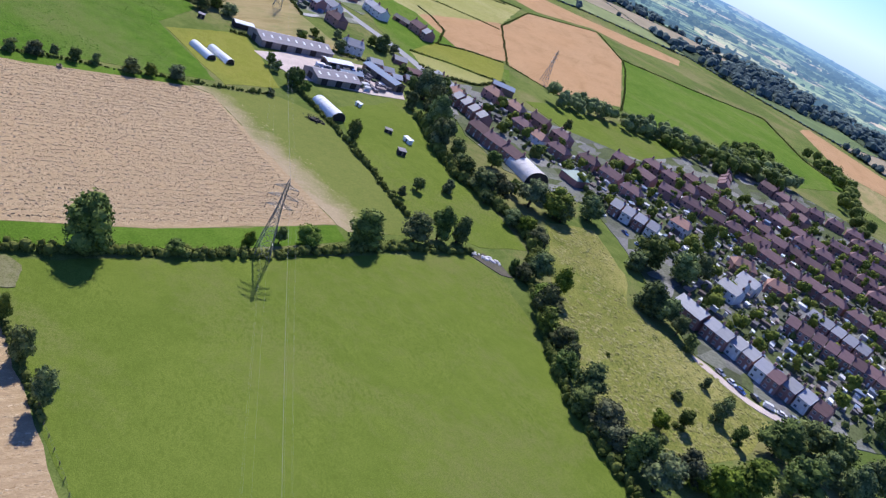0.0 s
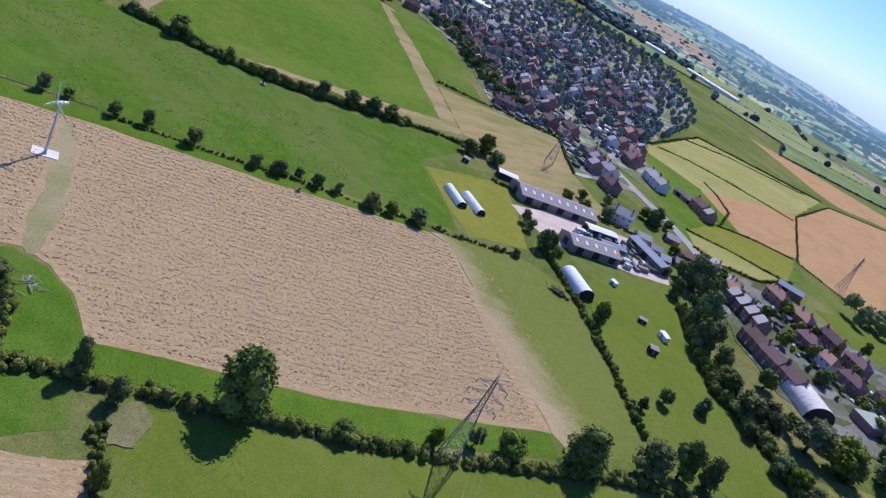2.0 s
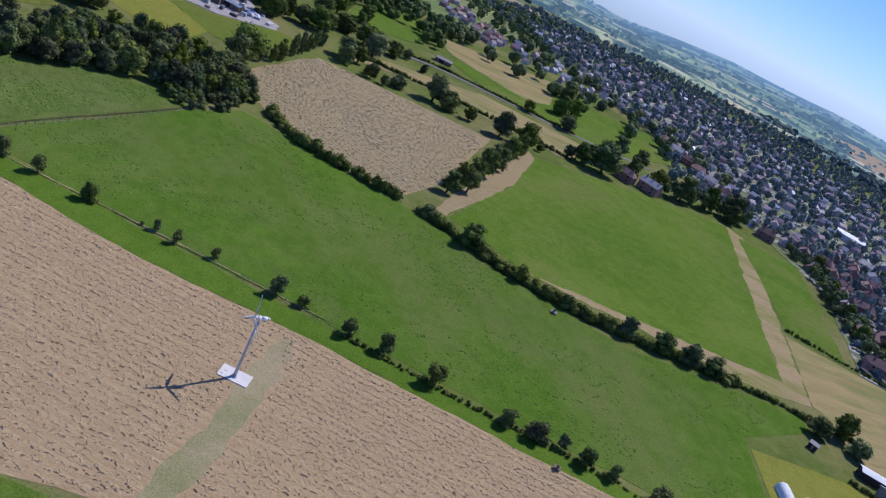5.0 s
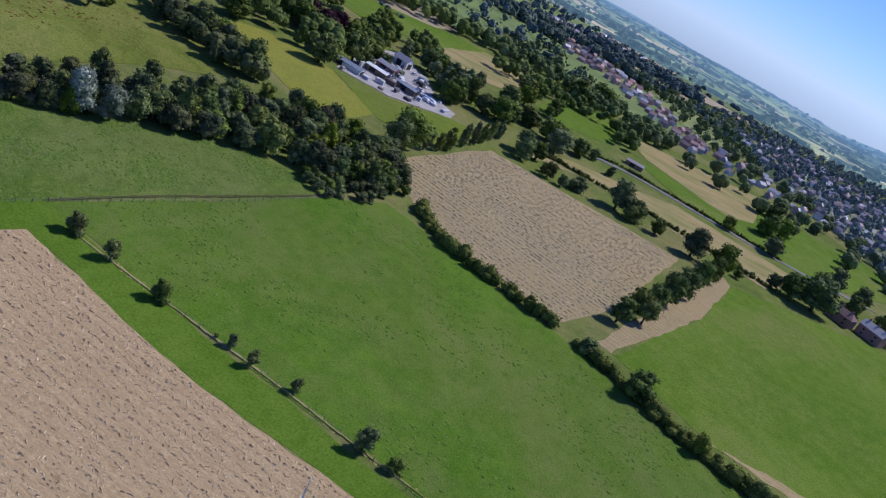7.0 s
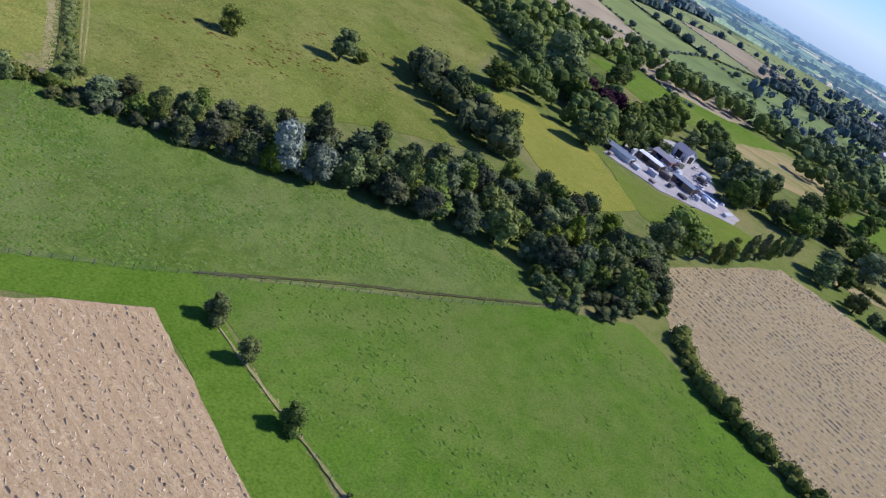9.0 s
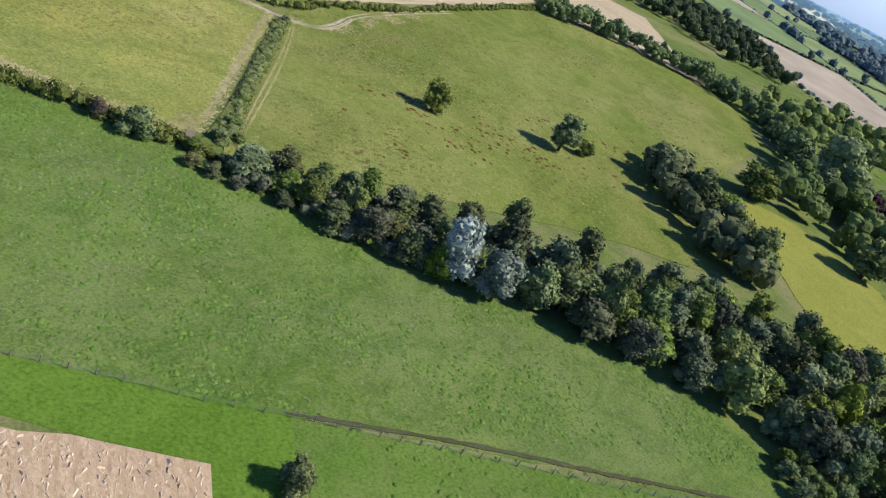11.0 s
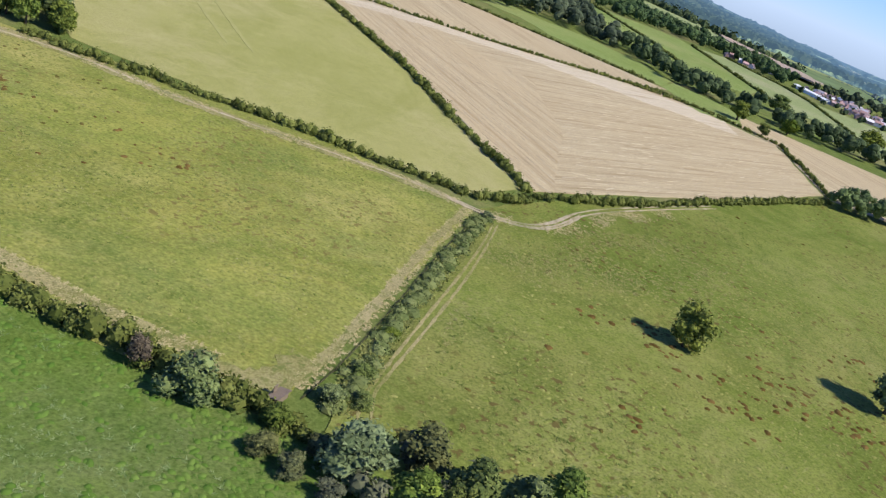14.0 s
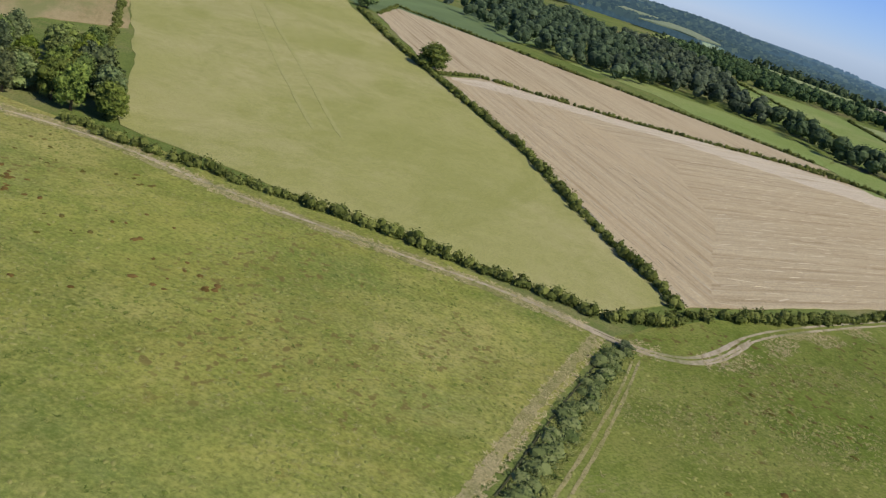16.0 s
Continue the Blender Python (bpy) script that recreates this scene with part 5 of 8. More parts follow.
# Lanes, paths and bare ground.
ribbon("track_verge", "dry_bank", 3.8, ((-325, -35), (-342, -21), (-356, 3), (-364, 13), (-377, 28), (-389, 43), (-396, 55)), "dry grass verge of a tractor track", jitter=0.9)
for off in (-0.8, 0.8):
    ribbon("wheel_track", "track", 0.6, ((-325 + off, -34 - off), (-343 + off, -20 - off), (-357 + off, 4 - off), (-378 + off, 29 - off), (-390 + off, 43 - off), (-396 + off, 54 - off), (-399 + off, 60), (-403, 64.5 + off), (-409, 67.6 + off), (-418, 66.8 + off), (-432, 64 + off), (-446, 63.5 + off), (-467, 64.5 + off), (-505, 67.5 + off)), "pale worn wheel track along a hedge", jitter=0.25)
for off in (-0.8, 0.3, 1.1):
    ribbon("wheel_rut", "track", 0.55, ((-391.5 + off, 44 - off * 0.6), (-395 + off, 52 - off * 0.6), (-398.5 + off, 59.5), (-402 + off * 0.6, 64 + off * 0.5), (-407, 67 + off), (-413, 67.8 + off), (-420, 67 + off), (-432, 64 + off)), "pale bare rut where tracks meet", jitter=0.2)
for off in (0.0, 1.9):
    ribbon("wheel_track", "dry_bank", 0.5, ((-323 - off, 104 + off * 0.3), (-327 - off, 100.5), (-331 - off, 98.6), (-344 - off * 1.6, 92), (-365 - off * 1.6, 81.8), (-385 - off, 71.6), (-396 - off, 65)), "tractor wheel marks in grass", jitter=0.2)
ribbon("ditch_bank", "dry_bank", 1.5, ((-396, 57), (-389, 61), (-372, 69), (-355, 78), (-332, 90), (-320, 95.5)), "dry pale grass bank of a ditch", jitter=0.4)
# A flat strip: the shade inside the ditch is its dark colour.
ribbon("ditch", "shaded_soil", 0.2, ((-398, 60), (-389, 64), (-370, 73), (-350, 83.5), (-330, 93.5), (-319, 98)), "dark narrow ditch between pastures", "ditch", jitter=0.2)
ribbon("bank", "dry_bank", 2.6, ((-293, 46), (-297, 56), (-301, 65), (-305, 74.5), (-309, 81), (-314, 88)), "dry straw-coloured bank behind a hedge", jitter=1.0)
ribbon("gateway", "dry_bank", 5.0, ((-309, 88), (-314, 93), (-319, 94), (-325, 91)), "bare trodden gateway", jitter=1.2)
# Ditch and shadow line along the fence, painted as one dark strip.
ribbon("fence_shade_strip", "shaded_soil", 0.8, ((-273, 151), (-290, 172), (-310, 200), (-328, 224)), "dark ditch and painted shadow strip under a fence", jitter=0.3)
for a0, b0, a1, b1, a2, b2 in ((-462, -205, -414, -84, -397, -37), (-474, -218, -416, -68, -402, -32)):
    ribbon("wheel_track", "pale_mark", 1.3, ((a0, b0), (a1, b1), (a2, b2)), "faint pale wheel mark across the field", jitter=0.5)
ribbon("village_road", "road_grey", 8.0, ((-300, 800), (-235, 690), (-179, 603), (-141, 573), (-113, 551), (-85, 533), (-63, 514), (-42, 489), (-22, 452), (12, 436), (45, 424), (70, 402), (95, 365), (125, 335), (165, 300), (210, 280)), "grey asphalt village road", "road")
ribbon("back_lane", "concrete", 4.5, ((100, 287), (112, 277), (126, 268), (146, 272), (165, 292)), "pale gravelled back lane", "lane")
ribbon("farm_lane", "tarmac", 5.0, ((-527, 398), (-527, 447), (-506, 481), (-464, 539), (-440, 600)), "narrow country lane between hedges", "lane")
field("farm_yard", "concrete", (-124, 392), (-112, 420), (-84, 455), (-62, 462), (-52, 430), (-66, 412), (-84, 396), (-98, 382), label="pale dusty concrete farmyard")
field("caravan_yard", "yard_gravel", (-485, 250), (-472, 275), (-478, 312), (-490, 318), (-505, 308), (-540, 315), (-572, 300), (-560, 285), (-510, 262), label="pale gravel yard full of vehicles")
field("cemetery_green", "pasture_near", (129, 556), (137, 604), (160, 642), (188, 640), (186, 600), (172, 552), label="mown green with paths")
field("muddy_corner", "soil", (10, 281), (14, 288), (22, 285), (27, 279), (23, 277), label="bare trampled earth in a field corner")
field("bare_patch", "trodden", (-93, 154), (-92, 161), (-87, 160), (-83, 152), (-86, 148), label="grey bare trodden patch by the hedge", step=1.5, jitter=0.8)
field("town_fringe", "far_wood_floor", (-240, 965), (-330, 960), (-560, 855), (-520, 715), (-700, 735), (-1000, 800), (-1050, 1000), (-900, 1160), (-600, 1150), (-330, 1110), (-190, 1000), label="rough ground and gardens at the town's far side")
field("town_ground", "gardens", (-137, 500), (-172, 553), (-206, 519), (-222, 538), (-293, 618), (-360, 640), (-450, 640), (-520, 720), (-700, 760), (-880, 900), (-740, 1060), (-560, 1160), (-330, 1200), (-215, 1090), (-195, 960), (-170, 800), (-150, 672), (-118, 612), (-118, 575), (-150, 585), (-120, 556), (-112, 545), label="gardens and verges of the town")
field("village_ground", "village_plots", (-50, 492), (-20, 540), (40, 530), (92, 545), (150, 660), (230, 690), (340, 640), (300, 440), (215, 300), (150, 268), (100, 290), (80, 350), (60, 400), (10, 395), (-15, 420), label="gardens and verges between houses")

# ---- hedges ----
hedge(3.2, 2.6, (-125, 130), (-112, 144), (-94, 162), (-80, 177), (-48, 212), (-33, 233), (-16, 257), (8, 282), label="thick dark field hedge with trees in it", density=11)
hedge(2.0, 2.0, (-90, 150), (-82, 143), (-66, 130), (-55, 120))
hedge(3.2, 3.2, (25, 286), (36, 278), (42, 249), (46, 231), (52, 215), (60, 203), (71, 186), (82, 168))
hedge(2.4, 2.4, (-100, 384), (-92, 366), (-73, 350), (-55, 332), (-36, 311), (-18, 289))
hedge(4.5, 5.0, (-40, 410), (-27, 385), (-10, 354), (10, 342), (21, 330), (32, 317), (33, 296), label="tall overgrown hedge with scrub")
hedge(1.3, 1.2, (-198, 232), (-180, 251), (-166, 266), (-150, 285), (-136, 298), (-125, 312), (-112, 325), (-96, 345), label="thin gappy field hedge", density=6, ragged=0.9)
ribbon("fence_verge", "dry_bank", 0.6, ((-262, 160), (-247, 178), (-232, 197), (-213, 219), (-203, 231)), "dry grass strip under a fence", "verge", jitter=0.4)
hedge(4.5, 4.2, (-346, 262), (-332, 264), (-319, 268), (-312, 275), (-302, 285), (-290, 297), label="thick rounded dark green hedge", density=11)
hedge(4.6, 3.8, (-282, 303), (-262, 314), (-250, 319), (-242, 326), (-232, 333), (-221, 346), (-210, 364), (-199, 383), (-190, 397), label="thick rounded dark green hedge", density=11)
hedge(2.4, 2.0, (-190, 397), (-182, 412), (-172, 424), (-160, 438))
hedge(2.5, 2.3, (-338, -28), (-352, -12), (-366, 4), (-381, 22), (-393, 39), (-403, 53), (-414, 57), (-426, 55), label="low clipped field hedge beside a track", density=18)
hedge(2.5, 2.3, (-428, 56), (-450, 61), (-480, 64), (-512, 66), (-560, 69), (-602, 74), label="low clipped field hedge beside a track", density=18)
hedge(2.6, 2.4, (-425, 52), (-444, 11), (-456, -14), (-468, -40), (-491, -104), (-513, -169), (-546, -249), label="low dark hedge between two fields")
hedge(2.0, 1.8, (-500, -122), (-528, -129), (-575, -93), (-649, -52), (-690, -14), label="low dark hedge between stubble fields")
hedge(2.2, 2.0, (-652, -52), (-669, -44), (-683, -6), (-685, 20), (-650, 46), (-612, 71), label="low dark hedge round the stubble")
hedge(2.0, 1.8, (-560, -252), (-606, -300), (-640, -190), (-690, -60), label="low dark hedge between stubble fields")
hedge(2.6, 2.4, (-995, -305), (-952, -247), (-903, -185), (-846, -125), (-806, -107), label="dark hedge between valley pastures", density=5)
hedge(2.6, 2.4, (-1025, -203), (-956, -137), (-890, -76), (-858, -52), label="dark hedge between valley pastures", density=5)
hedge(2.4, 2.2, (-1058, -182), (-1040, -148), (-1023, -108), (-987, -69), (-905, -13), (-850, 16), label="dark hedge between valley pastures", density=5)
hedge(1.8, 1.8, (-348, -30), (-358, -70), (-378, -118), (-405, -194), (-440, -280))
hedge(3.0, 2.6, (-287, 45), (-294, 60), (-299, 74), (-304, 82), (-310, 93), (-315, 104), label="overgrown bramble hedge below a bank", ragged=0.8, density=30)
hedge(2.6, 2.6, (-485, 365), (-470, 400), (-450, 432), (-418, 470), (-400, 492))
hedge(2.2, 2.0, (-530, 400), (-531, 447), (-510, 482), (-468, 540))
hedge(1.6, 1.8, (-237, 497), (-212, 518), (-172, 551), (-137, 500))
hedge(1.8, 1.8, (-141, 404), (-128, 416), (-100, 455), (-80, 470))
hedge(1.2, 1.1, (80, 675), (86, 760), (90, 900), (88, 950), (58, 1090), (-27, 965), (-40, 800), (-16, 640), (31, 618))
hedge(1.8, 1.8, (-158, 700), (-160, 890), (-37, 970))
hedge(1.4, 1.3, (-152, 723), (-130, 748), (-91, 764), (-61, 772), (-40, 776))
hedge(1.4, 1.3, (-159, 831), (-124, 888), (-92, 914), (-53, 945))
hedge(1.4, 1.3, (-68, 596), (-43, 625), (-20, 640))
hedge(1.4, 1.3, (-74, 541), (-46, 559), (-14, 572))
hedge(1.8, 1.8, (-62, 516), (-46, 515), (-26, 534), (-11, 576))
hedge(1.4, 1.3, (-103, 700), (-87, 682), (-71, 652), (-66, 600), label="thin hedge beside ripe cereal", density=6)
hedge(1.6, 1.6, (88, 952), (180, 985), (275, 1032), (288, 870), (320, 803))

hedge(3.0, 2.4, (-131, 157), (-126, 155), (-120, 149), (-112, 142), (-108, 146), label="low curved green hedge round a pond", density=11)
hedge(1.4, 1.2, (-142, 141), (-139, 146), (-137, 150), label="low straggling green hedge")
# ---- hedgerow trees ----
trees("oak ash oak_dark", [(-82, 177, 15.5, 7.0), (-103, 154, 9.3, 3.1), (-94, 156, 6.1, 2.7), (-65, 194, 4.6, 3.3), (-52, 214, 6.3, 2.8), (-46, 225, 5.8, 2.6), (-39, 232, 7.5, 4.8), (-25, 250, 13.0, 8.0), (-11, 270, 11.0, 6.4), (-4, 281, 14.0, 4.9), (3, 286, 10.8, 4.5)], "trees along the pasture hedge")
trees("oak_dark thorn", [(-78, 140, 6.7, 2.0), (-68, 132, 8.9, 3.2), (-57, 122, 9.6, 3.0)], "trees along the pasture hedge")
trees("oak oak_dark olive", [(26, 285, 5.2, 2.1), (35, 287, 11.5, 6.6), (40, 260, 12.5, 6.4), (44, 279, 12.3, 4.0), (56, 220, 12.0, 6.4), (62, 207, 10.7, 6.2), (72, 197, 11.3, 6.0), (78, 191, 12.7, 7.2), (88, 202, 10.0, 5.0), (82, 172, 10, 5.5), (50, 236, 8, 3.6), (30, 281, 7, 4), (38, 269, 9, 5), (41, 250, 9, 5), (47, 244, 8, 4.5), (49, 228, 9, 5), (55, 212, 8, 5), (66, 201, 9, 5)], "trees along the meadow hedge")
trees("oak_dark oak ash_dark oak olive", [(-24, 303, 4.4, 2.0), (-20, 317, 6.8, 3.4), (-9, 330, 7.0, 3.3), (-56, 340, 8.5, 3.4), (-34, 414, 19, 9), (-45, 446, 17, 9), (-24, 381, 15, 7.3), (-6, 358, 10.1, 6.3), (3, 351, 11.1, 7.4), (11, 351, 12.4, 6.8), (26, 360, 13.0, 8.5), (38, 362, 13.3, 9.2), (42, 360, 10.2, 6.4), (27, 326, 9.3, 5.2), (33, 318, 9.1, 5.1), (-94, 370, 8.0, 4.7)], "trees behind the paddock")
trees("oak_dark ash_dark oak", [(84, 356, 14.4, 9.3), (78, 346, 10.0, 6.2), (101, 358, 14.6, 7.8), (112, 371, 14.2, 7.1), (82, 308, 12.5, 7.9), (89, 305, 10.4, 5.8), (94, 297, 8.9, 4.5), (98, 289, 7.6, 3.8), (55, 380, 14.1, 6.7), (122, 427, 13.3, 5.1)], "trees at the village edge")
trees("bush thorn bush_grey", [(52, 254, 3.8, 2.3), (65, 255, 1.5, 1.0), (102, 265, 5.7, 1.8), (81, 224, 6.4, 3.6), (90, 230, 8.1, 3.3), (104, 246, 8.8, 3.5), (110, 259, 5.1, 2.2), (110, 237, 7.7, 2.7), (90, 247, 3.9, 2.4), (82, 216, 3.1, 1.7)], "scrub in the meadow")
trees("oak_dark oak ash", [(124, 241, 13.8, 8.9), (140, 256, 12.6, 8.4), (109, 212, 12.5, 8.0), (126, 222, 15.1, 8.5), (147, 252, 12.6, 6.3), (149, 235, 14.1, 8.1), (160, 247, 12.7, 6.3), (98, 203, 10.2, 5.9), (92, 202, 6.7, 5.0), (214, 373, 8.9, 6.0), (178, 291, 12.0, 6.0), (142, 242, 10.2, 6.1)], "trees of the small wood")
trees("ash_dark oak_dark oak", [(-163, 431, 10.9, 6.1), (-165, 417, 6.6, 5.3), (-154, 428, 6.7, 4.7), (-95, 367, 9.9, 4.9), (-55, 337, 8.8, 3.4), (-30, 400, 20, 8), (-86, 505, 10.6, 6.1), (-39, 461, 13.6, 6.8), (-100, 460, 7, 4), (-110, 452, 6, 3.5), (-118, 446, 6, 3)], "trees round the farm")
trees("thorn oak_dark thorn bush", [(-198, 234, 5.4, 2.5), (-192, 242, 5.6, 2.5), (-180, 251, 6.5, 3.2), (-166, 266, 5.1, 2.7), (-161, 273, 5.9, 3.5), (-158, 280, 4.1, 2.0), (-152, 283, 5.9, 2.6), (-147, 289, 5.2, 2.1), (-137, 297, 6.4, 3.6), (-132, 303, 4.9, 3.4), (-125, 311, 5.9, 4.2), (-119, 319, 2.0, 1.4), (-112, 325, 2.0, 1.2), (-102, 337, 2.4, 1.6), (-100, 340, 2.4, 1.2), (-96, 344, 3.3, 2.3)], "young trees along the headland")
trees("thorn oak_dark", [(-263, 159, 5.7, 2.7), (-256, 167, 4.9, 2.3), (-246, 178, 5.5, 2.5), (-236, 193, 3.3, 1.3), (-238, 190, 1.3, 0.6), (-231, 197, 4.3, 1.4), (-226, 206, 4.0, 1.5), (-213, 219, 6.1, 2.6), (-209, 225, 3.4, 2.1)], "young trees along the headland")
trees("oak_dark oak", [(-262, 314, 9.0, 5.2), (-242, 325, 6.7, 3.0), (-280, 305, 4.6, 3.7)], "trees in the long hedge")
trees("oak_dark oak thorn", [(-214, 357, 7.5, 4.0), (-207, 370, 8.5, 4.6), (-201, 380, 9.0, 5.0), (-196, 388, 7.0, 4.2), (-228, 338, 6.0, 3.2)], "trees in the long hedge")
trees("oak_dark", [(-308, 331, 10.4, 5.2), (-317, 343, 11.4, 5.4), (-326, 356, 12.6, 5.7), (-338, 371, 13.4, 6.0), (-352, 387, 13.6, 6.3), (-366, 404, 13.7, 6.0), (-382, 423, 13.1, 5.7), (-409, 429, 14.4, 8.0), (-403, 444, 14.6, 8.1), (-404, 457, 4.6, 3.4), (-313, 345, 10, 5), (-345, 375, 11, 5)], "dark trees in a belt")
trees("oak_dark ash_dark", [(-444, 357, 8.7, 4.4), (-442, 374, 8.2, 5.9), (-437, 396, 15.4, 8.8), (-428, 402, 12.4, 7.4), (-422, 414, 8.4, 4.5), (-468, 351, 13.6, 9.0), (-467, 359, 10.6, 6.1), (-514, 407, 11.1, 8.6), (-504, 384, 14.6, 10.0), (-615, 501, 20, 8), (-488, 509, 8.2, 5.6), (-511, 559, 15.2, 9.1), (-471, 533, 11.2, 7.5), (-412, 488, 8.2, 5.7), (-398, 506, 19, 12), (-406, 495, 14.7, 8.2), (-445, 562, 15.1, 7.5), (-410, 546, 14.2, 7.1)], "trees along the lane")
trees("ash_dark oak_dark", [(-393, 553, 17, 9), (-388, 575, 17, 9), (-385, 600, 18, 9), (-380, 622, 18, 9), (-372, 612, 14, 8), (-433, 574, 13, 7.6), (-601, 402, 12.8, 9.9), (-581, 416, 12.5, 5.8), (-507, 317, 13.8, 7.9), (-522, 333, 17.3, 6.0), (-516, 342, 12.1, 8.8), (-510, 351, 14.3, 8.8), (-699, 490, 15, 13), (-718, 523, 16, 14)], "trees along the lane")
trees("oak_dark oak ash oak_dark", [(-121, 450, 5, 3.0), (-118, 466, 5.5, 3.4), (-86, 502, 7, 4.5), (-93, 506, 6, 3.6), (-53, 450, 9, 5.5), (-47, 449, 10, 6), (-47, 420, 9, 5), (-52, 485, 7, 4), (-112, 382, 6, 2.8), (-107, 377, 6, 3.0), (-96, 371, 7, 3.4), (-88, 366, 6, 3.2), (-80, 514, 6, 3.6), (-109, 484, 6, 3.2), (-60, 470, 6, 3.5), (-66, 480, 5, 3)], "trees round the farm")
trees("oak_dark ash_dark oak", [(-327, 659, 10, 6), (-311, 642, 9, 5), (-292, 624, 9, 5), (-275, 604, 11, 6), (-263, 597, 10, 5.5), (-250, 588, 9, 5), (-238, 570, 10, 5.5), (-229, 582, 9, 5), (-215, 566, 8, 4.5), (-206, 558, 8, 4.5)], "trees along the town's edge")
tree("brown", -404, 108, 1.6, 1.5, "lone trees on the hill pasture", 0)
trees("oak_dark oak ash_dark", [(0, 353, 6.0, 3.6), (4, 390, 9.0, 5.0), (17, 366, 8.0, 4.3), (30, 374, 7.0, 3.6), (37, 459, 6.0, 5.0), (22, 439, 9.0, 4.3), (54, 403, 8.0, 3.6), (-9, 367, 7.0, 5.0), (10, 503, 6.0, 4.3), (37, 524, 9.0, 3.6), (20, 328, 8.0, 5.0), (41, 364, 7.0, 4.3), (7, 338, 6.0, 3.6), (-14, 381, 9.0, 5.0)], "garden trees round the halls")
trees("lime lime olive", [(-403, 268, 18.0, 9.8), (-396, 262, 14, 6), (-412, 280, 10, 4)], "trees at the corner of the wood")
trees("oak_dark ash_dark oak_dark oak", [(-451, 169, 9.5, 6.3), (-440, 183, 15.3, 7.6), (-495, 198, 12.3, 8.9), (-450, 191, 9.4, 6.3), (-418, 203, 15.7, 7.5), (-432, 196, 11.9, 6.0), (-666, 245, 12.4, 8.8), (-639, 270, 13.2, 8.1), (-533, 236, 14.0, 9.3), (-480, 240, 14.6, 9.3), (-510, 262, 13.7, 7.9), (-596, 294, 12.6, 6.3), (-511, 270, 6.4, 3.9), (-536, 281, 6.9, 4.8), (-559, 318, 14.2, 7.4), (-575, 330, 11.8, 5.9), (-508, 320, 15, 6.6), (-565, 352, 13, 5.9), (-625, 413, 10.8, 9.0), (-630, 425, 11.0, 7.3), (-563, 375, 12.6, 10.4), (-533, 378, 12.7, 8.8), (-519, 387, 14.4, 8.7), (-593, 423, 12.8, 6.9)], "trees round the caravan yard")
trees("lime oak", [(-565, 225, 24.0, 12.0), (-575, 208, 16, 9), (-552, 222, 14, 8)], "trees at the corner of the wood")
trees("oak_dark ash_dark oak", [(-621, 264, 13.0, 7.3), (-579, 287, 8.8, 4.9), (-531, 272, 7.0, 3.9), (-531, 285, 7.0, 3.9), (-575, 307, 10.0, 5.6), (-528, 339, 7.2, 4.0), (-521, 352, 8.3, 4.6), (-521, 362, 11.5, 6.4), (-585, 396, 14.4, 8.1), (-576, 411, 8.4, 4.7), (-547, 408, 6.8, 3.8), (-457, 346, 10.8, 6.0), (-439, 363, 6.2, 3.5), (-450, 357, 4.5, 2.5), (-518, 420, 7.7, 4.3), (-507, 404, 6.3, 3.5), (-497, 423, 6.4, 3.6)], "trees round the caravan yard")
far_wood("lane_wood", "leaf_dark", strip(15, (-660, 396), (-655, 430), (-648, 470), (-625, 496), (-578, 478)), 9, 11, 6.2, "dark trees between the hay meadow and the lane", 54)
trees("oak_dark oak ash_dark", [(-417, 523, 15.0, 10.5), (-525, 584, 15, 10), (-571, 615, 15, 10)], "trees along the lane")
far_wood("village_wood", "leaf_dark", [(118, 612), (112, 630), (140, 640), (165, 665), (168, 700), (195, 745), (212, 772), (222, 740), (222, 690), (210, 650), (188, 650), (172, 640), (155, 612)], 9, 13, 7.0, "dark trees behind the village", 52)
far_wood("village_wood", "leaf_dark", strip(16, (300, 890), (314, 845), (312, 780), (285, 700), (278, 625)), 10, 12, 7.0, "dark trees along the village's far edge", 53)
tree("lime", -494, 382, 15, 8.5, "trees round the caravan yard")
trees("copper", [(-550, 240, 13.0, 8.3), (-541, 249, 13.0, 8.2), (-555, 259, 12.1, 7.1)], "purple trees by the yard")
trees("pine", [(-530, 322, 15, 4.5), (-545, 330, 13, 4)], "conifers by the yard")
trees("poplar", [(-417, 288, 9.5, 3.0), (-424, 294, 11.5, 3.7), (-438, 306, 11.6, 2.9), (-447, 314, 12.0, 2.9), (-456, 322, 11.4, 3.0), (-466, 330, 11.6, 3.0), (-477, 339, 11.0, 3.2)], "poplars in a row")
tree("oak_dark", -399, 111, 9.4, 4.2, "lone trees on the hill pasture", 0)
tree("oak_dark", -427, 142, 10.7, 5.4, "lone trees on the hill pasture", 1)
tree("thorn", -434, 148, 5.2, 2.9)
tree("bush_grey", -307, 92, 6.2, 3.8)
tree("brown", -304, 86, 4.4, 1.9)
trees("oak oak_dark", [(-504, -131, 10.5, 7.5), (-513, -140, 8, 5), (-560, -265, 8.0, 6.4), (-702, -12, 10.3, 6.2), (-832, 23, 12.6, 10.5), (-816, -34, 10.5, 8.4), (-735, 5, 9, 6), (-690, 8, 6, 4)], "trees in the far hedges")

trees("thorn oak_dark thorn", [(-140, 150, 4.6, 3.6), (-137, 154, 5.0, 3.8), (-134, 157, 4.4, 3.4)], "dark bushes over the pond")
# ---- woods ----
BELT = [(-333, 164), (-338, 182), (-345, 206), (-342, 226), (-346, 244), (-362, 260), (-386, 258), (-392, 236), (-390, 214), (-378, 190), (-362, 166), (-350, 148), (-340, 148)]
BELT_END = [(-312, 110), (-316, 126), (-321, 142), (-328, 156), (-338, 150), (-346, 146), (-338, 132), (-328, 116), (-318, 106)]
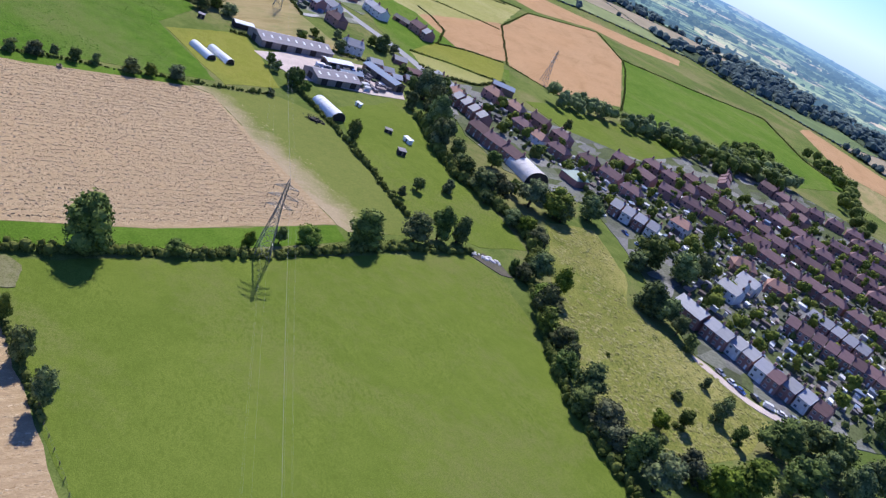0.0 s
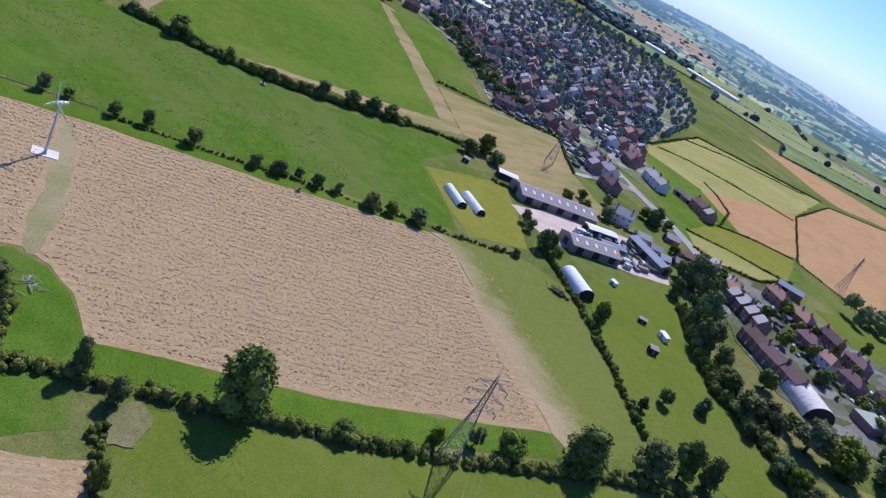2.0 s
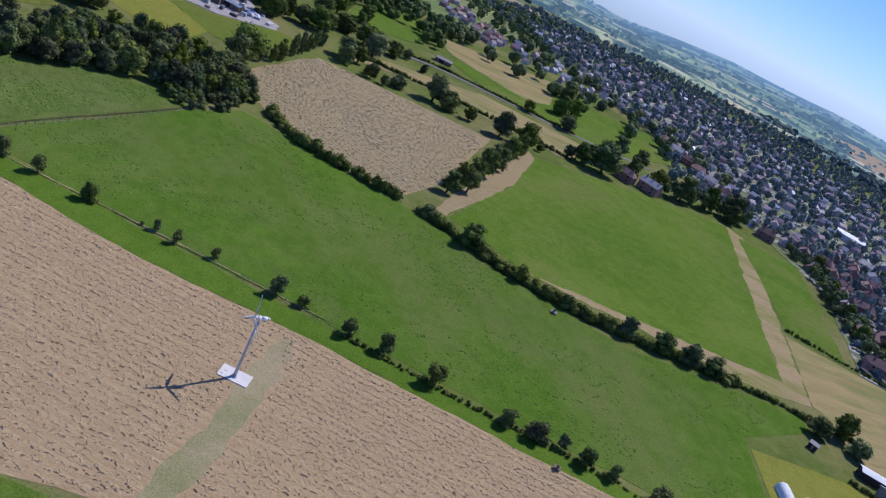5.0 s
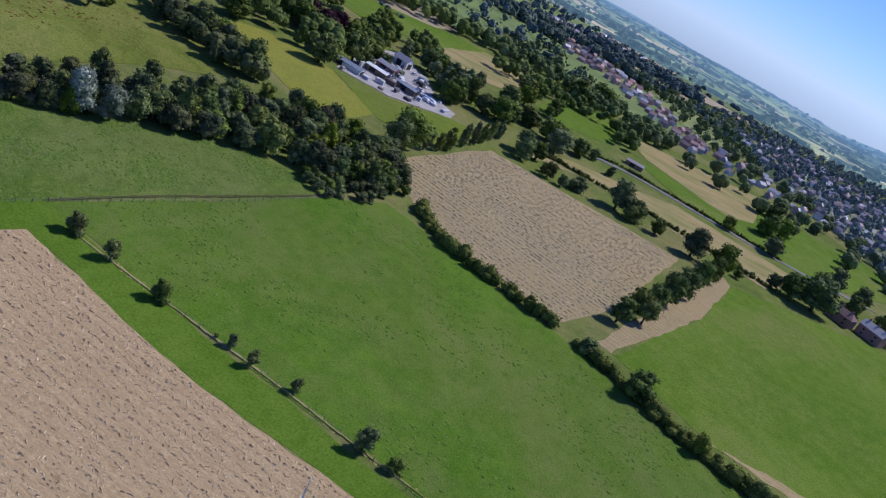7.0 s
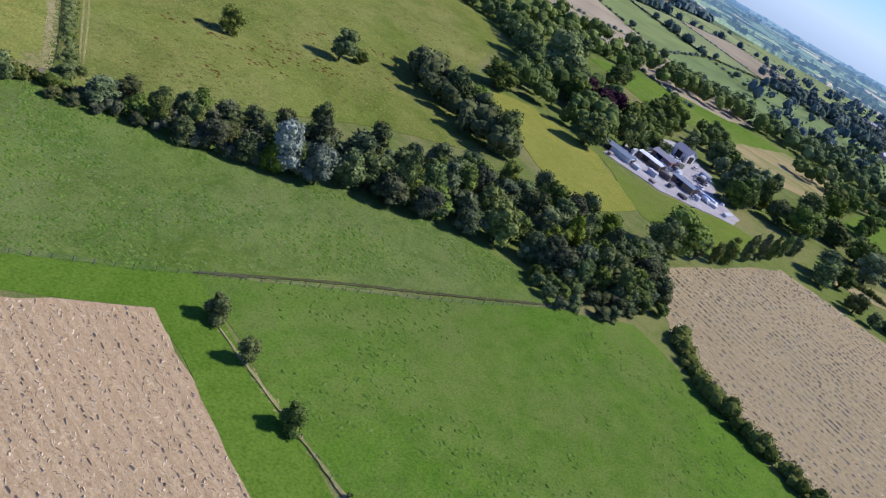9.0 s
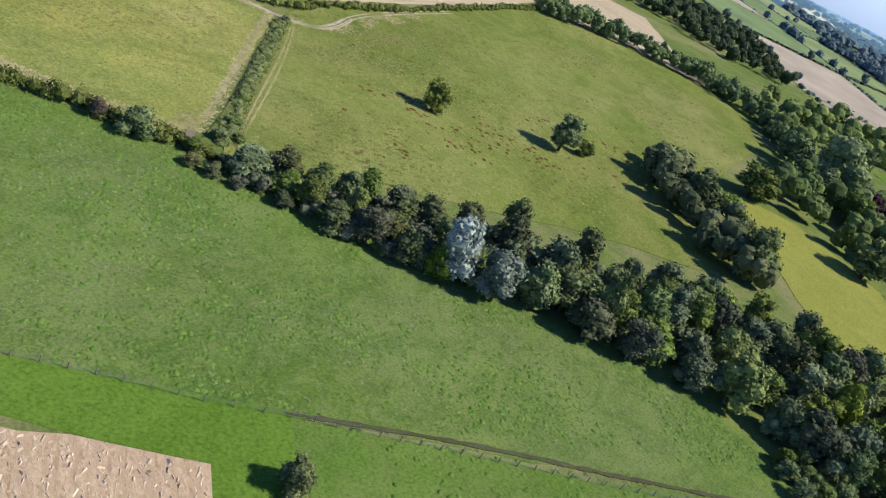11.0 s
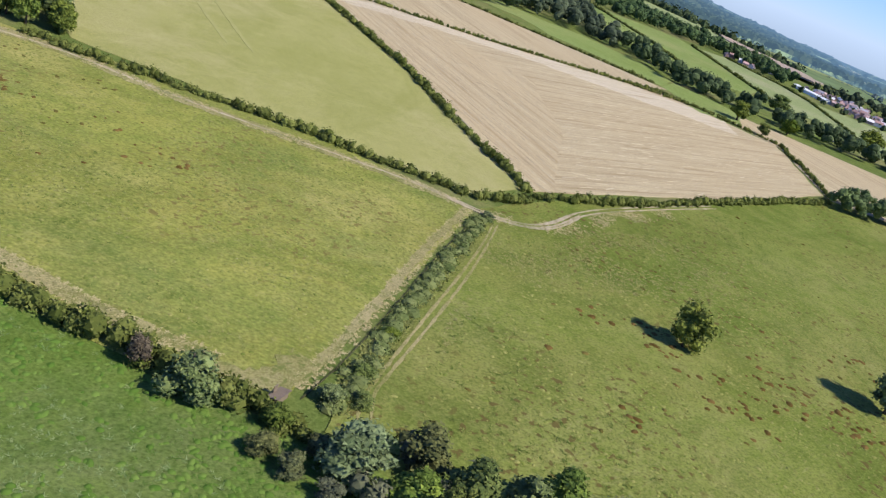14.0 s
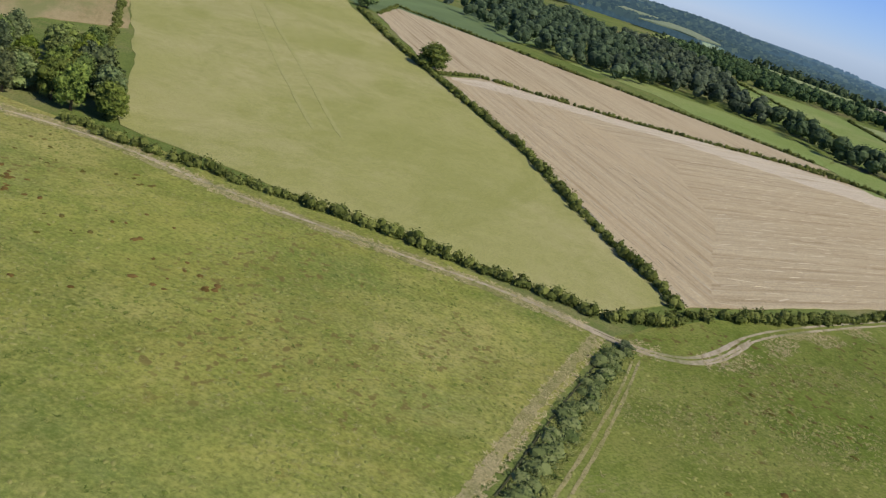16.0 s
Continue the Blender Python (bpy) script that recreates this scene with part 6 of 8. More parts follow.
wood("oak willow oak_dark grey_ash ash olive oak_dark willow", BELT, 6.3, 10.0, 4.6, "trees of the long wood", 4)
wood("grey_ash olive ash_dark ash willow", BELT_END, 5.2, 7.4, 3.8, "trees of the long wood", 3)
far_wood("wood_understorey", "leaf_grey", BELT, 5.0, 5.5, 2.6, "dense shrubs and saplings under the long wood", 61, leafage=(170, 0.34))
far_wood("wood_understorey", "leaf_olive", BELT_END, 4.2, 4.0, 2.2, "dense shrubs and saplings under the long wood", 62, leafage=(170, 0.32))
tree("silver", -326.5, 151, 13.0, 5.2, "trees of the long wood", 0)
tree("pale_willow", -328.5, 159.5, 10.5, 4.4, "trees of the long wood", 1)
tree("ash", -341, 178, 15.0, 4.4, "trees of the long wood", 2)
wood("bush olive bush_grey thorn", [(-328, 226), (-338, 246), (-352, 258), (-362, 262), (-360, 250), (-345, 225), (-336, 216)], 3.6, 4.4, 2.4, "bushes at the wood's corner", 5)
wood("thorn bush olive", [(-308, 100), (-314, 100), (-318, 122), (-324, 144), (-325, 148), (-320, 140), (-312, 118)], 3.8, 3.2, 1.9, "bushes along the wood's edge", 6)
far_wood("hilltop_wood", "leaf", [(-590, 73), (-616, 76), (-650, 120), (-664, 165), (-640, 205), (-590, 218), (-585, 205), (-632, 190), (-643, 155), (-634, 118)], 4.2, 10, 3.6, "dense green plantation belt on the hilltop", 7)
wood("oak oak_dark ash_dark oak", [(-322, -44), (-336, -39), (-349, -28), (-352, -50), (-358, -76), (-330, -80), (-312, -66)], 5.2, 8.2, 3.6, "trees of the plantation", 8)
far_wood("hill_hedge_wood", "leaf_dark", [(-462, 160), (-438, 173), (-419, 188), (-407, 201), (-416, 208), (-432, 201), (-450, 186), (-470, 168)], 6.5, 11.5, 5.6, "dark trees along the edge of the hill pasture", 21)
far_wood("yard_wood", "leaf_dark", [(-500, 193), (-525, 203), (-560, 213), (-592, 235), (-575, 262), (-530, 252), (-503, 250), (-482, 236), (-502, 218)], 10.5, 13.0, 7.0, "dark trees round the caravan yard", 22)
far_wood("yard_wood", "leaf_dark", [(-500, 322), (-532, 333), (-560, 350), (-580, 340), (-560, 318), (-530, 318)], 9.0, 12.0, 6.0, "dark trees behind the caravan yard", 23)
far_wood("yard_wood", "leaf_dark", [(-526, 258), (-582, 275), (-652, 306), (-603, 308), (-541, 280), (-514, 268)], 8.0, 10.0, 5.0, "dark trees close behind the caravan yard", 81)
far_wood("yard_wood", "leaf_dark", [(-596, 310), (-640, 331), (-614, 339), (-569, 327)], 8.0, 10.0, 5.0, "dark trees close behind the caravan yard", 82)
far_wood("valley_wood", "leaf_valley", [(-1034, -475), (-1026, -436), (-1045, -405), (-962, -312), (-846, -204), (-800, -150), (-760, -132), (-752, -150), (-745, -176), (-723, -204), (-691, -206), (-760, -230), (-815, -260), (-925, -380)], 10.5, 12, 6.0, "dark green wood along the valley", 10)
far_wood("tree_line", "leaf_valley", strip(24, (-790, -140), (-776, -122), (-755, -98), (-742, -70), (-748, -48), (-750, -30), (-758, -12), (-766, 6), (-778, 28), (-790, 64), (-815, 95)), 9.0, 12, 6.0, "big dark trees in a line along a brook", 9)
far_wood("brook_wood", "leaf_valley", [(-810, 85), (-880, 75), (-960, 120), (-900, 170), (-800, 200), (-775, 150)], 10, 11, 6.0, "dark green wood beyond the stubble fields", 76)
far_wood("band_wood", "leaf_valley", [(-1128, -490), (-1270, -532), (-1250, -430), (-1200, -350), (-1165, -290), (-1180, -230), (-1170, -185), (-1110, -130), (-1050, -122), (-1066, -158), (-1088, -198), (-1064, -228), (-1040, -262), (-1014, -278), (-1024, -296), (-1008, -322), (-1048, -385)], 11, 11, 6.0, "dark wood filling the valley bottom", 71, leafage=(60, 0.9))
far_wood("upper_wood", "leaf_valley", [(-1420, -520), (-1480, -600), (-1640, -790), (-1700, -780), (-1560, -560), (-1400, -330), (-1300, -180), (-1290, -200), (-1330, -270), (-1385, -350)], 15, 13, 8.0, "dark wood above the far pastures", 72, True)
far_wood("slope_trees", "leaf_valley", [(-1130, -495), (-1230, -585), (-1340, -600), (-1400, -585), (-1300, -455), (-1270, -430), (-1270, -530)], 17, 9, 5.0, "scattered dark trees between far fields", 73, True)
far_wood("settlement_trees", "leaf_valley", [(-1138, -116), (-1180, -130), (-1290, -120), (-1250, 0), (-1140, 40), (-1010, 30), (-1037, -20), (-1106, -40)], 17, 9, 5.0, "dark trees round a settlement", 74, True)
far_wood("settlement_trees", "leaf_valley", [(-1050, -122), (-1020, -60), (-990, -40), (-1000, -20), (-1060, 10), (-1090, -20), (-1075, -60), (-1090, -110)], 15, 5.5, 3.2, "dark trees among the houses of a settlement", 75, True)
far_wood("slope_wood", "leaf_valley", [(-690, -335), (-665, -246), (-690, -206), (-692, -182), (-760, -200), (-815, -248), (-925, -375), (-1035, -555), (-850, -500)], 11.5, 12, 6.5, "dense dark wood on the slope past the stubble", 55)
far_wood("ridge_wood", "leaf", [(20, 595), (53, 622), (115, 655), (152, 672), (196, 680), (230, 720), (235, 690), (196, 655), (115, 630), (60, 600), (26, 575)], 8, 12, 6.5, "dark wood on the bank behind the houses", 12)
far_wood("lane_wood", "leaf_dark", [(-590, 215), (-640, 215), (-690, 250), (-720, 300), (-735, 400), (-760, 420), (-760, 240), (-700, 190), (-640, 190)], 12, 13, 7, "trees behind the lane pasture", 13)
far_wood("town_trees", "leaf_town_hazed", [(-345, 650), (-430, 600), (-520, 700), (-700, 740), (-1000, 800), (-1250, 1100), (-1150, 1500), (-700, 1500), (-330, 1350), (-190, 1000), (-165, 800), (-160, 680), (-230, 600), (-290, 630)], 13.0, 8.2, 4.3, "garden trees among distant houses", 14, True)
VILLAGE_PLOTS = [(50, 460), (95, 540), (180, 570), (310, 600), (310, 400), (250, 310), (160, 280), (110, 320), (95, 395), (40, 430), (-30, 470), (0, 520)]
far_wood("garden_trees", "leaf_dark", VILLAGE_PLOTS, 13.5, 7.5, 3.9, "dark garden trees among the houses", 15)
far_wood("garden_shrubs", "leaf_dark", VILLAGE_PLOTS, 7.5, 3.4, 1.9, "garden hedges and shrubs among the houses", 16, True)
far_wood("street_trees", "leaf_town_hazed", [(-146, 520), (-172, 562), (-206, 528), (-222, 546), (-293, 626), (-345, 664), (-360, 760), (-330, 900), (-250, 960), (-175, 800), (-155, 676), (-132, 622), (-138, 596), (-196, 612), (-205, 600), (-150, 562)], 14, 6.0, 3.0, "garden trees and shrubs of the town", 19)
far_wood("lane_pines", "leaf_dark", strip(11, (-390, 556), (-388, 600), (-374, 634)), 5.0, 12, 3.6, "dense dark trees behind the light green field", 41)
far_wood("edge_trees", "leaf_dark", strip(13, (-348, 655), (-313, 641), (-277, 606), (-240, 574), (-209, 554)), 6.0, 7.5, 3.6, "dark trees and shrubs along the town's edge", 42)
far_wood("back_wood", "leaf_dark", strip(38, (-785, 290), (-775, 365), (-752, 405), (-738, 458), (-714, 488), (-690, 515), (-650, 560)), 10, 12, 6.5, "dark wood behind the hay meadow", 51)
far_wood("lane_trees", "leaf_dark", [(-580, 560), (-520, 600), (-460, 720), (-560, 760), (-700, 740), (-760, 660), (-700, 560), (-640, 530)], 24, 12, 7, "trees along a distant lane", 16, avoid=VALE_CLEAR)

VALE_ROW = [(-1058, 642), (-948, 584), (-889, 620), (-773, 605), (-694, 607), (-718, 663), (-776, 658), (-896, 681), (-1002, 676)]
far_wood("hill_foot_trees", "leaf_dark", [(-700, 430), (-760, 430), (-1000, 620), (-1050, 980), (-900, 800), (-720, 720), (-720, 560)], 18, 11, 6.5, "trees on the far side of the fields", 18, True, avoid=VALE_CLEAR)
far_wood("vale_trees", "leaf_hazed", [(-780, 430), (-900, 420), (-1300, 560), (-1520, 800), (-1380, 960), (-1100, 850), (-900, 660), (-780, 600)], 30, 11, 6.5, "dark trees filling the vale", 24, True, avoid=VALE_CLEAR)
# ---- straw, tufts and weeds ----
HILL_NEAR = [(-398, 62), (-430, 72), (-470, 92), (-470, 150), (-440, 180), (-410, 190), (-380, 156), (-322, 106)]
S1 = [(-258, 150), (-221, 186), (-195, 220), (-162, 258), (-119, 310), (-110, 312), (-95, 300), (-72, 278), (-40, 254), (-76, 203), (-111, 165), (-125, 170), (-135, 172), (-145, 168), (-152, 153), (-158, 144), (-200, 135), (-244, 130)]
WHEELING = [(-198, 216), (-178, 208), (-160, 192), (-140, 172), (-138, 164), (-150, 172), (-176, 196), (-192, 210)]
swaths("straw_swaths", "straw", S1, 50, 2.5, 0.9, 0.42, 0.23, "rows of cut straw lying on the big stubble field", 1, 0.05, WHEELING, 0.35, 0.55)
swaths("loose_straw", "straw", S1, 50, 1.25, 0.75, 0.30, 0.14, "loose straw scattered between the rows", 11, 0.35, WHEELING, 0.5, 0.9)
swaths("straw_rows", "straw_mid", [(-388, 263), (-451, 327), (-428, 367), (-399, 414), (-317, 333), (-293, 298), (-320, 272), (-346, 262)], 43, 3.2, 1.6, 0.75, 0.30, "rows of cut straw on the square stubble field", 2, 0.02, None, 0.16, 0.12)
swaths("straw_swaths", "straw", [(-94, 131), (-84, 143), (-63, 125), (-39, 102), (-10, 55), (-60, 40), (-140, 90)], 50, 2.5, 0.85, 0.42, 0.10, "rows of cut straw on a small stubble field", 3, 0.2, None, 0.28, 0.16)
swaths("straw_rows", "straw_pale", [(-500, -116), (-468, -36), (-429, 50), (-437, 51), (-492, 14), (-542, -38), (-534, -119)], 68, 2.6, 7.0, 0.5, 0.09, "straight rows of short straw on pale stubble", 4, 0.15)
swaths("straw_rows", "straw_pale", [(-439, 52), (-512, 61), (-610, 66), (-678, 20), (-650, -50), (-575, -90), (-538, -118), (-546, -37), (-494, 16)], 172, 2.8, 7.0, 0.5, 0.09, "straight rows of short straw on pale stubble", 5, 0.15)
tussocks("grass_tussocks", "tuft_dry", [(-294, 51), (-299, 75), (-310, 92), (-318, 96), (-396, 58), (-384, 28), (-350, -16), (-330, -38), (-272, -105), (-242, -58)], 6000, 0.24, "small yellow-green tussocks in rough pasture", 84, 0.06, -0.25)
tussocks("grass_tussocks", "tuft_dry", HILL_NEAR, 4500, 0.26, "small green tussocks on the hillside pasture", 85, 0.05, -0.1)
tufts("grass_tufts", "tuft_dry", [(-294, 51), (-299, 75), (-310, 92), (-318, 96), (-396, 58), (-384, 28), (-350, -16), (-330, -38), (-272, -105), (-242, -58)], 6000, 0.26, "yellow grass tufts in rough pasture", 3, 0.05, -0.2)
tufts("grass_tufts", "tuft_dark", [(-294, 51), (-299, 75), (-310, 92), (-318, 96), (-396, 58), (-384, 28), (-350, -16), (-330, -38), (-272, -105), (-242, -58)], 1400, 0.30, "dark weed tufts in rough pasture", 4, 0.04, 0.15)
HILL = [(-402, 68), (-426, 70), (-500, 70), (-612, 76), (-636, 114), (-645, 155), (-585, 193), (-500, 184), (-464, 158), (-440, 186), (-412, 198), (-380, 158), (-322, 108)]
tufts("grass_tufts", "tuft_dry", HILL, 4500, 0.34, "dry grass tufts on the hillside pasture", 5, 0.04, -0.1)
tufts("grass_tufts", "tuft_dark", HILL, 2200, 0.38, "dark weed tufts on the hillside pasture", 6, 0.03, 0.15)
tussocks("dock_weeds", "weed_red", [(-395, 95), (-440, 120), (-480, 160), (-462, 158), (-436, 180), (-415, 150), (-350, 115), (-360, 95)], 170, 0.5, "red-brown seeding docks on the hillside", 7, 0.06, 0.22)
tussocks("dock_weeds", "weed_red", [(-300, 30), (-340, 40), (-345, 5), (-320, -10), (-300, 0)], 70, 0.42, "red-brown seeding docks in rough pasture", 8, 0.07, 0.2)
tussocks("grass_tussocks", "tuft_hay", [(38, 350), (59, 369), (73, 335), (73, 303), (105, 283), (127, 262), (111, 232), (84, 208), (66, 217), (55, 234), (45, 271), (42, 314)], 1800, 0.6, "straw-coloured tussocks in the unmown meadow", 83, 0.05, -0.2)
tufts("grass_tufts", "tuft_dry", [(38, 350), (59, 369), (73, 335), (73, 303), (105, 283), (127, 262), (111, 232), (84, 208), (66, 217), (55, 234), (45, 271), (42, 314)], 2600, 0.4, "long straw-coloured meadow grass", 9, 0.05, -0.3)

DITCH = ((-396, 62.5), (-384, 69), (-368, 77), (-350, 86), (-332, 95.5), (-322, 101))
hedge(3.2, 0.65, *[(x + 0.2, y - 0.4) for x, y in DITCH], mat="ditch_green", label="low rank green scrub along a ditch", density=26.0, ragged=0.3)
tufts("ditch_grass", "tuft_ditch", strip(3.8, *DITCH), 1500, 0.5, "rank green grass and nettles along a ditch", 12, 0.12, -0.5)
tufts("ditch_grass", "tuft_dark", strip(3.0, *DITCH), 160, 0.7, "dark nettle clumps along a ditch", 13, 0.12, 0.0)
tufts("bank_grass", "tuft_straw", strip(3.4, (-293, 46), (-297, 56), (-301, 65), (-305, 74.5), (-309, 81), (-314, 88)), 650, 0.36, "bleached straw-coloured grass on a bank", 14, 0.15, -0.6)
tussocks("thistles", "weed_brown", [(-262, -60), (-300, 20), (-330, 30), (-346, 0), (-330, -30), (-290, -80)], 150, 0.36, "dark brown seeding thistles in rough pasture", 15, 0.06, -0.1)
tussocks("thistles", "weed_brown", HILL, 160, 0.42, "dark brown seeding thistles on the hillside", 16, 0.04, -0.1)
# Low mounds added for the dark dots in this pasture.
tussocks("thistles", "tuft_dark", [(-943, -298), (-985, -305), (-950, -255), (-900, -190), (-850, -130), (-820, -140), (-845, -195), (-895, -253)], 60, 1.3, "dark low mounds dotted over a valley pasture", 17, 0.03, -0.2)
trees("bush thorn", [(-322, 100, 2.6, 2.2), (-330, 97, 1.8, 1.7), (-341, 91, 1.5, 1.6), (-398, 62, 1.6, 1.6), (-326, 102, 2.0, 1.8)], "bushes along the ditch")
fallen = Geo()
branch_rng = random.Random(61)
for k in range(22):
    a = Vector((-130 + branch_rng.gauss(0, 1.3), 162.5 + branch_rng.gauss(0, 1.3), branch_rng.uniform(0.15, 0.7)))
    fallen.rod(a, a + Vector((branch_rng.uniform(-2.6, 2.6), branch_rng.uniform(-2.6, 2.6), branch_rng.uniform(-0.1, 0.6))), 0.13, 0.04, 5)
tagged(new("fallen_branches", fallen.done("fallen_branches", M["dead_wood"])), "bleached dead branches fallen beside the pond", "branches")
tufts("bank_grass", "tuft_straw", strip(2.8, (-396, 57.5), (-389, 61.3), (-372, 69.5), (-355, 78.5), (-332, 90.5), (-320, 96)), 900, 0.3, "bleached straw-coloured grass beside a ditch", 17, 0.15, -0.6)
tufts("bank_grass", "tuft_straw", strip(4.6, (-325, -35), (-342, -21), (-356, 3), (-364, 13), (-377, 28), (-389, 43), (-396, 55)), 1500, 0.36, "bleached straw-coloured grass along a track", 18, 0.1, -0.25)
tufts("bank_grass", "tuft_straw", strip(6, (-398, 60), (-408, 67), (-420, 70), (-440, 67), (-480, 69)), 700, 0.36, "bleached straw-coloured grass along a track", 19, 0.1, 0.0)
tufts("dry_tufts", "tuft_hay", [(-396, 66), (-440, 74), (-470, 90), (-440, 110), (-400, 92), (-370, 86), (-345, 98), (-352, 92)], 1600, 0.34, "straw-coloured dry grass tufts in the pasture", 20, 0.06, 0.05)
tufts("dry_tufts", "tuft_hay", [(-294, 51), (-299, 75), (-310, 92), (-318, 96), (-396, 58), (-384, 28), (-350, -16), (-330, -38), (-272, -105), (-242, -58)], 3600, 0.24, "straw-coloured dry grass tufts in rough pasture", 25, 0.05, 0.0)
tufts("bank_grass", "tuft_straw", strip(1.8, (-262, 160), (-247, 178), (-232, 197), (-213, 219), (-203, 231)), 420, 0.3, "bleached straw-coloured grass under a fence", 26, 0.1, -0.3)
tufts("bank_grass", "tuft_ditch", strip(1.6, (-273, 151.5), (-290, 172.5), (-310, 200.5), (-328, 224.5)), 330, 0.32, "rank grass under a fence", 27, 0.1, -0.2)
swaths("loose_straw", "straw", [(-116, 316), (-104, 322), (-86, 312), (-60, 296), (-32, 268), (-34, 256), (-70, 283), (-95, 303)], 50, 1.3, 0.7, 0.3, 0.07, "loose straw thinning out into grass", 12, 0.7, None, 0.4, 0.3)
P2 = [(-275, 154), (-328, 226), (-338, 248), (-319, 265), (-299, 282), (-240, 321), (-207, 348), (-178, 410), (-163, 368), (-126, 321), (-182, 257), (-246, 180)]
tufts("grass_tufts", "tuft_light", [(-288, 44), (-296, 66), (-303, 84), (-318, 112), (-327, 146), (-337, 176), (-342, 200), (-336, 220), (-275, 153), (-252, 121), (-248, 62)], 2600, 0.34, "pale grass tufts in the pasture under the wood", 46, 0.05, 0.0)
tussocks("grass_tussocks", "tussock", P2, 3400, 0.36, "rank green tussocks in drifts over the big pasture", 81)
tussocks("grass_tussocks", "tussock", [(-288, 44), (-296, 66), (-303, 84), (-318, 112), (-327, 146), (-337, 176), (-342, 200), (-336, 220), (-275, 153), (-252, 121), (-248, 62)], 3600, 0.34, "rank green tussocks in the pasture under the wood", 82, 0.05, 0.0)
tufts("grass_tufts", "tuft", P2, 2200, 0.34, "rank grass tufts in the big pasture", 28, 0.035, 0.05)
tufts("grass_tufts", "tuft", [(-288, 44), (-296, 66), (-303, 84), (-318, 112), (-327, 146), (-337, 176), (-342, 200), (-336, 220), (-275, 153), (-252, 121), (-248, 62)], 3600, 0.32, "rank grass tufts in the pasture under the wood", 29, 0.04, -0.05)
tufts("grass_tufts", "tuft_dry", [(38, 350), (59, 369), (73, 335), (73, 303), (105, 283), (127, 262), (111, 232), (84, 208), (66, 217), (55, 234), (45, 271), (42, 314)], 2500, 0.5, "long rank grass in the meadow", 30, 0.06, -0.1)


# ---- houses ----
def gable_walls(L, D, E, R):
    x, y = L / 2, D / 2
    v = [(-x, -y, -0.2), (x, -y, -0.2), (x, y, -0.2), (-x, y, -0.2), (-x, -y, E), (x, -y, E), (x, y, E), (-x, y, E), (-x, 0, R - 0.15), (x, 0, R - 0.15)]
    return v, [(0, 1, 5, 4), (2, 3, 7, 6), (1, 2, 6, 9, 5), (3, 0, 4, 8, 7)]


def gable_roof(L, D, E, R, over=0.35, thick=0.16, hip=0.0):
    """Two slopes with thickness and eaves; hip pulls the ridge's ends in."""
    x, y = L / 2 + over * 0.6, D / 2 + over
    z = E - over * (R - E) / (D / 2)
    hx = x - hip
    top = [(-x, -y, z), (x, -y, z), (x, y, z), (-x, y, z), (-hx, 0, R), (hx, 0, R)]
    v = [(a, b, c + thick) for a, b, c in top] + top
    f = [(0, 1, 5, 4), (2, 3, 4, 5), (6, 10, 11, 7), (8, 11, 10, 9), (0, 6, 7, 1), (2, 8, 9, 3)]
    f += [(1, 2, 5), (3, 0, 4), (1, 7, 8, 2), (3, 9, 6, 0)] if hip else [(1, 7, 11, 5), (5, 11, 8, 2), (3, 9, 10, 4), (4, 10, 6, 0)]
    return v, f


def chimney_geo(h):
    g = Geo().box(-0.45, -0.35, -1.2, 0.45, 0.35, h).box(-0.52, -0.42, h, 0.52, 0.42, h + 0.15)
    return g.rod((-0.2, 0, h + 0.15), (-0.2, 0, h + 0.6), 0.13, 0.11, 6).rod((0.2, 0, h + 0.15), (0.2, 0, h + 0.6), 0.13, 0.11, 6)


pane_me = Geo().box(-0.55, -0.02, -0.5, 0.55, 0.03, 0.5).done("pane", M["glass"])
frame_geo = Geo()
for bx in ((-0.65, 0.5, 0.65, 0.62), (-0.65, -0.66, 0.65, -0.5), (-0.65, -0.5, -0.55, 0.5), (0.55, -0.5, 0.65, 0.5), (-0.04, -0.5, 0.04, 0.5)):
    frame_geo.box(bx[0], -0.06, bx[1], bx[2], 0.03, bx[3])
window_frame_me = frame_geo.done("window_frame", M["white_paint"])
door_me = Geo().box(-0.45, -0.05, 0, 0.45, 0.03, 2.0).box(-0.55, -0.03, 2.0, 0.55, 0.03, 2.12).done("door", M["white_paint"])

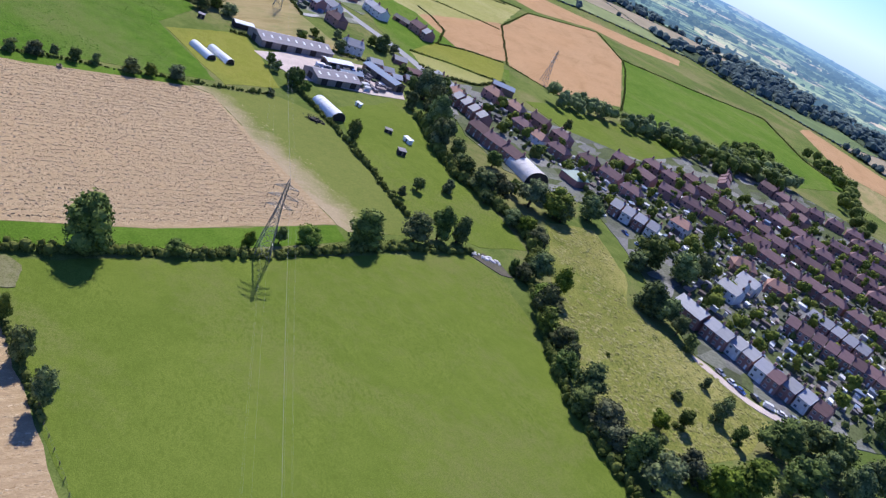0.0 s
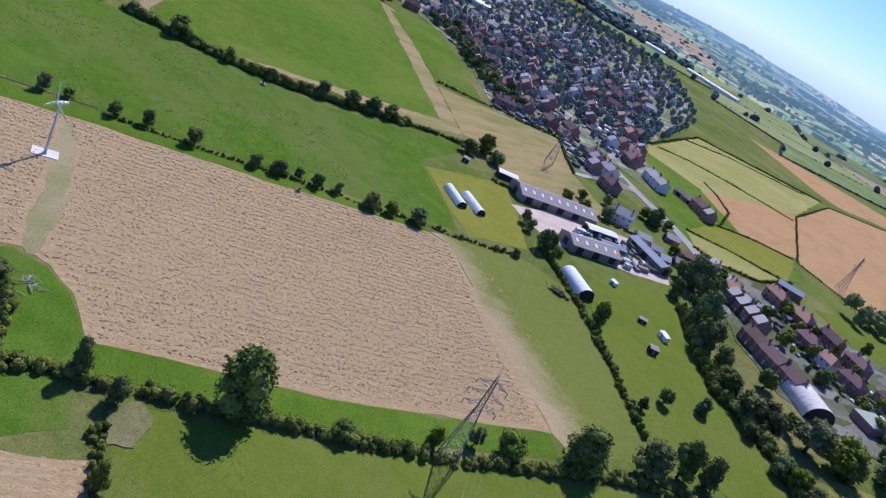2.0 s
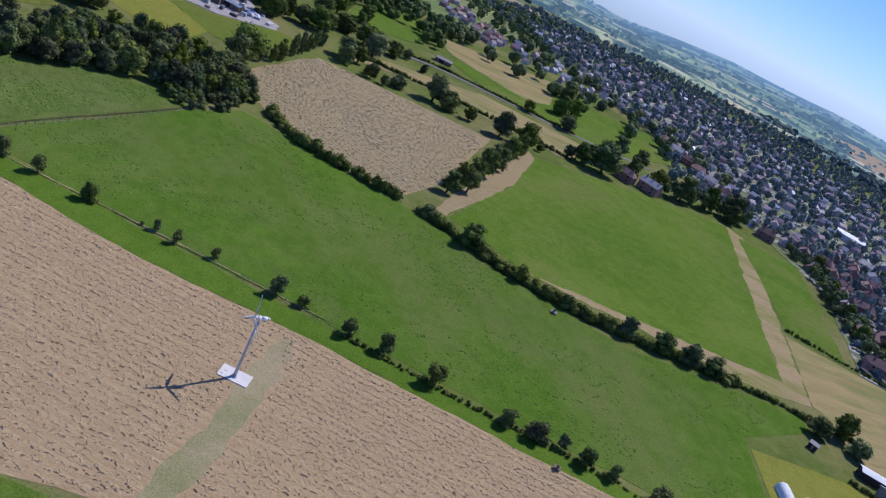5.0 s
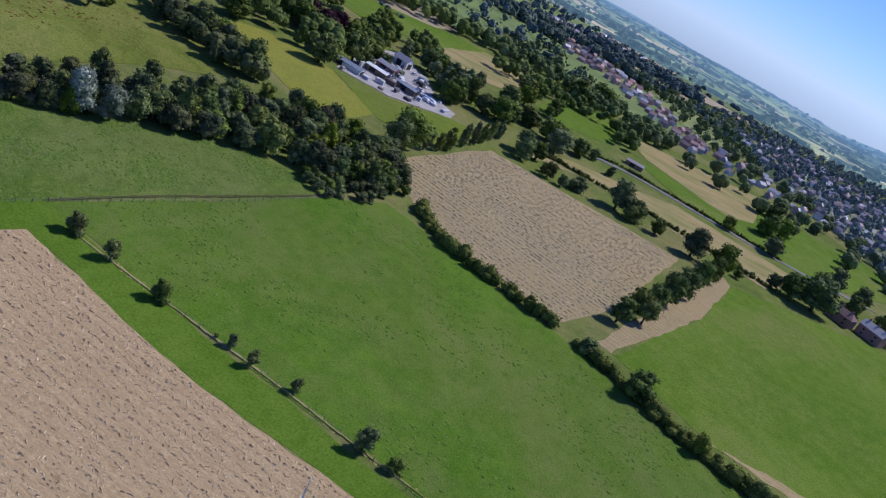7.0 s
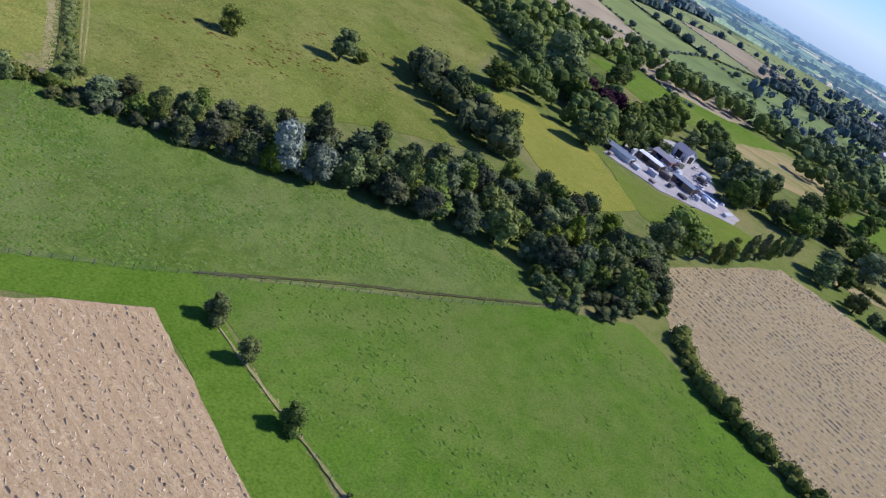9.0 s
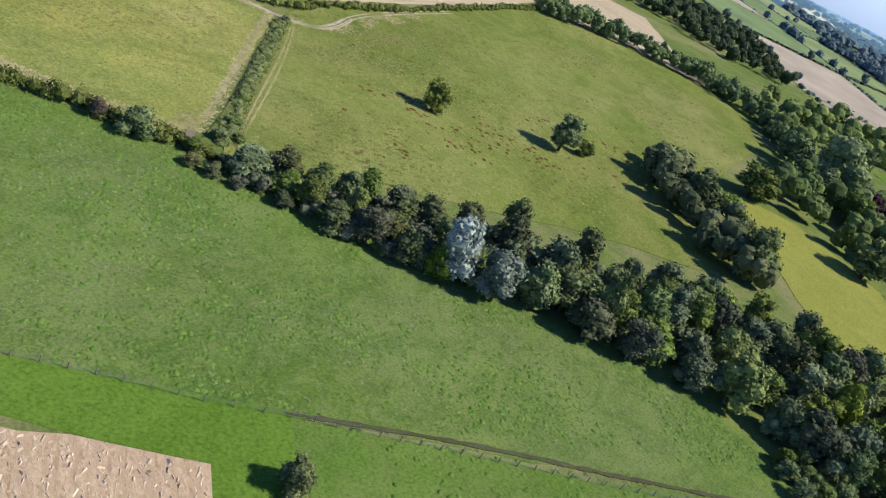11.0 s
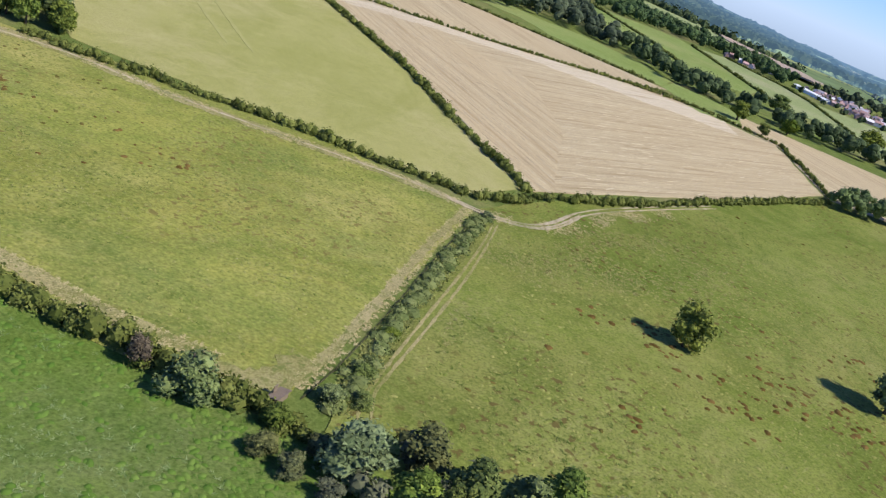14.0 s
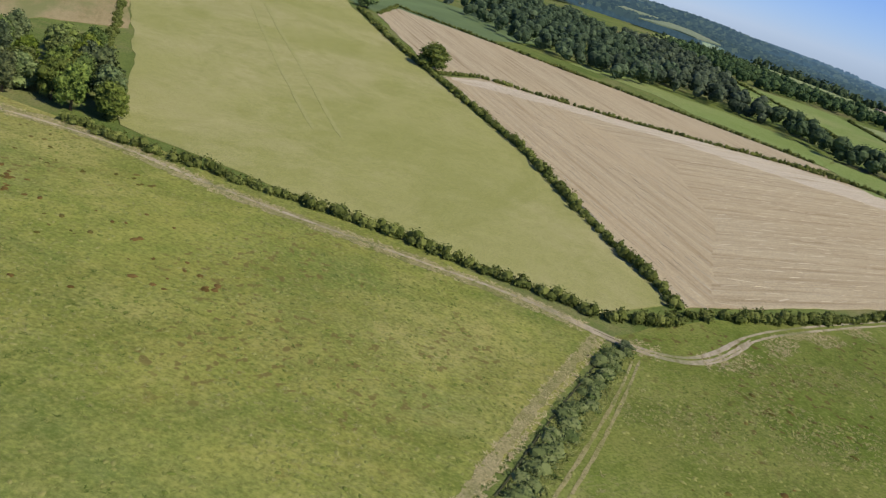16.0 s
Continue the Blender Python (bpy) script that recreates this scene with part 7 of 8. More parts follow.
# length, depth, eaves, ridge, hip, walls, roof, chimneys, windows along each front, label
HOUSES = {
    "semi_brown": (13, 8, 5.0, 7.8, 2.6, "brick", "roof_brown", (-3.2, 3.2), 3, "brick semi-detached house with a brown tiled hipped roof"),
    "semi_gable": (13, 8, 5.0, 7.9, 0.0, "brick", "roof_brown", (-6.2, 6.2), 3, "brick semi-detached house with a brown tiled gable roof"),
    "terrace": (5.6, 8.5, 5.2, 8.0, 0.0, "brick", "roof_brown", (2.3,), 2, "brick terraced house with a brown roof and chimney"),
    "terrace_slate": (5.6, 8.5, 5.2, 8.0, 0.0, "brick", "roof_slate", (2.3,), 2, "brick terraced house with a pale slate roof"),
    "terrace_white": (5.6, 8.5, 5.2, 8.0, 0.0, "render_white", "roof_slate", (2.3,), 2, "white rendered terraced house with a slate roof"),
    "villa_red": (14, 9, 5.6, 8.4, 0.0, "brick", "roof_slate", (-5, 0, 5), 4, "large red brick house with a pale slate roof"),
    "semi_orange": (13, 8.5, 5.0, 8.0, 2.4, "brick", "roof_orange", (-3.0, 3.0), 3, "brick semi-detached house with an orange tiled roof"),
    "white_slate": (11, 8.5, 5.0, 7.8, 0.0, "render_white", "roof_slate", (-4.6, 4.6), 3, "white rendered house with a grey slate roof"),
    "white_orange": (11, 9, 5.0, 7.8, 2.2, "render_white", "roof_orange", (-2.5,), 3, "white rendered house with an orange hipped roof"),
    "bungalow": (10, 8, 2.6, 5.2, 0.0, "brick", "roof_brown", (3.5,), 3, "low brick bungalow with a brown roof"),
}
house_protos = {}


def house(kind, x, y, angle, group="village houses", simple=False):
    L, D, E, R, hip, wall, roof, chims, wins, label = HOUSES[kind]
    key = (kind, simple)
    place = pose(x, y, 0, 0, 0, angle)
    if key in house_protos:
        return copy_thing(house_protos[key], place)
    ob = empty("house", place)
    tagged(ob, label, "house", group)
    if hip:
        box = [(sx * L / 2, sy * D / 2, z) for z in (-0.2, E) for sx, sy in ((-1, -1), (1, -1), (1, 1), (-1, 1))]
        walls = mesh_of("wall", box, [(0, 1, 5, 4), (1, 2, 6, 5), (2, 3, 7, 6), (3, 0, 4, 7)], M[wall])
    else:
        walls = mesh_of("wall", *gable_walls(L, D, E, R), M[wall])
    piece("wall", walls, ob)
    piece("roof", mesh_of("roof", *gable_roof(L, D, E, R, hip=hip), M[roof]), ob)
    for c in chims:
        drop = max(0.0, abs(c) - (L / 2 - hip)) * 0.6 if hip else 0
        piece("chimney", chimney_geo(1.2).done("chimney", M["brick"]), ob, pose(c, 0.25, R - 0.1 - drop))
    levels = (1.4, 3.9) if E > 4 else (1.4,)
    for side in (-1, 1):
        for z in levels if not (simple and side > 0) else levels[-1:]:
            for i in range(wins if not simple else max(2, wins // 2)):
                wx = -L / 2 + (i + 0.5) * L / (wins if not simple else max(2, wins // 2))
                m = pose(wx, side * (D / 2 + 0.03), z, 0, 0, 0 if side < 0 else 180)
                if z == 1.4 and i == wins // 2 and not simple:
                    piece("door", door_me, ob, pose(wx, side * (D / 2 + 0.03), 0, 0, 0, 0 if side < 0 else 180), "white painted door")
                    continue
                w = piece("window", pane_me, ob, m)
                if not simple:
                    piece("window_frame", window_frame_me, w)
    house_protos[key] = ob
    return ob


street_rng = random.Random(3)


def row(kinds, x0, y0, x1, y1, n, turn=0.0, simple=False, joined=False):
    """n houses from one end of a line to the other, ridges along it."""
    names = kinds.split()
    simple = simple or y0 > 480 or x0 > 222
    ang = math.degrees(math.atan2(y1 - y0, x1 - x0)) + turn
    for i in range(n):
        f = (i + 0.5) / n
        off = street_rng.choice((0, 0, 0.5)) if joined else street_rng.uniform(-2.0, 2.0)
        house(names[i % len(names)], x0 + (x1 - x0) * f + off * 0.4, y0 + (y1 - y0) * f + off, ang + (0 if joined else street_rng.uniform(-3, 3)), simple=simple)


for i, (dx, dy, turn, kind) in enumerate(((0, 0, 0, "terrace_slate"), (0, 0, 0, "terrace_slate"), (1.2, 1.5, -4, "terrace_white"), (1.2, 1.5, -4, "terrace_slate"), (0.2, -0.8, 3, "terrace_white"), (0.2, -0.8, 3, "terrace"), (2.0, 1.6, -2, "terrace_slate"), (2.6, 2.0, -2, "terrace_white"), (3.0, 2.4, 4, "terrace"))):
    house(kind, 110 + 4.65 * i + dx, 311.5 - 3.9 * i + dy, -40 + turn)
house("villa_red", 101, 318, -42)
house("white_slate", 126, 366, -40)
house("white_slate", 139, 388, -38)
house("terrace_white", 133, 378, -40)
house("semi_orange", 140, 411, 5)
house("semi_orange", 158, 402, -12)
house("white_orange", 107, 430, -25)
row("terrace", 153, 361, 187, 344, 6, joined=True)
row("terrace_slate", 170, 385, 196, 366, 5, joined=True)
row("terrace", 188, 346, 222, 320, 7, joined=True)
row("semi_brown semi_gable", 148, 462, 200, 420, 5)
row("semi_gable semi_brown", 170, 491, 220, 461, 5)
row("semi_brown", 192, 515, 270, 487, 6)
row("semi_brown semi_brown semi_gable", 202, 420, 240, 388, 4)
row("semi_gable semi_brown", 225, 548, 292, 527, 5)
row("semi_brown", 252, 588, 312, 562, 4)
row("semi_brown semi_gable", 228, 472, 300, 446, 5)
row("semi_gable", 232, 438, 300, 412, 5)
row("semi_brown", 240, 402, 292, 372, 4)
row("terrace_slate", 226, 352, 262, 325, 7, joined=True)
row("semi_brown semi_gable", 46, 471, 86, 445, 3)
row("semi_gable", 68, 509, 97, 488, 2)
row("semi_brown", 92, 534, 126, 508, 3)
row("semi_gable semi_brown", 98, 486, 166, 467, 5)
row("semi_brown semi_gable", 120, 543, 174, 496, 5)
row("bungalow", 167, 636, 154, 574, 5)
row("semi_gable semi_brown", 194, 636, 224, 604, 3)
row("semi_brown", 203, 598, 216, 570, 2)
row("semi_brown semi_gable", 175, 556, 216, 522, 4)
row("semi_brown", 228, 622, 300, 600, 5)
row("terrace_slate terrace_white", 66, 409, 92, 399, 4, joined=True)
row("terrace_slate white_slate semi_orange", -50, 493, -18, 462, 4)
row("semi_gable", -14, 430, 16, 406, 3)
row("semi_orange semi_orange white_slate", -20, 522, 10, 500, 2)
row("semi_gable semi_brown", 12, 509, 42, 485, 2)
row("semi_brown white_orange", 4, 478, 40, 455, 3)
row("terrace_slate", -30, 470, -8, 448, 4)

def barn(x, y, angle, L, D, E, R, wall, roof, lights=0, label="", category="barn"):
    ob = tagged(empty("barn", pose(x, y, 0, 0, 0, angle)), label, category)
    piece("wall", mesh_of("wall", *gable_walls(L, D, E, R), M[wall]), ob)
    piece("roof", mesh_of("roof", *gable_roof(L, D, E, R, 0.5), M[roof]), ob)
    slope = math.atan2(R - E, D / 2)
    me = Geo().box(-0.55, -1.1, 0, 0.55, 1.1, 0.06).done("roof_light", M["white_sheet"])
    for i in range(lights):
        for side in (-1, 1):
            m = pose(-L / 2 + (i + 0.5) * L / lights, side * D * 0.24, E + (R - E) * 0.52 + 0.22) @ Matrix.Rotation(-side * slope, 4, "X")
            piece("roof_light", me, ob, m)
    door = Geo().box(-1.8, -0.08, 0, 1.8, 0.05, min(3.6, E - 0.3)).done("barn_door", M["dark_timber"])
    for i in (-1, 1):
        piece("barn_door", door, ob, pose(i * (L / 2 + 0.04), 0, 0, 0, 0, 90))
    for i in range(int(L // 9)):
        piece("barn_door", door, ob, pose(-L / 2 + 4.5 + 9 * i, -D / 2 - 0.04, 0))
    return ob


# Houses along the main road to the north.
village_rng = random.Random(17)
VILLAGE = [(-142, 512), (-172, 558), (-206, 524), (-222, 542), (-293, 622), (-345, 660), (-360, 760), (-330, 900), (-250, 960), (-175, 800), (-155, 676), (-132, 622), (-138, 596), (-160, 604), (-196, 600), (-150, 566), (-128, 545)]
MAIN_ROAD = ((-300, 800), (-235, 690), (-179, 603), (-141, 573), (-113, 551), (-85, 533), (-63, 514), (-42, 489))


def off_road(x, y):
    """Distance from the main road's line and the line's direction there."""
    best = (1e9, 0.0)
    for (ax, ay), (bx, by) in zip(MAIN_ROAD, MAIN_ROAD[1:]):
        a, b, p = Vector((ax, ay)), Vector((bx, by)), Vector((x, y))
        f = max(0.0, min(1.0, (p - a).dot(b - a) / (b - a).length_squared))
        best = min(best, ((p - a.lerp(b, f)).length, math.degrees(math.atan2(by - ay, bx - ax))))
    return best


for sx, sy, sa, sl, sd in ((-98, 610, -20, 11, 6), (-88, 606, -20, 12, 7), (-75, 598, -20, 10, 6)):
    barn(sx, sy, sa, sl, sd, 2.8, 4.4, "brick", "roof_dark", 0, "low farm building with a nearly black roof", "barn")
for sx, sy, sa, sl, sd, wall, roof in ((-80, 466, 40, 8, 6, "render_white", "roof_slate"), (-71, 461, 40, 7, 5, "brick", "roof_slate"), (-72, 497, 30, 8, 6, "brick", "roof_slate"), (-60, 484, 40, 9, 6, "brick", "roof_brown"), (-64, 455, 40, 6, 4, "timber", "white_sheet"), (-58, 466, 35, 7, 5, "brick", "roof_slate"), (-52, 474, 35, 7, 5, "render_white", "roof_brown")):
    barn(sx, sy, sa, sl, sd, 2.7, 4.3, wall, roof, 0, "small outbuilding behind the farm", "outbuilding")
for hx, hy, ha, kind in ((-143, 545, -35, "terrace_slate"), (-120, 515, -35, "semi_brown"), (-144, 631, -38, "semi_orange"), (-118, 597, -38, "white_slate"), (-110, 590, -38, "white_slate"), (-83, 602, -40, "semi_gable"), (-74, 592, -40, "terrace_slate"), (-145, 548, -35, "semi_brown"), (-131, 541, -35, "white_slate")):
    house(kind, hx, hy, ha, "houses along the road", simple=True)
for hx, hy in scatter(VILLAGE, 14.5, village_rng)[:105]:
    away, along = off_road(hx, hy)
    if away < 11:
        continue
    base = along if away < 40 or village_rng.random() < 0.6 else along + 90
    house(village_rng.choice(("semi_brown", "semi_gable", "semi_brown", "semi_gable", "semi_orange", "white_slate", "terrace_slate", "terrace_white", "bungalow")), hx, hy, base + village_rng.uniform(-8, 8), "houses along the road", simple=True)


def far_houses(name, poly, spacing, label, seed, mat="house_mix", small=1.0):
    """Distant streets: many small gabled houses in one mesh."""
    rng = random.Random(seed)
    g = Geo()
    for x, y in scatter(poly, spacing, rng):
        L, D, E = rng.uniform(5.5, 10.0) * small, rng.uniform(4.5, 6.2) * small, rng.uniform(2.8, 4.4) * small
        m = pose(x, y, relief(x, y), 0, 0, rng.choice((25, 25, 115, 70)) + rng.uniform(-20, 20))
        for v, f in (gable_walls(L, D, E, E + 2.0 * small), gable_roof(L, D, E, E + 2.0 * small)):
            g.add([m @ Vector(p) for p in v], f)
    tagged(new(name, g.done(name, M[mat])), label, "houses", "", "stuff")


far_houses("distant_houses", [(-345, 660), (-430, 640), (-520, 720), (-700, 760), (-920, 820), (-1050, 1000), (-900, 1230), (-600, 1260), (-330, 1220), (-215, 1020), (-300, 900), (-350, 760)], 19.5, "brick and slate houses of a distant town", 31)
far_houses("hamlet_houses", [(-700, 600), (-640, 650), (-600, 740), (-700, 760), (-760, 690)], 17, "far off brick houses along a road", 32)
far_houses("vale_houses", VALE_ROW, 13, "far off rows of brick houses among trees", 34, "vale_mix")
far_houses("vale_houses", [(-1170, 690), (-1230, 680), (-1410, 880), (-1330, 930)], 15, "far off rows of brick houses among trees", 35)
far_houses("valley_houses", [(-1084, -205), (-1104, -197), (-1100, -183), (-1082, -155), (-1055, -158), (-1070, -185)], 11, "white and brick houses among valley trees", 33, "vale_mix", 0.75)
far_houses("valley_houses", [(-1095, -112), (-1150, -85), (-1106, -40), (-1050, -5), (-1020, -40), (-1044, -60), (-1072, -90)], 9.5, "white and brick houses of a settlement", 36, "vale_mix", 0.75)
for glass_a, glass_b in (((-495, 1601), (-444, 1613)), ((-434, 1513), (-398, 1523)), ((-343, 1498), (-241, 1472))):
    run = math.hypot(glass_b[0] - glass_a[0], glass_b[1] - glass_a[1])
    mid = ((glass_a[0] + glass_b[0]) / 2, (glass_a[1] + glass_b[1]) / 2)
    tilt = math.degrees(math.atan2(glass_b[1] - glass_a[1], glass_b[0] - glass_a[0]))
    glass_ob = piece("glasshouse", Geo().box(-run / 2, -7, 0, run / 2, 7, 4.5).add(*gable_roof(run, 14, 4.5, 6.0)).done("glasshouse", M["white_sheet"]), None, pose(*mid, relief(*mid) + 1.0, 0, 0, tilt))
    tagged(glass_ob, "long pale glasshouse on the plain beyond town", "glasshouse")
for shed_x, shed_y, shed_turn, shed_long in ((-1062, -94, 57, 46), (-1106, -147, 55, 16)):
    shed_ob = piece("warehouse", Geo().box(-shed_long / 2, -4.5, 0, shed_long / 2, 4.5, 2.6).add(*gable_roof(shed_long, 9, 2.6, 3.5)).done("warehouse", M["white_sheet"]), None, pose(shed_x, shed_y, relief(shed_x, shed_y), 0, 0, shed_turn))
    tagged(shed_ob, "long white industrial shed in the valley", "building")
big_shed = Geo().box(-13, -12, 0, 13, 12, 5)
shed_ob = piece("warehouse", big_shed.add(*gable_roof(26, 24, 5, 6.2)).done("warehouse", M["white_sheet"]), None, pose(-416, 850, 0, 0, 0, 30))
tagged(shed_ob, "large flat white-roofed hall in the town", "building")


# ---- farm and sheds ----
def tunnel(x, y, angle, L, W, H, label, mat="white_sheet"):
    """A round-backed tunnel shed: cover, ribs and end walls."""
    ob = tagged(empty("tunnel_shed", pose(x, y, 0, 0, 0, angle)), label, "shed", "tunnel sheds")
    n = 12
    arc = [(math.cos(math.pi * i / n) * W / 2, math.sin(math.pi * i / n) ** 0.8 * H) for i in range(n + 1)]
    v = [(s * L / 2, a, b) for s in (-1, 1) for a, b in arc]
    k = n + 1
    piece("cover", mesh_of("cover", v, [(i, i + 1, k + i + 1, k + i) for i in range(n)], M[mat], True), ob)
    for s in (-1, 1):
        e = [(s * (L / 2 - 0.15), a * 0.985, b * 0.985) for a, b in arc]
        piece("end_wall", mesh_of("end_wall", e, [tuple(range(k))], M["dark_timber"]), ob)
    for i in range(int(L // 2.5)):
        g, px = Geo(), -L / 2 + 1.2 + 2.5 * i
        for (a, b), (c, d) in zip(arc, arc[1:]):
            g.rod((px, a * 1.006, b * 1.006 + 0.01), (px, c * 1.006, d * 1.006 + 0.01), 0.05, n=4, cap=False)
        piece("rib", g.done("rib", M["white_paint"]), ob)
    return ob


barn(-117, 425, 50, 44, 15, 3.6, 5.8, "barn_wall", "roof_sheet", 9, "long dark barn with roof lights beside the yard")
barn(-86, 402, 52, 27, 13, 3.6, 5.6, "barn_wall", "roof_sheet", 5, "grey-roofed farm barn with small roof lights")
barn(-69, 444, -30, 26, 8, 4.0, 5.4, "timber", "roof_bluegrey", 0, "farm shed with a blue-grey sheet roof")
barn(-142, 419, 40, 10, 5, 2.8, 3.4, "dark_timber", "white_sheet", 0, "small shed with a white roof", "shed")
barn(-92, 430, 50, 17, 6, 3.2, 4.0, "timber", "white_sheet", 0, "open-fronted cattle shed with a white roof", "shed")
barn(-82, 421, 50, 14, 5, 3.2, 4.0, "timber", "roof_bluegrey", 0, "open-fronted cattle shed with a blue-grey roof", "shed")
barn(-10, 549, 10, 15, 8, 4.0, 5.6, "timber", "roof_bluegrey", 0, "blue-roofed shed behind the houses", "shed")
barn(-493, 257, 50, 17, 5, 2.6, 3.6, "render_white", "roof_bluegrey", 0, "white stable block with a blue-grey roof", "stable")
barn(-504, 275, 48, 13, 5, 3.0, 3.6, "timber", "white_sheet", 0, "white-roofed workshop in a yard", "shed")
barn(-494, 290, 45, 12, 5, 3.2, 3.8, "timber", "roof_bluegrey", 0, "blue-roofed workshop in a yard", "shed")
barn(-520, 284, 45, 12, 6, 3.0, 4.2, "brick", "roof_slate", 0, "grey-roofed outbuilding in a yard", "shed")
barn(-545, 298, 40, 10, 6.5, 4.2, 6.4, "render_white", "roof_slate", 0, "white farmhouse among trees", "house")
barn(-545, 467, 60, 12, 6, 2.8, 3.8, "timber", "roof_sheet", 0, "dark timber stable beside a manege", "stable")
house("white_slate", -96, 471, 35)
house("villa_red", -388, 542, 20, "houses along the lane", simple=True)
house("semi_brown", -398, 528, 20, "houses along the lane", simple=True)
for i in range(9):
    house(("semi_brown", "white_slate", "semi_orange")[i % 3], -400 - 22 * i + 40, 600 + 9 * i + 40, 30 + i, "houses along the lane", simple=True)
tunnel(-73, 357, -38, 17, 8, 4.2, "large white polytunnel beside a hedge")
tunnel(-134.5, 356, -34, 15.5, 4.6, 2.6, "white poultry tunnel standing on grass")
tunnel(-128, 361.5, -32, 15.5, 4.6, 2.6, "white poultry tunnel standing on grass")
tunnel(21, 403, -50, 19, 15, 6.5, "wide barrel-roofed pale grey hall", "pad")
hall = tagged(empty("hall", pose(46, 428, 0, 0, 0, -40)), "square hall with a faded green pyramid roof", "building")
piece("wall", Geo().box(-6, -5.5, -0.2, 6, 5.5, 4).done("wall", M["brick"]), hall)
piece("roof", mesh_of("roof", *gable_roof(12, 11, 4, 6.8, hip=5.4), M["roof_green"]), hall)


def hut(x, y, angle, L, D, H, wall, roof, label):
    ob = tagged(empty("hut", pose(x, y, 0, 0, 0, angle)), label, "hut", "field huts")
    piece("wall", Geo().box(-L / 2, -D / 2, -0.1, L / 2, D / 2, H).done("wall", M[wall]), ob)
    piece("roof", Geo().add([(-L / 2 - 0.2, -D / 2 - 0.2, H), (L / 2 + 0.2, -D / 2 - 0.2, H), (L / 2 + 0.2, D / 2 + 0.2, H + 0.35), (-L / 2 - 0.2, D / 2 + 0.2, H + 0.35), (-L / 2 - 0.2, -D / 2 - 0.2, H + 0.1), (L / 2 + 0.2, -D / 2 - 0.2, H + 0.1), (L / 2 + 0.2, D / 2 + 0.2, H + 0.45), (-L / 2 - 0.2, D / 2 + 0.2, H + 0.45)], [(3, 2, 1, 0), (4, 5, 6, 7), (0, 1, 5, 4), (1, 2, 6, 5), (2, 3, 7, 6), (3, 0, 4, 7)]).done("roof", M[roof]), ob)
    piece("door", Geo().box(-0.4, -0.05, 0, 0.4, 0.03, 1.8).done("door", M["timber"]), ob, pose(0, -D / 2 - 0.03, 0))


hut(-34.7, 348.5, 30, 3.4, 3.0, 2.2, "dark_timber", "roof_sheet", "dark timber field shelter in the paddock")
hut(-46, 368.5, 20, 3.4, 2.0, 1.6, "dark_timber", "roof_sheet", "low dark animal shelter in the paddock")
hut(-35.9, 367.5, -40, 5.0, 2.0, 2.0, "white_paint", "white_sheet", "white trailer standing in the paddock")
hut(-158, 403.5, 20, 3.2, 2.4, 2.0, "dark_timber", "roof_sheet", "dark timber shelter in a field corner")
hut(-223, 328, 30, 2.0, 1.0, 0.5, "timber", "roof_sheet", "grey water trough beside a hedge")
hut(-150.6, 272.4, 45, 1.6, 1.0, 0.6, "timber", "timber", "small wooden box on the headland")
hut(-316.3, 97, 20, 2.6, 1.2, 0.7, "timber", "timber", "weathered wooden trough in a gateway")
hut(-66, 385, -20, 3.0, 1.8, 1.6, "white_paint", "white_sheet", "small white shelter in the paddock")

shed_rng = random.Random(44)
GARDENS = [(60, 470), (100, 530), (180, 560), (290, 560), (300, 420), (230, 310), (150, 290), (110, 330), (95, 395), (40, 440), (-20, 470), (10, 510)]
for sx, sy in scatter(GARDENS, 14, shed_rng)[:50]:
    hut(sx, sy, shed_rng.uniform(0, 90), shed_rng.uniform(2, 3.6), shed_rng.uniform(1.8, 2.6), 2.1, shed_rng.choice(("timber", "white_paint", "brick", "white_paint")), shed_rng.choice(("white_sheet", "roof_sheet", "roof_bluegrey")), "small garden shed behind a house")

# Greenhouses, bins, garages and stored things in the gardens.
clutter, clutter_rng = Geo(), random.Random(71)
for cx, cy in scatter(GARDENS + [(-40, 490)], 5.0, clutter_rng):
    m = pose(cx, cy, 0, 0, 0, clutter_rng.choice((-25, 65)) + clutter_rng.uniform(-8, 8))
    w, d, h = clutter_rng.uniform(0.5, 2.6), clutter_rng.uniform(0.5, 1.8), clutter_rng.uniform(0.6, 2.4)
    v = [(-w, -d, 0), (w, -d, 0), (w, d, 0), (-w, d, 0), (-w, -d, h), (w, -d, h), (w, d, h * 1.15), (-w, d, h * 1.15)]
    clutter.add([m @ Vector(p) for p in v], [(4, 5, 6, 7), (0, 1, 5, 4), (1, 2, 6, 5), (2, 3, 7, 6), (3, 0, 4, 7)])
for cx, cy in scatter(VILLAGE, 4.8, clutter_rng):
    if off_road(cx, cy)[0] > 8:
        m = pose(cx, cy, 0, 0, 0, clutter_rng.uniform(0, 180))
        w, d, h = clutter_rng.uniform(0.6, 2.8), clutter_rng.uniform(0.6, 1.8), clutter_rng.uniform(0.8, 2.6)
        v = [(-w, -d, 0), (w, -d, 0), (w, d, 0), (-w, d, 0), (-w, -d, h), (w, -d, h), (w, d, h * 1.15), (-w, d, h * 1.15)]
        clutter.add([m @ Vector(p) for p in v], [(4, 5, 6, 7), (0, 1, 5, 4), (1, 2, 6, 5), (2, 3, 7, 6), (3, 0, 4, 7)])
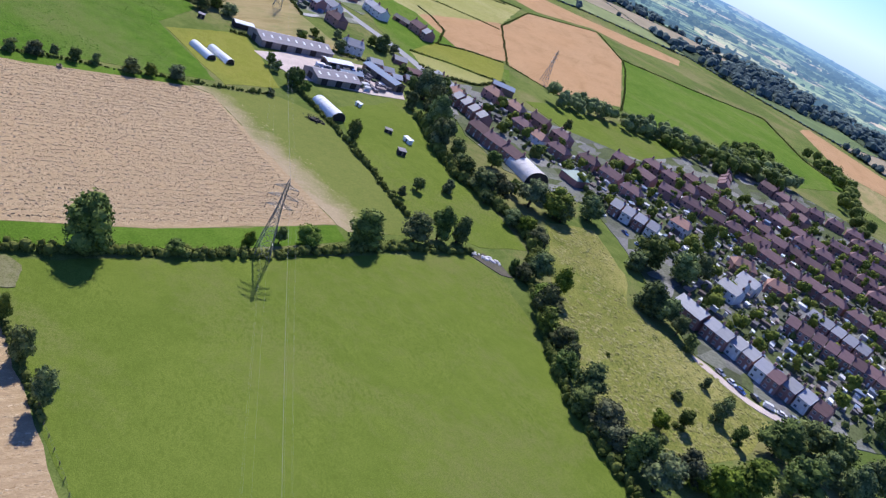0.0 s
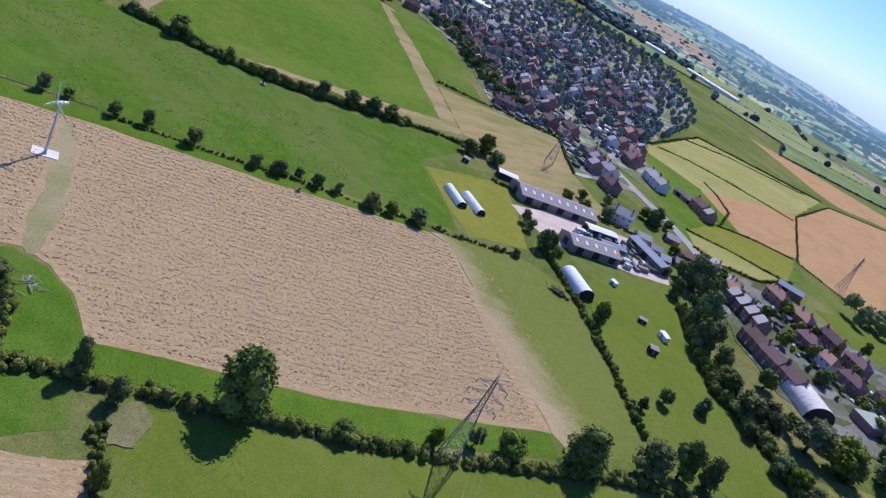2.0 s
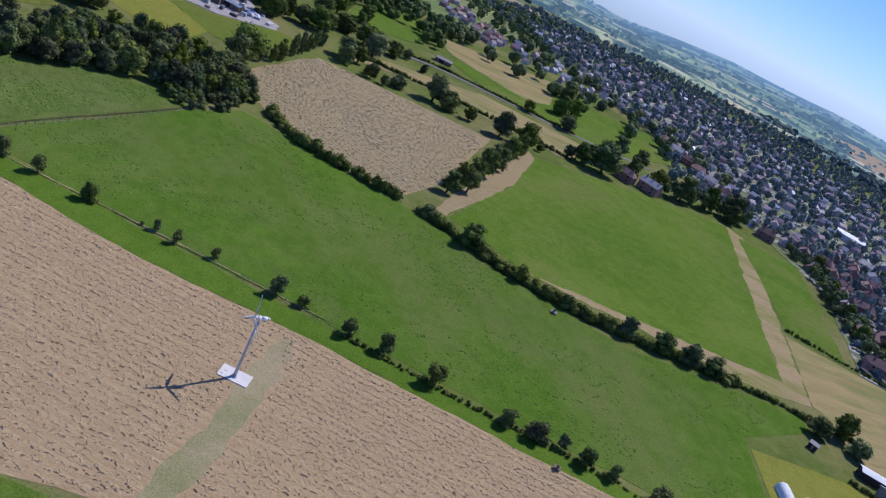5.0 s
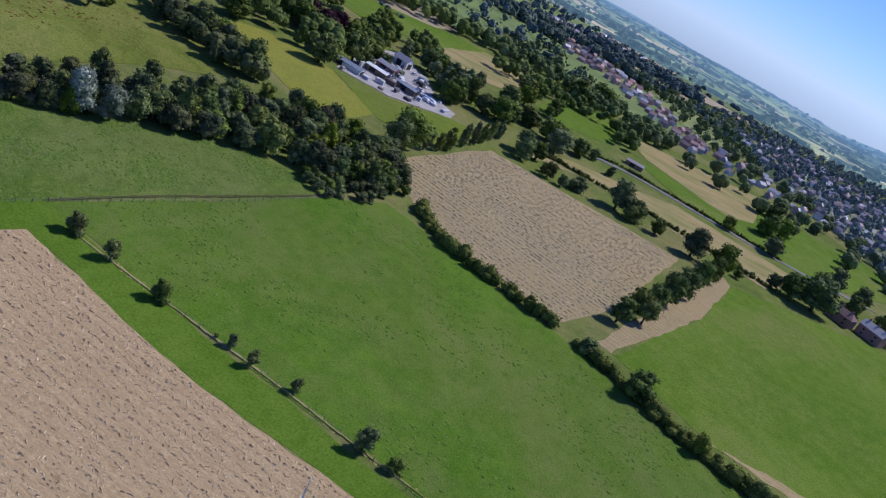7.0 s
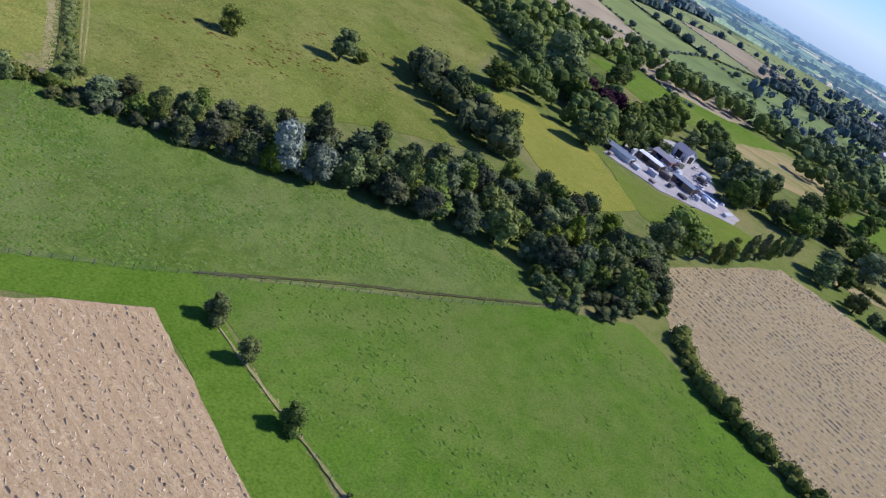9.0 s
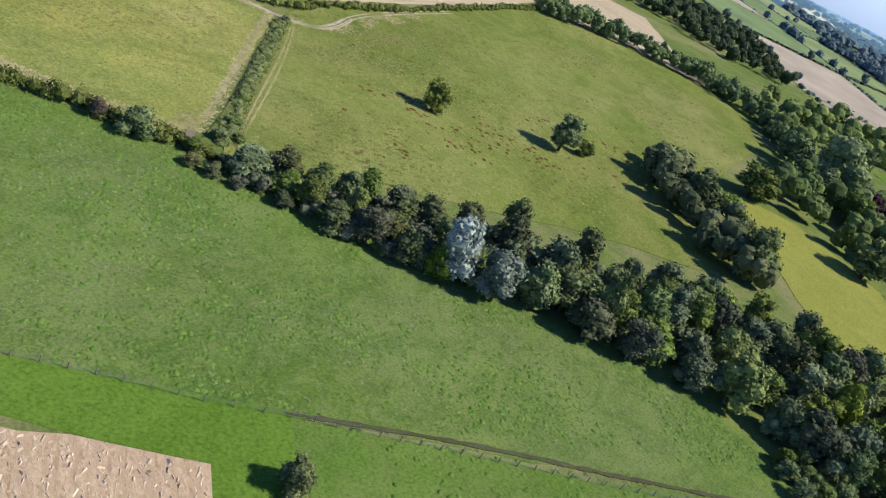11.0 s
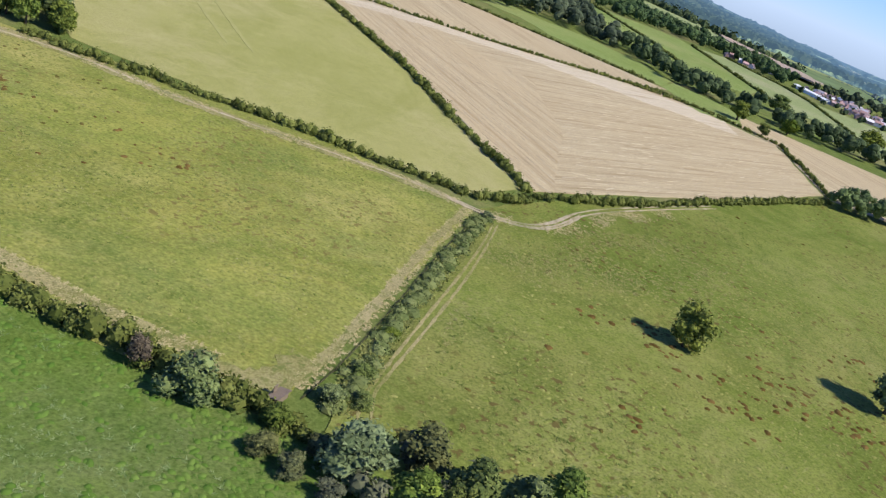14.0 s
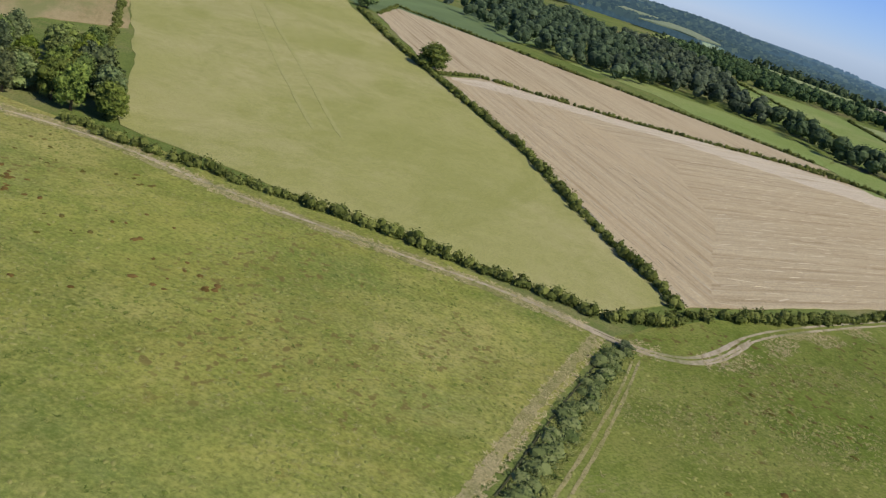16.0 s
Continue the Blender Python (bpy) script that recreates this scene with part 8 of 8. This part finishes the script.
for cx, cy in scatter([(-99, 412), (-90, 432), (-72, 452), (-58, 440), (-70, 412), (-84, 404)], 3.6, clutter_rng) + scatter([(-485, 252), (-474, 275), (-482, 310), (-520, 312), (-565, 298), (-510, 264)], 8.0, clutter_rng):
    m = pose(cx, cy, 0.3, 0, 0, clutter_rng.choice((50, 140)) + clutter_rng.uniform(-8, 8))
    w, d, h = clutter_rng.uniform(0.6, 3.2), clutter_rng.uniform(0.5, 1.3), clutter_rng.uniform(0.5, 2.4)
    v = [(-w, -d, -0.4), (w, -d, -0.4), (w, d, -0.4), (-w, d, -0.4), (-w, -d, h), (w, -d, h), (w * 0.95, d, h * 1.1), (-w * 0.95, d, h * 1.1)]
    clutter.add([m @ Vector(p) for p in v], [(4, 5, 6, 7), (0, 1, 5, 4), (1, 2, 6, 5), (2, 3, 7, 6), (3, 0, 4, 7)])
tagged(new("garden_clutter", clutter.done("garden_clutter", M["clutter"])), "white and grey garages, crates and garden things", "clutter", "", "stuff")

# ---- vehicles ----
car_protos = {}


def car(x, y, angle, paint="car_paint", van=False, label="car parked beside the houses", group="parked cars"):
    key = (paint, van)
    place = pose(x, y, 0.12, 0, 0, angle)
    if key in car_protos:
        return copy_thing(car_protos[key], place)
    if van and label.startswith("car"):
        label = "pale van parked in a yard"
    ob = tagged(empty("van" if van else "car", place), label, "van" if van else "car", group)
    L, W = (4.9, 1.95) if van else (4.2, 1.75)
    prof = [(-L / 2, 0.35), (-L / 2, 0.95), (-L / 2 + 0.15, 1.0), (L / 2 - 0.9, 0.95), (L / 2, 0.75), (L / 2, 0.35)]
    top = [(-L / 2 + 0.05, 1.0), (-L / 2 + 0.1, 2.0), (L / 2 - 1.5, 2.05), (L / 2 - 0.8, 1.0)] if van else [(-L / 2 + 0.2, 0.98), (-L / 2 + 0.75, 1.42), (0.35, 1.45), (L / 2 - 1.15, 0.96)]

    def extrude(p, w):
        n = len(p)
        v = [(a, -w, b) for a, b in p] + [(a, w, b) for a, b in p]
        return v, [tuple(range(n)), tuple(range(2 * n - 1, n - 1, -1))] + [(i, n + i, n + (i + 1) % n, (i + 1) % n) for i in range(n)]

    piece("body", mesh_of("body", *extrude(prof, W / 2), M[paint]), ob)
    piece("cabin", mesh_of("cabin", *extrude(top, W / 2 - 0.1), M[paint if van else "glass"]), ob)
    if not van:
        (a0, b0), (a1, b1) = top[1], top[2]
        piece("roof", Geo().box(a0, -W / 2 + 0.12, b0, a1, W / 2 - 0.12, b0 + 0.06).done("roof", M[paint]), ob)
    wheel = Geo().rod((0, -0.1, 0), (0, 0.1, 0), 0.32, n=12).done("tyre", M["rubber"])
    rim = Geo().rod((0, -0.11, 0), (0, 0.11, 0), 0.19, n=10).done("rim", M["steel"])
    for sx in (-1, 1):
        for sy in (-1, 1):
            w = piece("wheel", wheel, ob, pose(sx * L * 0.31, sy * (W / 2 - 0.08), 0.3))
            piece("rim", rim, w)
    lamp = Geo().box(-0.03, -0.18, -0.07, 0.03, 0.18, 0.07).done("headlight", M["white_paint"])
    for sy in (-1, 1):
        piece("headlight", lamp, ob, pose(L / 2 + 0.01, sy * W * 0.33, 0.66))
    car_protos[key] = ob
    return ob


for cx, cy, ca, paint, van in ((111, 283, -45, "car_paint", 0), (115, 279, -45, "car_white", 0), (118, 276, -40, "car_blue", 0), (129, 273.5, -10, "car_white", 1), (134, 273, 0, "car_white", 0), (139, 274, 10, "car_paint", 0), (144, 275, 20, "car_blue", 0), (124, 276, -40, "car_paint", 0), (150, 279, 40, "car_white", 0), (156, 285, 50, "car_paint", 0)):
    car(cx, cy, ca, paint, bool(van), ("white van" if van else {"car_white": "white car", "car_blue": "dark blue car", "car_paint": "grey car"}[paint]) + " parked along the back lane")
car_rng = random.Random(8)
for i in range(34):
    x0, y0, x1, y1 = car_rng.choice(((150, 452, 200, 412), (172, 480, 222, 452), (195, 503, 268, 477), (100, 476, 166, 458), (60, 402, 95, 366), (-45, 484, 10, 434), (125, 534, 172, 488)))
    f = car_rng.random()
    car(x0 + (x1 - x0) * f, y0 + (y1 - y0) * f, math.degrees(math.atan2(y1 - y0, x1 - x0)) + car_rng.choice((0, 90)) + car_rng.uniform(-8, 8), car_rng.choice(("car_paint", "car_white", "car_white", "car_blue")), False)
for i in range(26):
    px, py = car_rng.choice(((-505, 285), (-490, 300), (-530, 298), (-500, 296)))
    car(px + car_rng.uniform(-14, 14), py + car_rng.uniform(-8, 8), car_rng.choice((40, 130)) + car_rng.uniform(-10, 10), car_rng.choice(("car_white", "car_white", "car_paint", "car_blue")), car_rng.random() < 0.5)
for i in range(14):
    car(-88 + 0.55 * i + (i % 2) * 1.6, 418 + 0.5 * i - (i % 2) * 4.6, 140, "car_blue")
for i in range(16):
    car(-84 + car_rng.uniform(-12, 14), 426 + car_rng.uniform(-14, 12), car_rng.choice((50, 140)), car_rng.choice(("car_white", "car_blue", "car_paint")), car_rng.random() < 0.3)


# ---- pylons and wires ----
LINE = math.degrees(math.atan2(-277, 103))
ARMS = ((17.2, 4.0), (20.3, 4.4), (23.4, 3.6))


def pylon(x, y, angle, label="grey lattice steel electricity pylon"):
    ob = tagged(empty("pylon", pose(x, y, 0, 0, 0, angle - 90)), label, "pylon", "pylons on the line")

    def half(z):
        return 2.5 - 1.85 * z / 17.0 if z < 17 else 0.65 - 0.3 * (z - 17) / 8

    for sx in (-1, 1):
        for sy in (-1, 1):
            g = Geo().rod((sx * 2.5, sy * 2.5, -0.2), (sx * 0.65, sy * 0.65, 17), 0.13, 0.10, 5).rod((sx * 0.65, sy * 0.65, 17), (sx * 0.35, sy * 0.35, 25), 0.10, 0.08, 5).rod((sx * 0.35, sy * 0.35, 25), (0, 0, 26.5), 0.07, 0.05, 5)
            piece("leg", g.done("leg", M["steel"]), ob)
    zs = [0.4, 4.6, 8.2, 11.2, 13.8, 15.8, 17.2, 18.8, 20.3, 21.9, 23.4, 25]
    for z0, z1 in zip(zs, zs[1:]):
        a, b = half(z0), half(z1)
        cross = Geo().rod((-a, -a, z0), (b, -b, z1), 0.06, n=4, cap=False).rod((a, -a, z0), (-b, -b, z1), 0.06, n=4, cap=False)
        cross_me = cross.done("brace", M["steel"])
        bar_me = Geo().rod((-b, -b, z1), (b, -b, z1), 0.055, n=4, cap=False).done("crossbar", M["steel"])
        for k in range(4):
            piece("brace", cross_me, ob, Matrix.Rotation(k * math.pi / 2, 4, "Z"))
            piece("crossbar", bar_me, ob, Matrix.Rotation(k * math.pi / 2, 4, "Z"))
    for z, reach in ARMS:
        for s in (-1, 1):
            g, h = Geo(), half(z)
            for sy in (-1, 1):
                g.rod((s * h, sy * h, z), (s * reach, 0, z), 0.07, n=4).rod((s * h, sy * h * 0.9, z + 1.1), (s * reach, 0, z), 0.06, n=4)
                g.rod((s * (h + reach) / 2, sy * h / 2, z), (s * h, sy * h * 0.9, z + 1.1), 0.045, n=4)
            arm = piece("crossarm", g.done("crossarm", M["steel"]), ob)
            ins = Geo().rod((s * reach, 0, z), (s * reach, 0, z - 1.5), 0.04, n=5)
            for q in range(6):
                ins.rod((s * reach, 0, z - 0.25 - q * 0.2), (s * reach, 0, z - 0.33 - q * 0.2), 0.13, 0.09, 7)
            piece("insulator", ins.done("insulator", M["dark_timber"]), arm)
    return ob


PYLONS = ((56, -64), (-47, 213), (-150, 490))
for px, py in PYLONS:
    pylon(px, py, LINE)
pylon(14, 640, LINE + 40, "lattice steel electricity pylon in ripe crop")


def span(a, b, dx, z, sag, r=0.013):
    """One conductor between two pylons, hanging in a curve."""
    side = Vector((b[1] - a[1], -(b[0] - a[0]), 0)).normalized() * dx
    v, f = [], []
    for i in range(25):
        k = i / 24
        p = Vector((a[0] + (b[0] - a[0]) * k, a[1] + (b[1] - a[1]) * k, z - 4 * sag * k * (1 - k))) + side
        v += [p + side.normalized() * c * r + Vector((0, 0, d * r)) for c, d in ((1, 0), (0, 1), (-1, 0), (0, -1))] if dx else [p + Vector((c * r, 0, d * r)) for c, d in ((1, 0), (0, 1), (-1, 0), (0, -1))]
        if i:
            f += [(4 * i - 4 + n, 4 * i - 4 + (n + 1) % 4, 4 * i + (n + 1) % 4, 4 * i + n) for n in range(4)]
    return tagged(new("power_line", mesh_of("power_line", v, f, M["wire"])), "thin bare overhead power cable", "cable", "overhead cables")


for a, b in zip(PYLONS, PYLONS[1:]):
    for z, reach in ARMS:
        for s in (-1, 1):
            span(a, b, s * reach, z - 1.5, 4.5, 0.006)
    span(a, b, 0, 26.5, 4.0, 0.022)

# ---- wind turbine ----
turbine = tagged(empty("wind_turbine", pose(-178.8, 197.4, 0)), "small grey three-bladed wind turbine on a concrete pad", "wind turbine")
piece("tower", Geo().rod((0, 0, 0.25), (0, 0, 15.2), 0.42, 0.24, 14, True).rod((0, 0, 0.2), (0, 0, 0.45), 0.7, 0.7, 14).done("tower", M["turbine"], True), turbine)
nac = Geo()
prof = [(-1.0, 0.24), (-0.7, 0.42), (0.2, 0.5), (1.6, 0.42), (2.3, 0.2)]
for (y0, r0), (y1, r1) in zip(prof, prof[1:]):
    nac.rod((0, y0, 15.6), (0, y1, 15.6), r0, r1, 12)
nacelle = piece("nacelle", nac.done("nacelle", M["white_paint"], True), turbine)
piece("hub", Geo().rod((0, -1.0, 15.6), (0, -1.45, 15.6), 0.26, 0.1, 10).done("hub", M["turbine"], True), nacelle)
for a in (-8, 112, 232):
    g = Geo()
    m = pose(0, -1.2, 15.6) @ Matrix.Rotation(radians(a), 4, "Y")
    secs = [(0.15, 0.16, 0.14), (0.9, 0.52, 0.12), (2.7, 0.40, 0.08), (5.2, 0.20, 0.04)]
    for (z0, w0, t0), (z1, w1, t1) in zip(secs, secs[1:]):
        v = [(w0, 0, z0), (0, t0, z0), (-w0 * 0.5, 0, z0), (0, -t0, z0), (w1, 0, z1), (0, t1, z1), (-w1 * 0.5, 0, z1), (0, -t1, z1)]
        g.add([m @ Vector(p) for p in v], [(0, 1, 5, 4), (1, 2, 6, 5), (2, 3, 7, 6), (3, 0, 4, 7), (3, 2, 1, 0), (4, 5, 6, 7)])
    piece("blade", g.done("blade", M["white_paint"], True), turbine)
slab = tagged(piece("concrete_pad", Geo().box(-3.4, -2.3, -0.1, 3.4, 2.3, 0.25).done("concrete_pad", M["pad"]), None, pose(-179.2, 197.8, 0, 0, 0, 52)), "pale concrete foundation slab in the stubble", "slab")


# ---- fences ----
def fence(spacing, height, *pts, label="wire fence on weathered wooden posts"):
    ob = tagged(empty("fence", pose(pts[0][0], pts[0][1], 0)), label, "fence", "field fences")
    rng = random.Random(int(pts[0][0]))
    me = Geo().rod((0, 0, -0.2), (0, 0, height), 0.08, 0.07, 6).done("post", M["timber"])
    places = densify(pts, spacing, 0.05, rng, closed=False)
    for x, y in places:
        piece("post", me, ob, pose(x - pts[0][0], y - pts[0][1], 0, rng.uniform(-5, 5), rng.uniform(-5, 5)))
    for z in (0.35, 0.7, 1.05):
        v, f = [], []
        for i, (x, y) in enumerate(places):
            v += [(x - pts[0][0] + a, y - pts[0][1], z + b) for a, b in ((-0.013, -0.008), (0.013, -0.008), (0, 0.015))]
            if i:
                f += [(3 * i - 3 + k, 3 * i - 3 + (k + 1) % 3, 3 * i + (k + 1) % 3, 3 * i + k) for k in range(3)]
        piece("wire", mesh_of("wire", v, f, M["steel"]), ob)


fence(3.0, 1.25, (-250, 119), (-259, 132), (-266, 143), (-273, 152), (-287, 172), (-306, 199), (-328, 226))
fence(3.5, 1.2, (-54, 119), (-46, 112), (-38, 104), (-25, 85))
fence(4.0, 1.2, (-248, 177), (-232, 196), (-214, 218), (-198, 233))
fence(4.0, 1.2, (-290, 48), (-296, 62), (-301, 74), (-308, 88))

# ---- heaps and loose things ----
heap_rng = random.Random(2)
rub = Geo()
for i in range(40):
    f = heap_rng.random()
    bx, by = 9.5 + 11 * f + heap_rng.uniform(-1, 1), 284 + heap_rng.uniform(-1.5, 1.5) + 1.5 * f
    rub.add(*lobe(heap_rng, (bx, by, 0.3), heap_rng.uniform(0.3, 0.9), 0.7))
tagged(new("rubble_heap", rub.done("rubble_heap", M["pad"])), "pale heap of rubble in a field corner", "rubble")
brush = Geo()
for i in range(120):
    bx, by = -74 + heap_rng.gauss(0, 2.2), 340 + heap_rng.gauss(0, 1.8)
    a = Vector((bx, by, heap_rng.uniform(0, 1.2)))
    brush.rod(a, a + Vector((heap_rng.uniform(-1.5, 1.5), heap_rng.uniform(-1.5, 1.5), heap_rng.uniform(-0.2, 0.7))), 0.09, 0.03, 4)
for i in range(14):
    brush.add(*lobe(heap_rng, (-74 + heap_rng.gauss(0, 1.8), 340 + heap_rng.gauss(0, 1.5), 0.3), heap_rng.uniform(0.7, 1.4), 0.7))
tagged(new("brush_heap", brush.done("brush_heap", M["dark_timber"])), "dark heap of cut brushwood in grass", "brush heap")
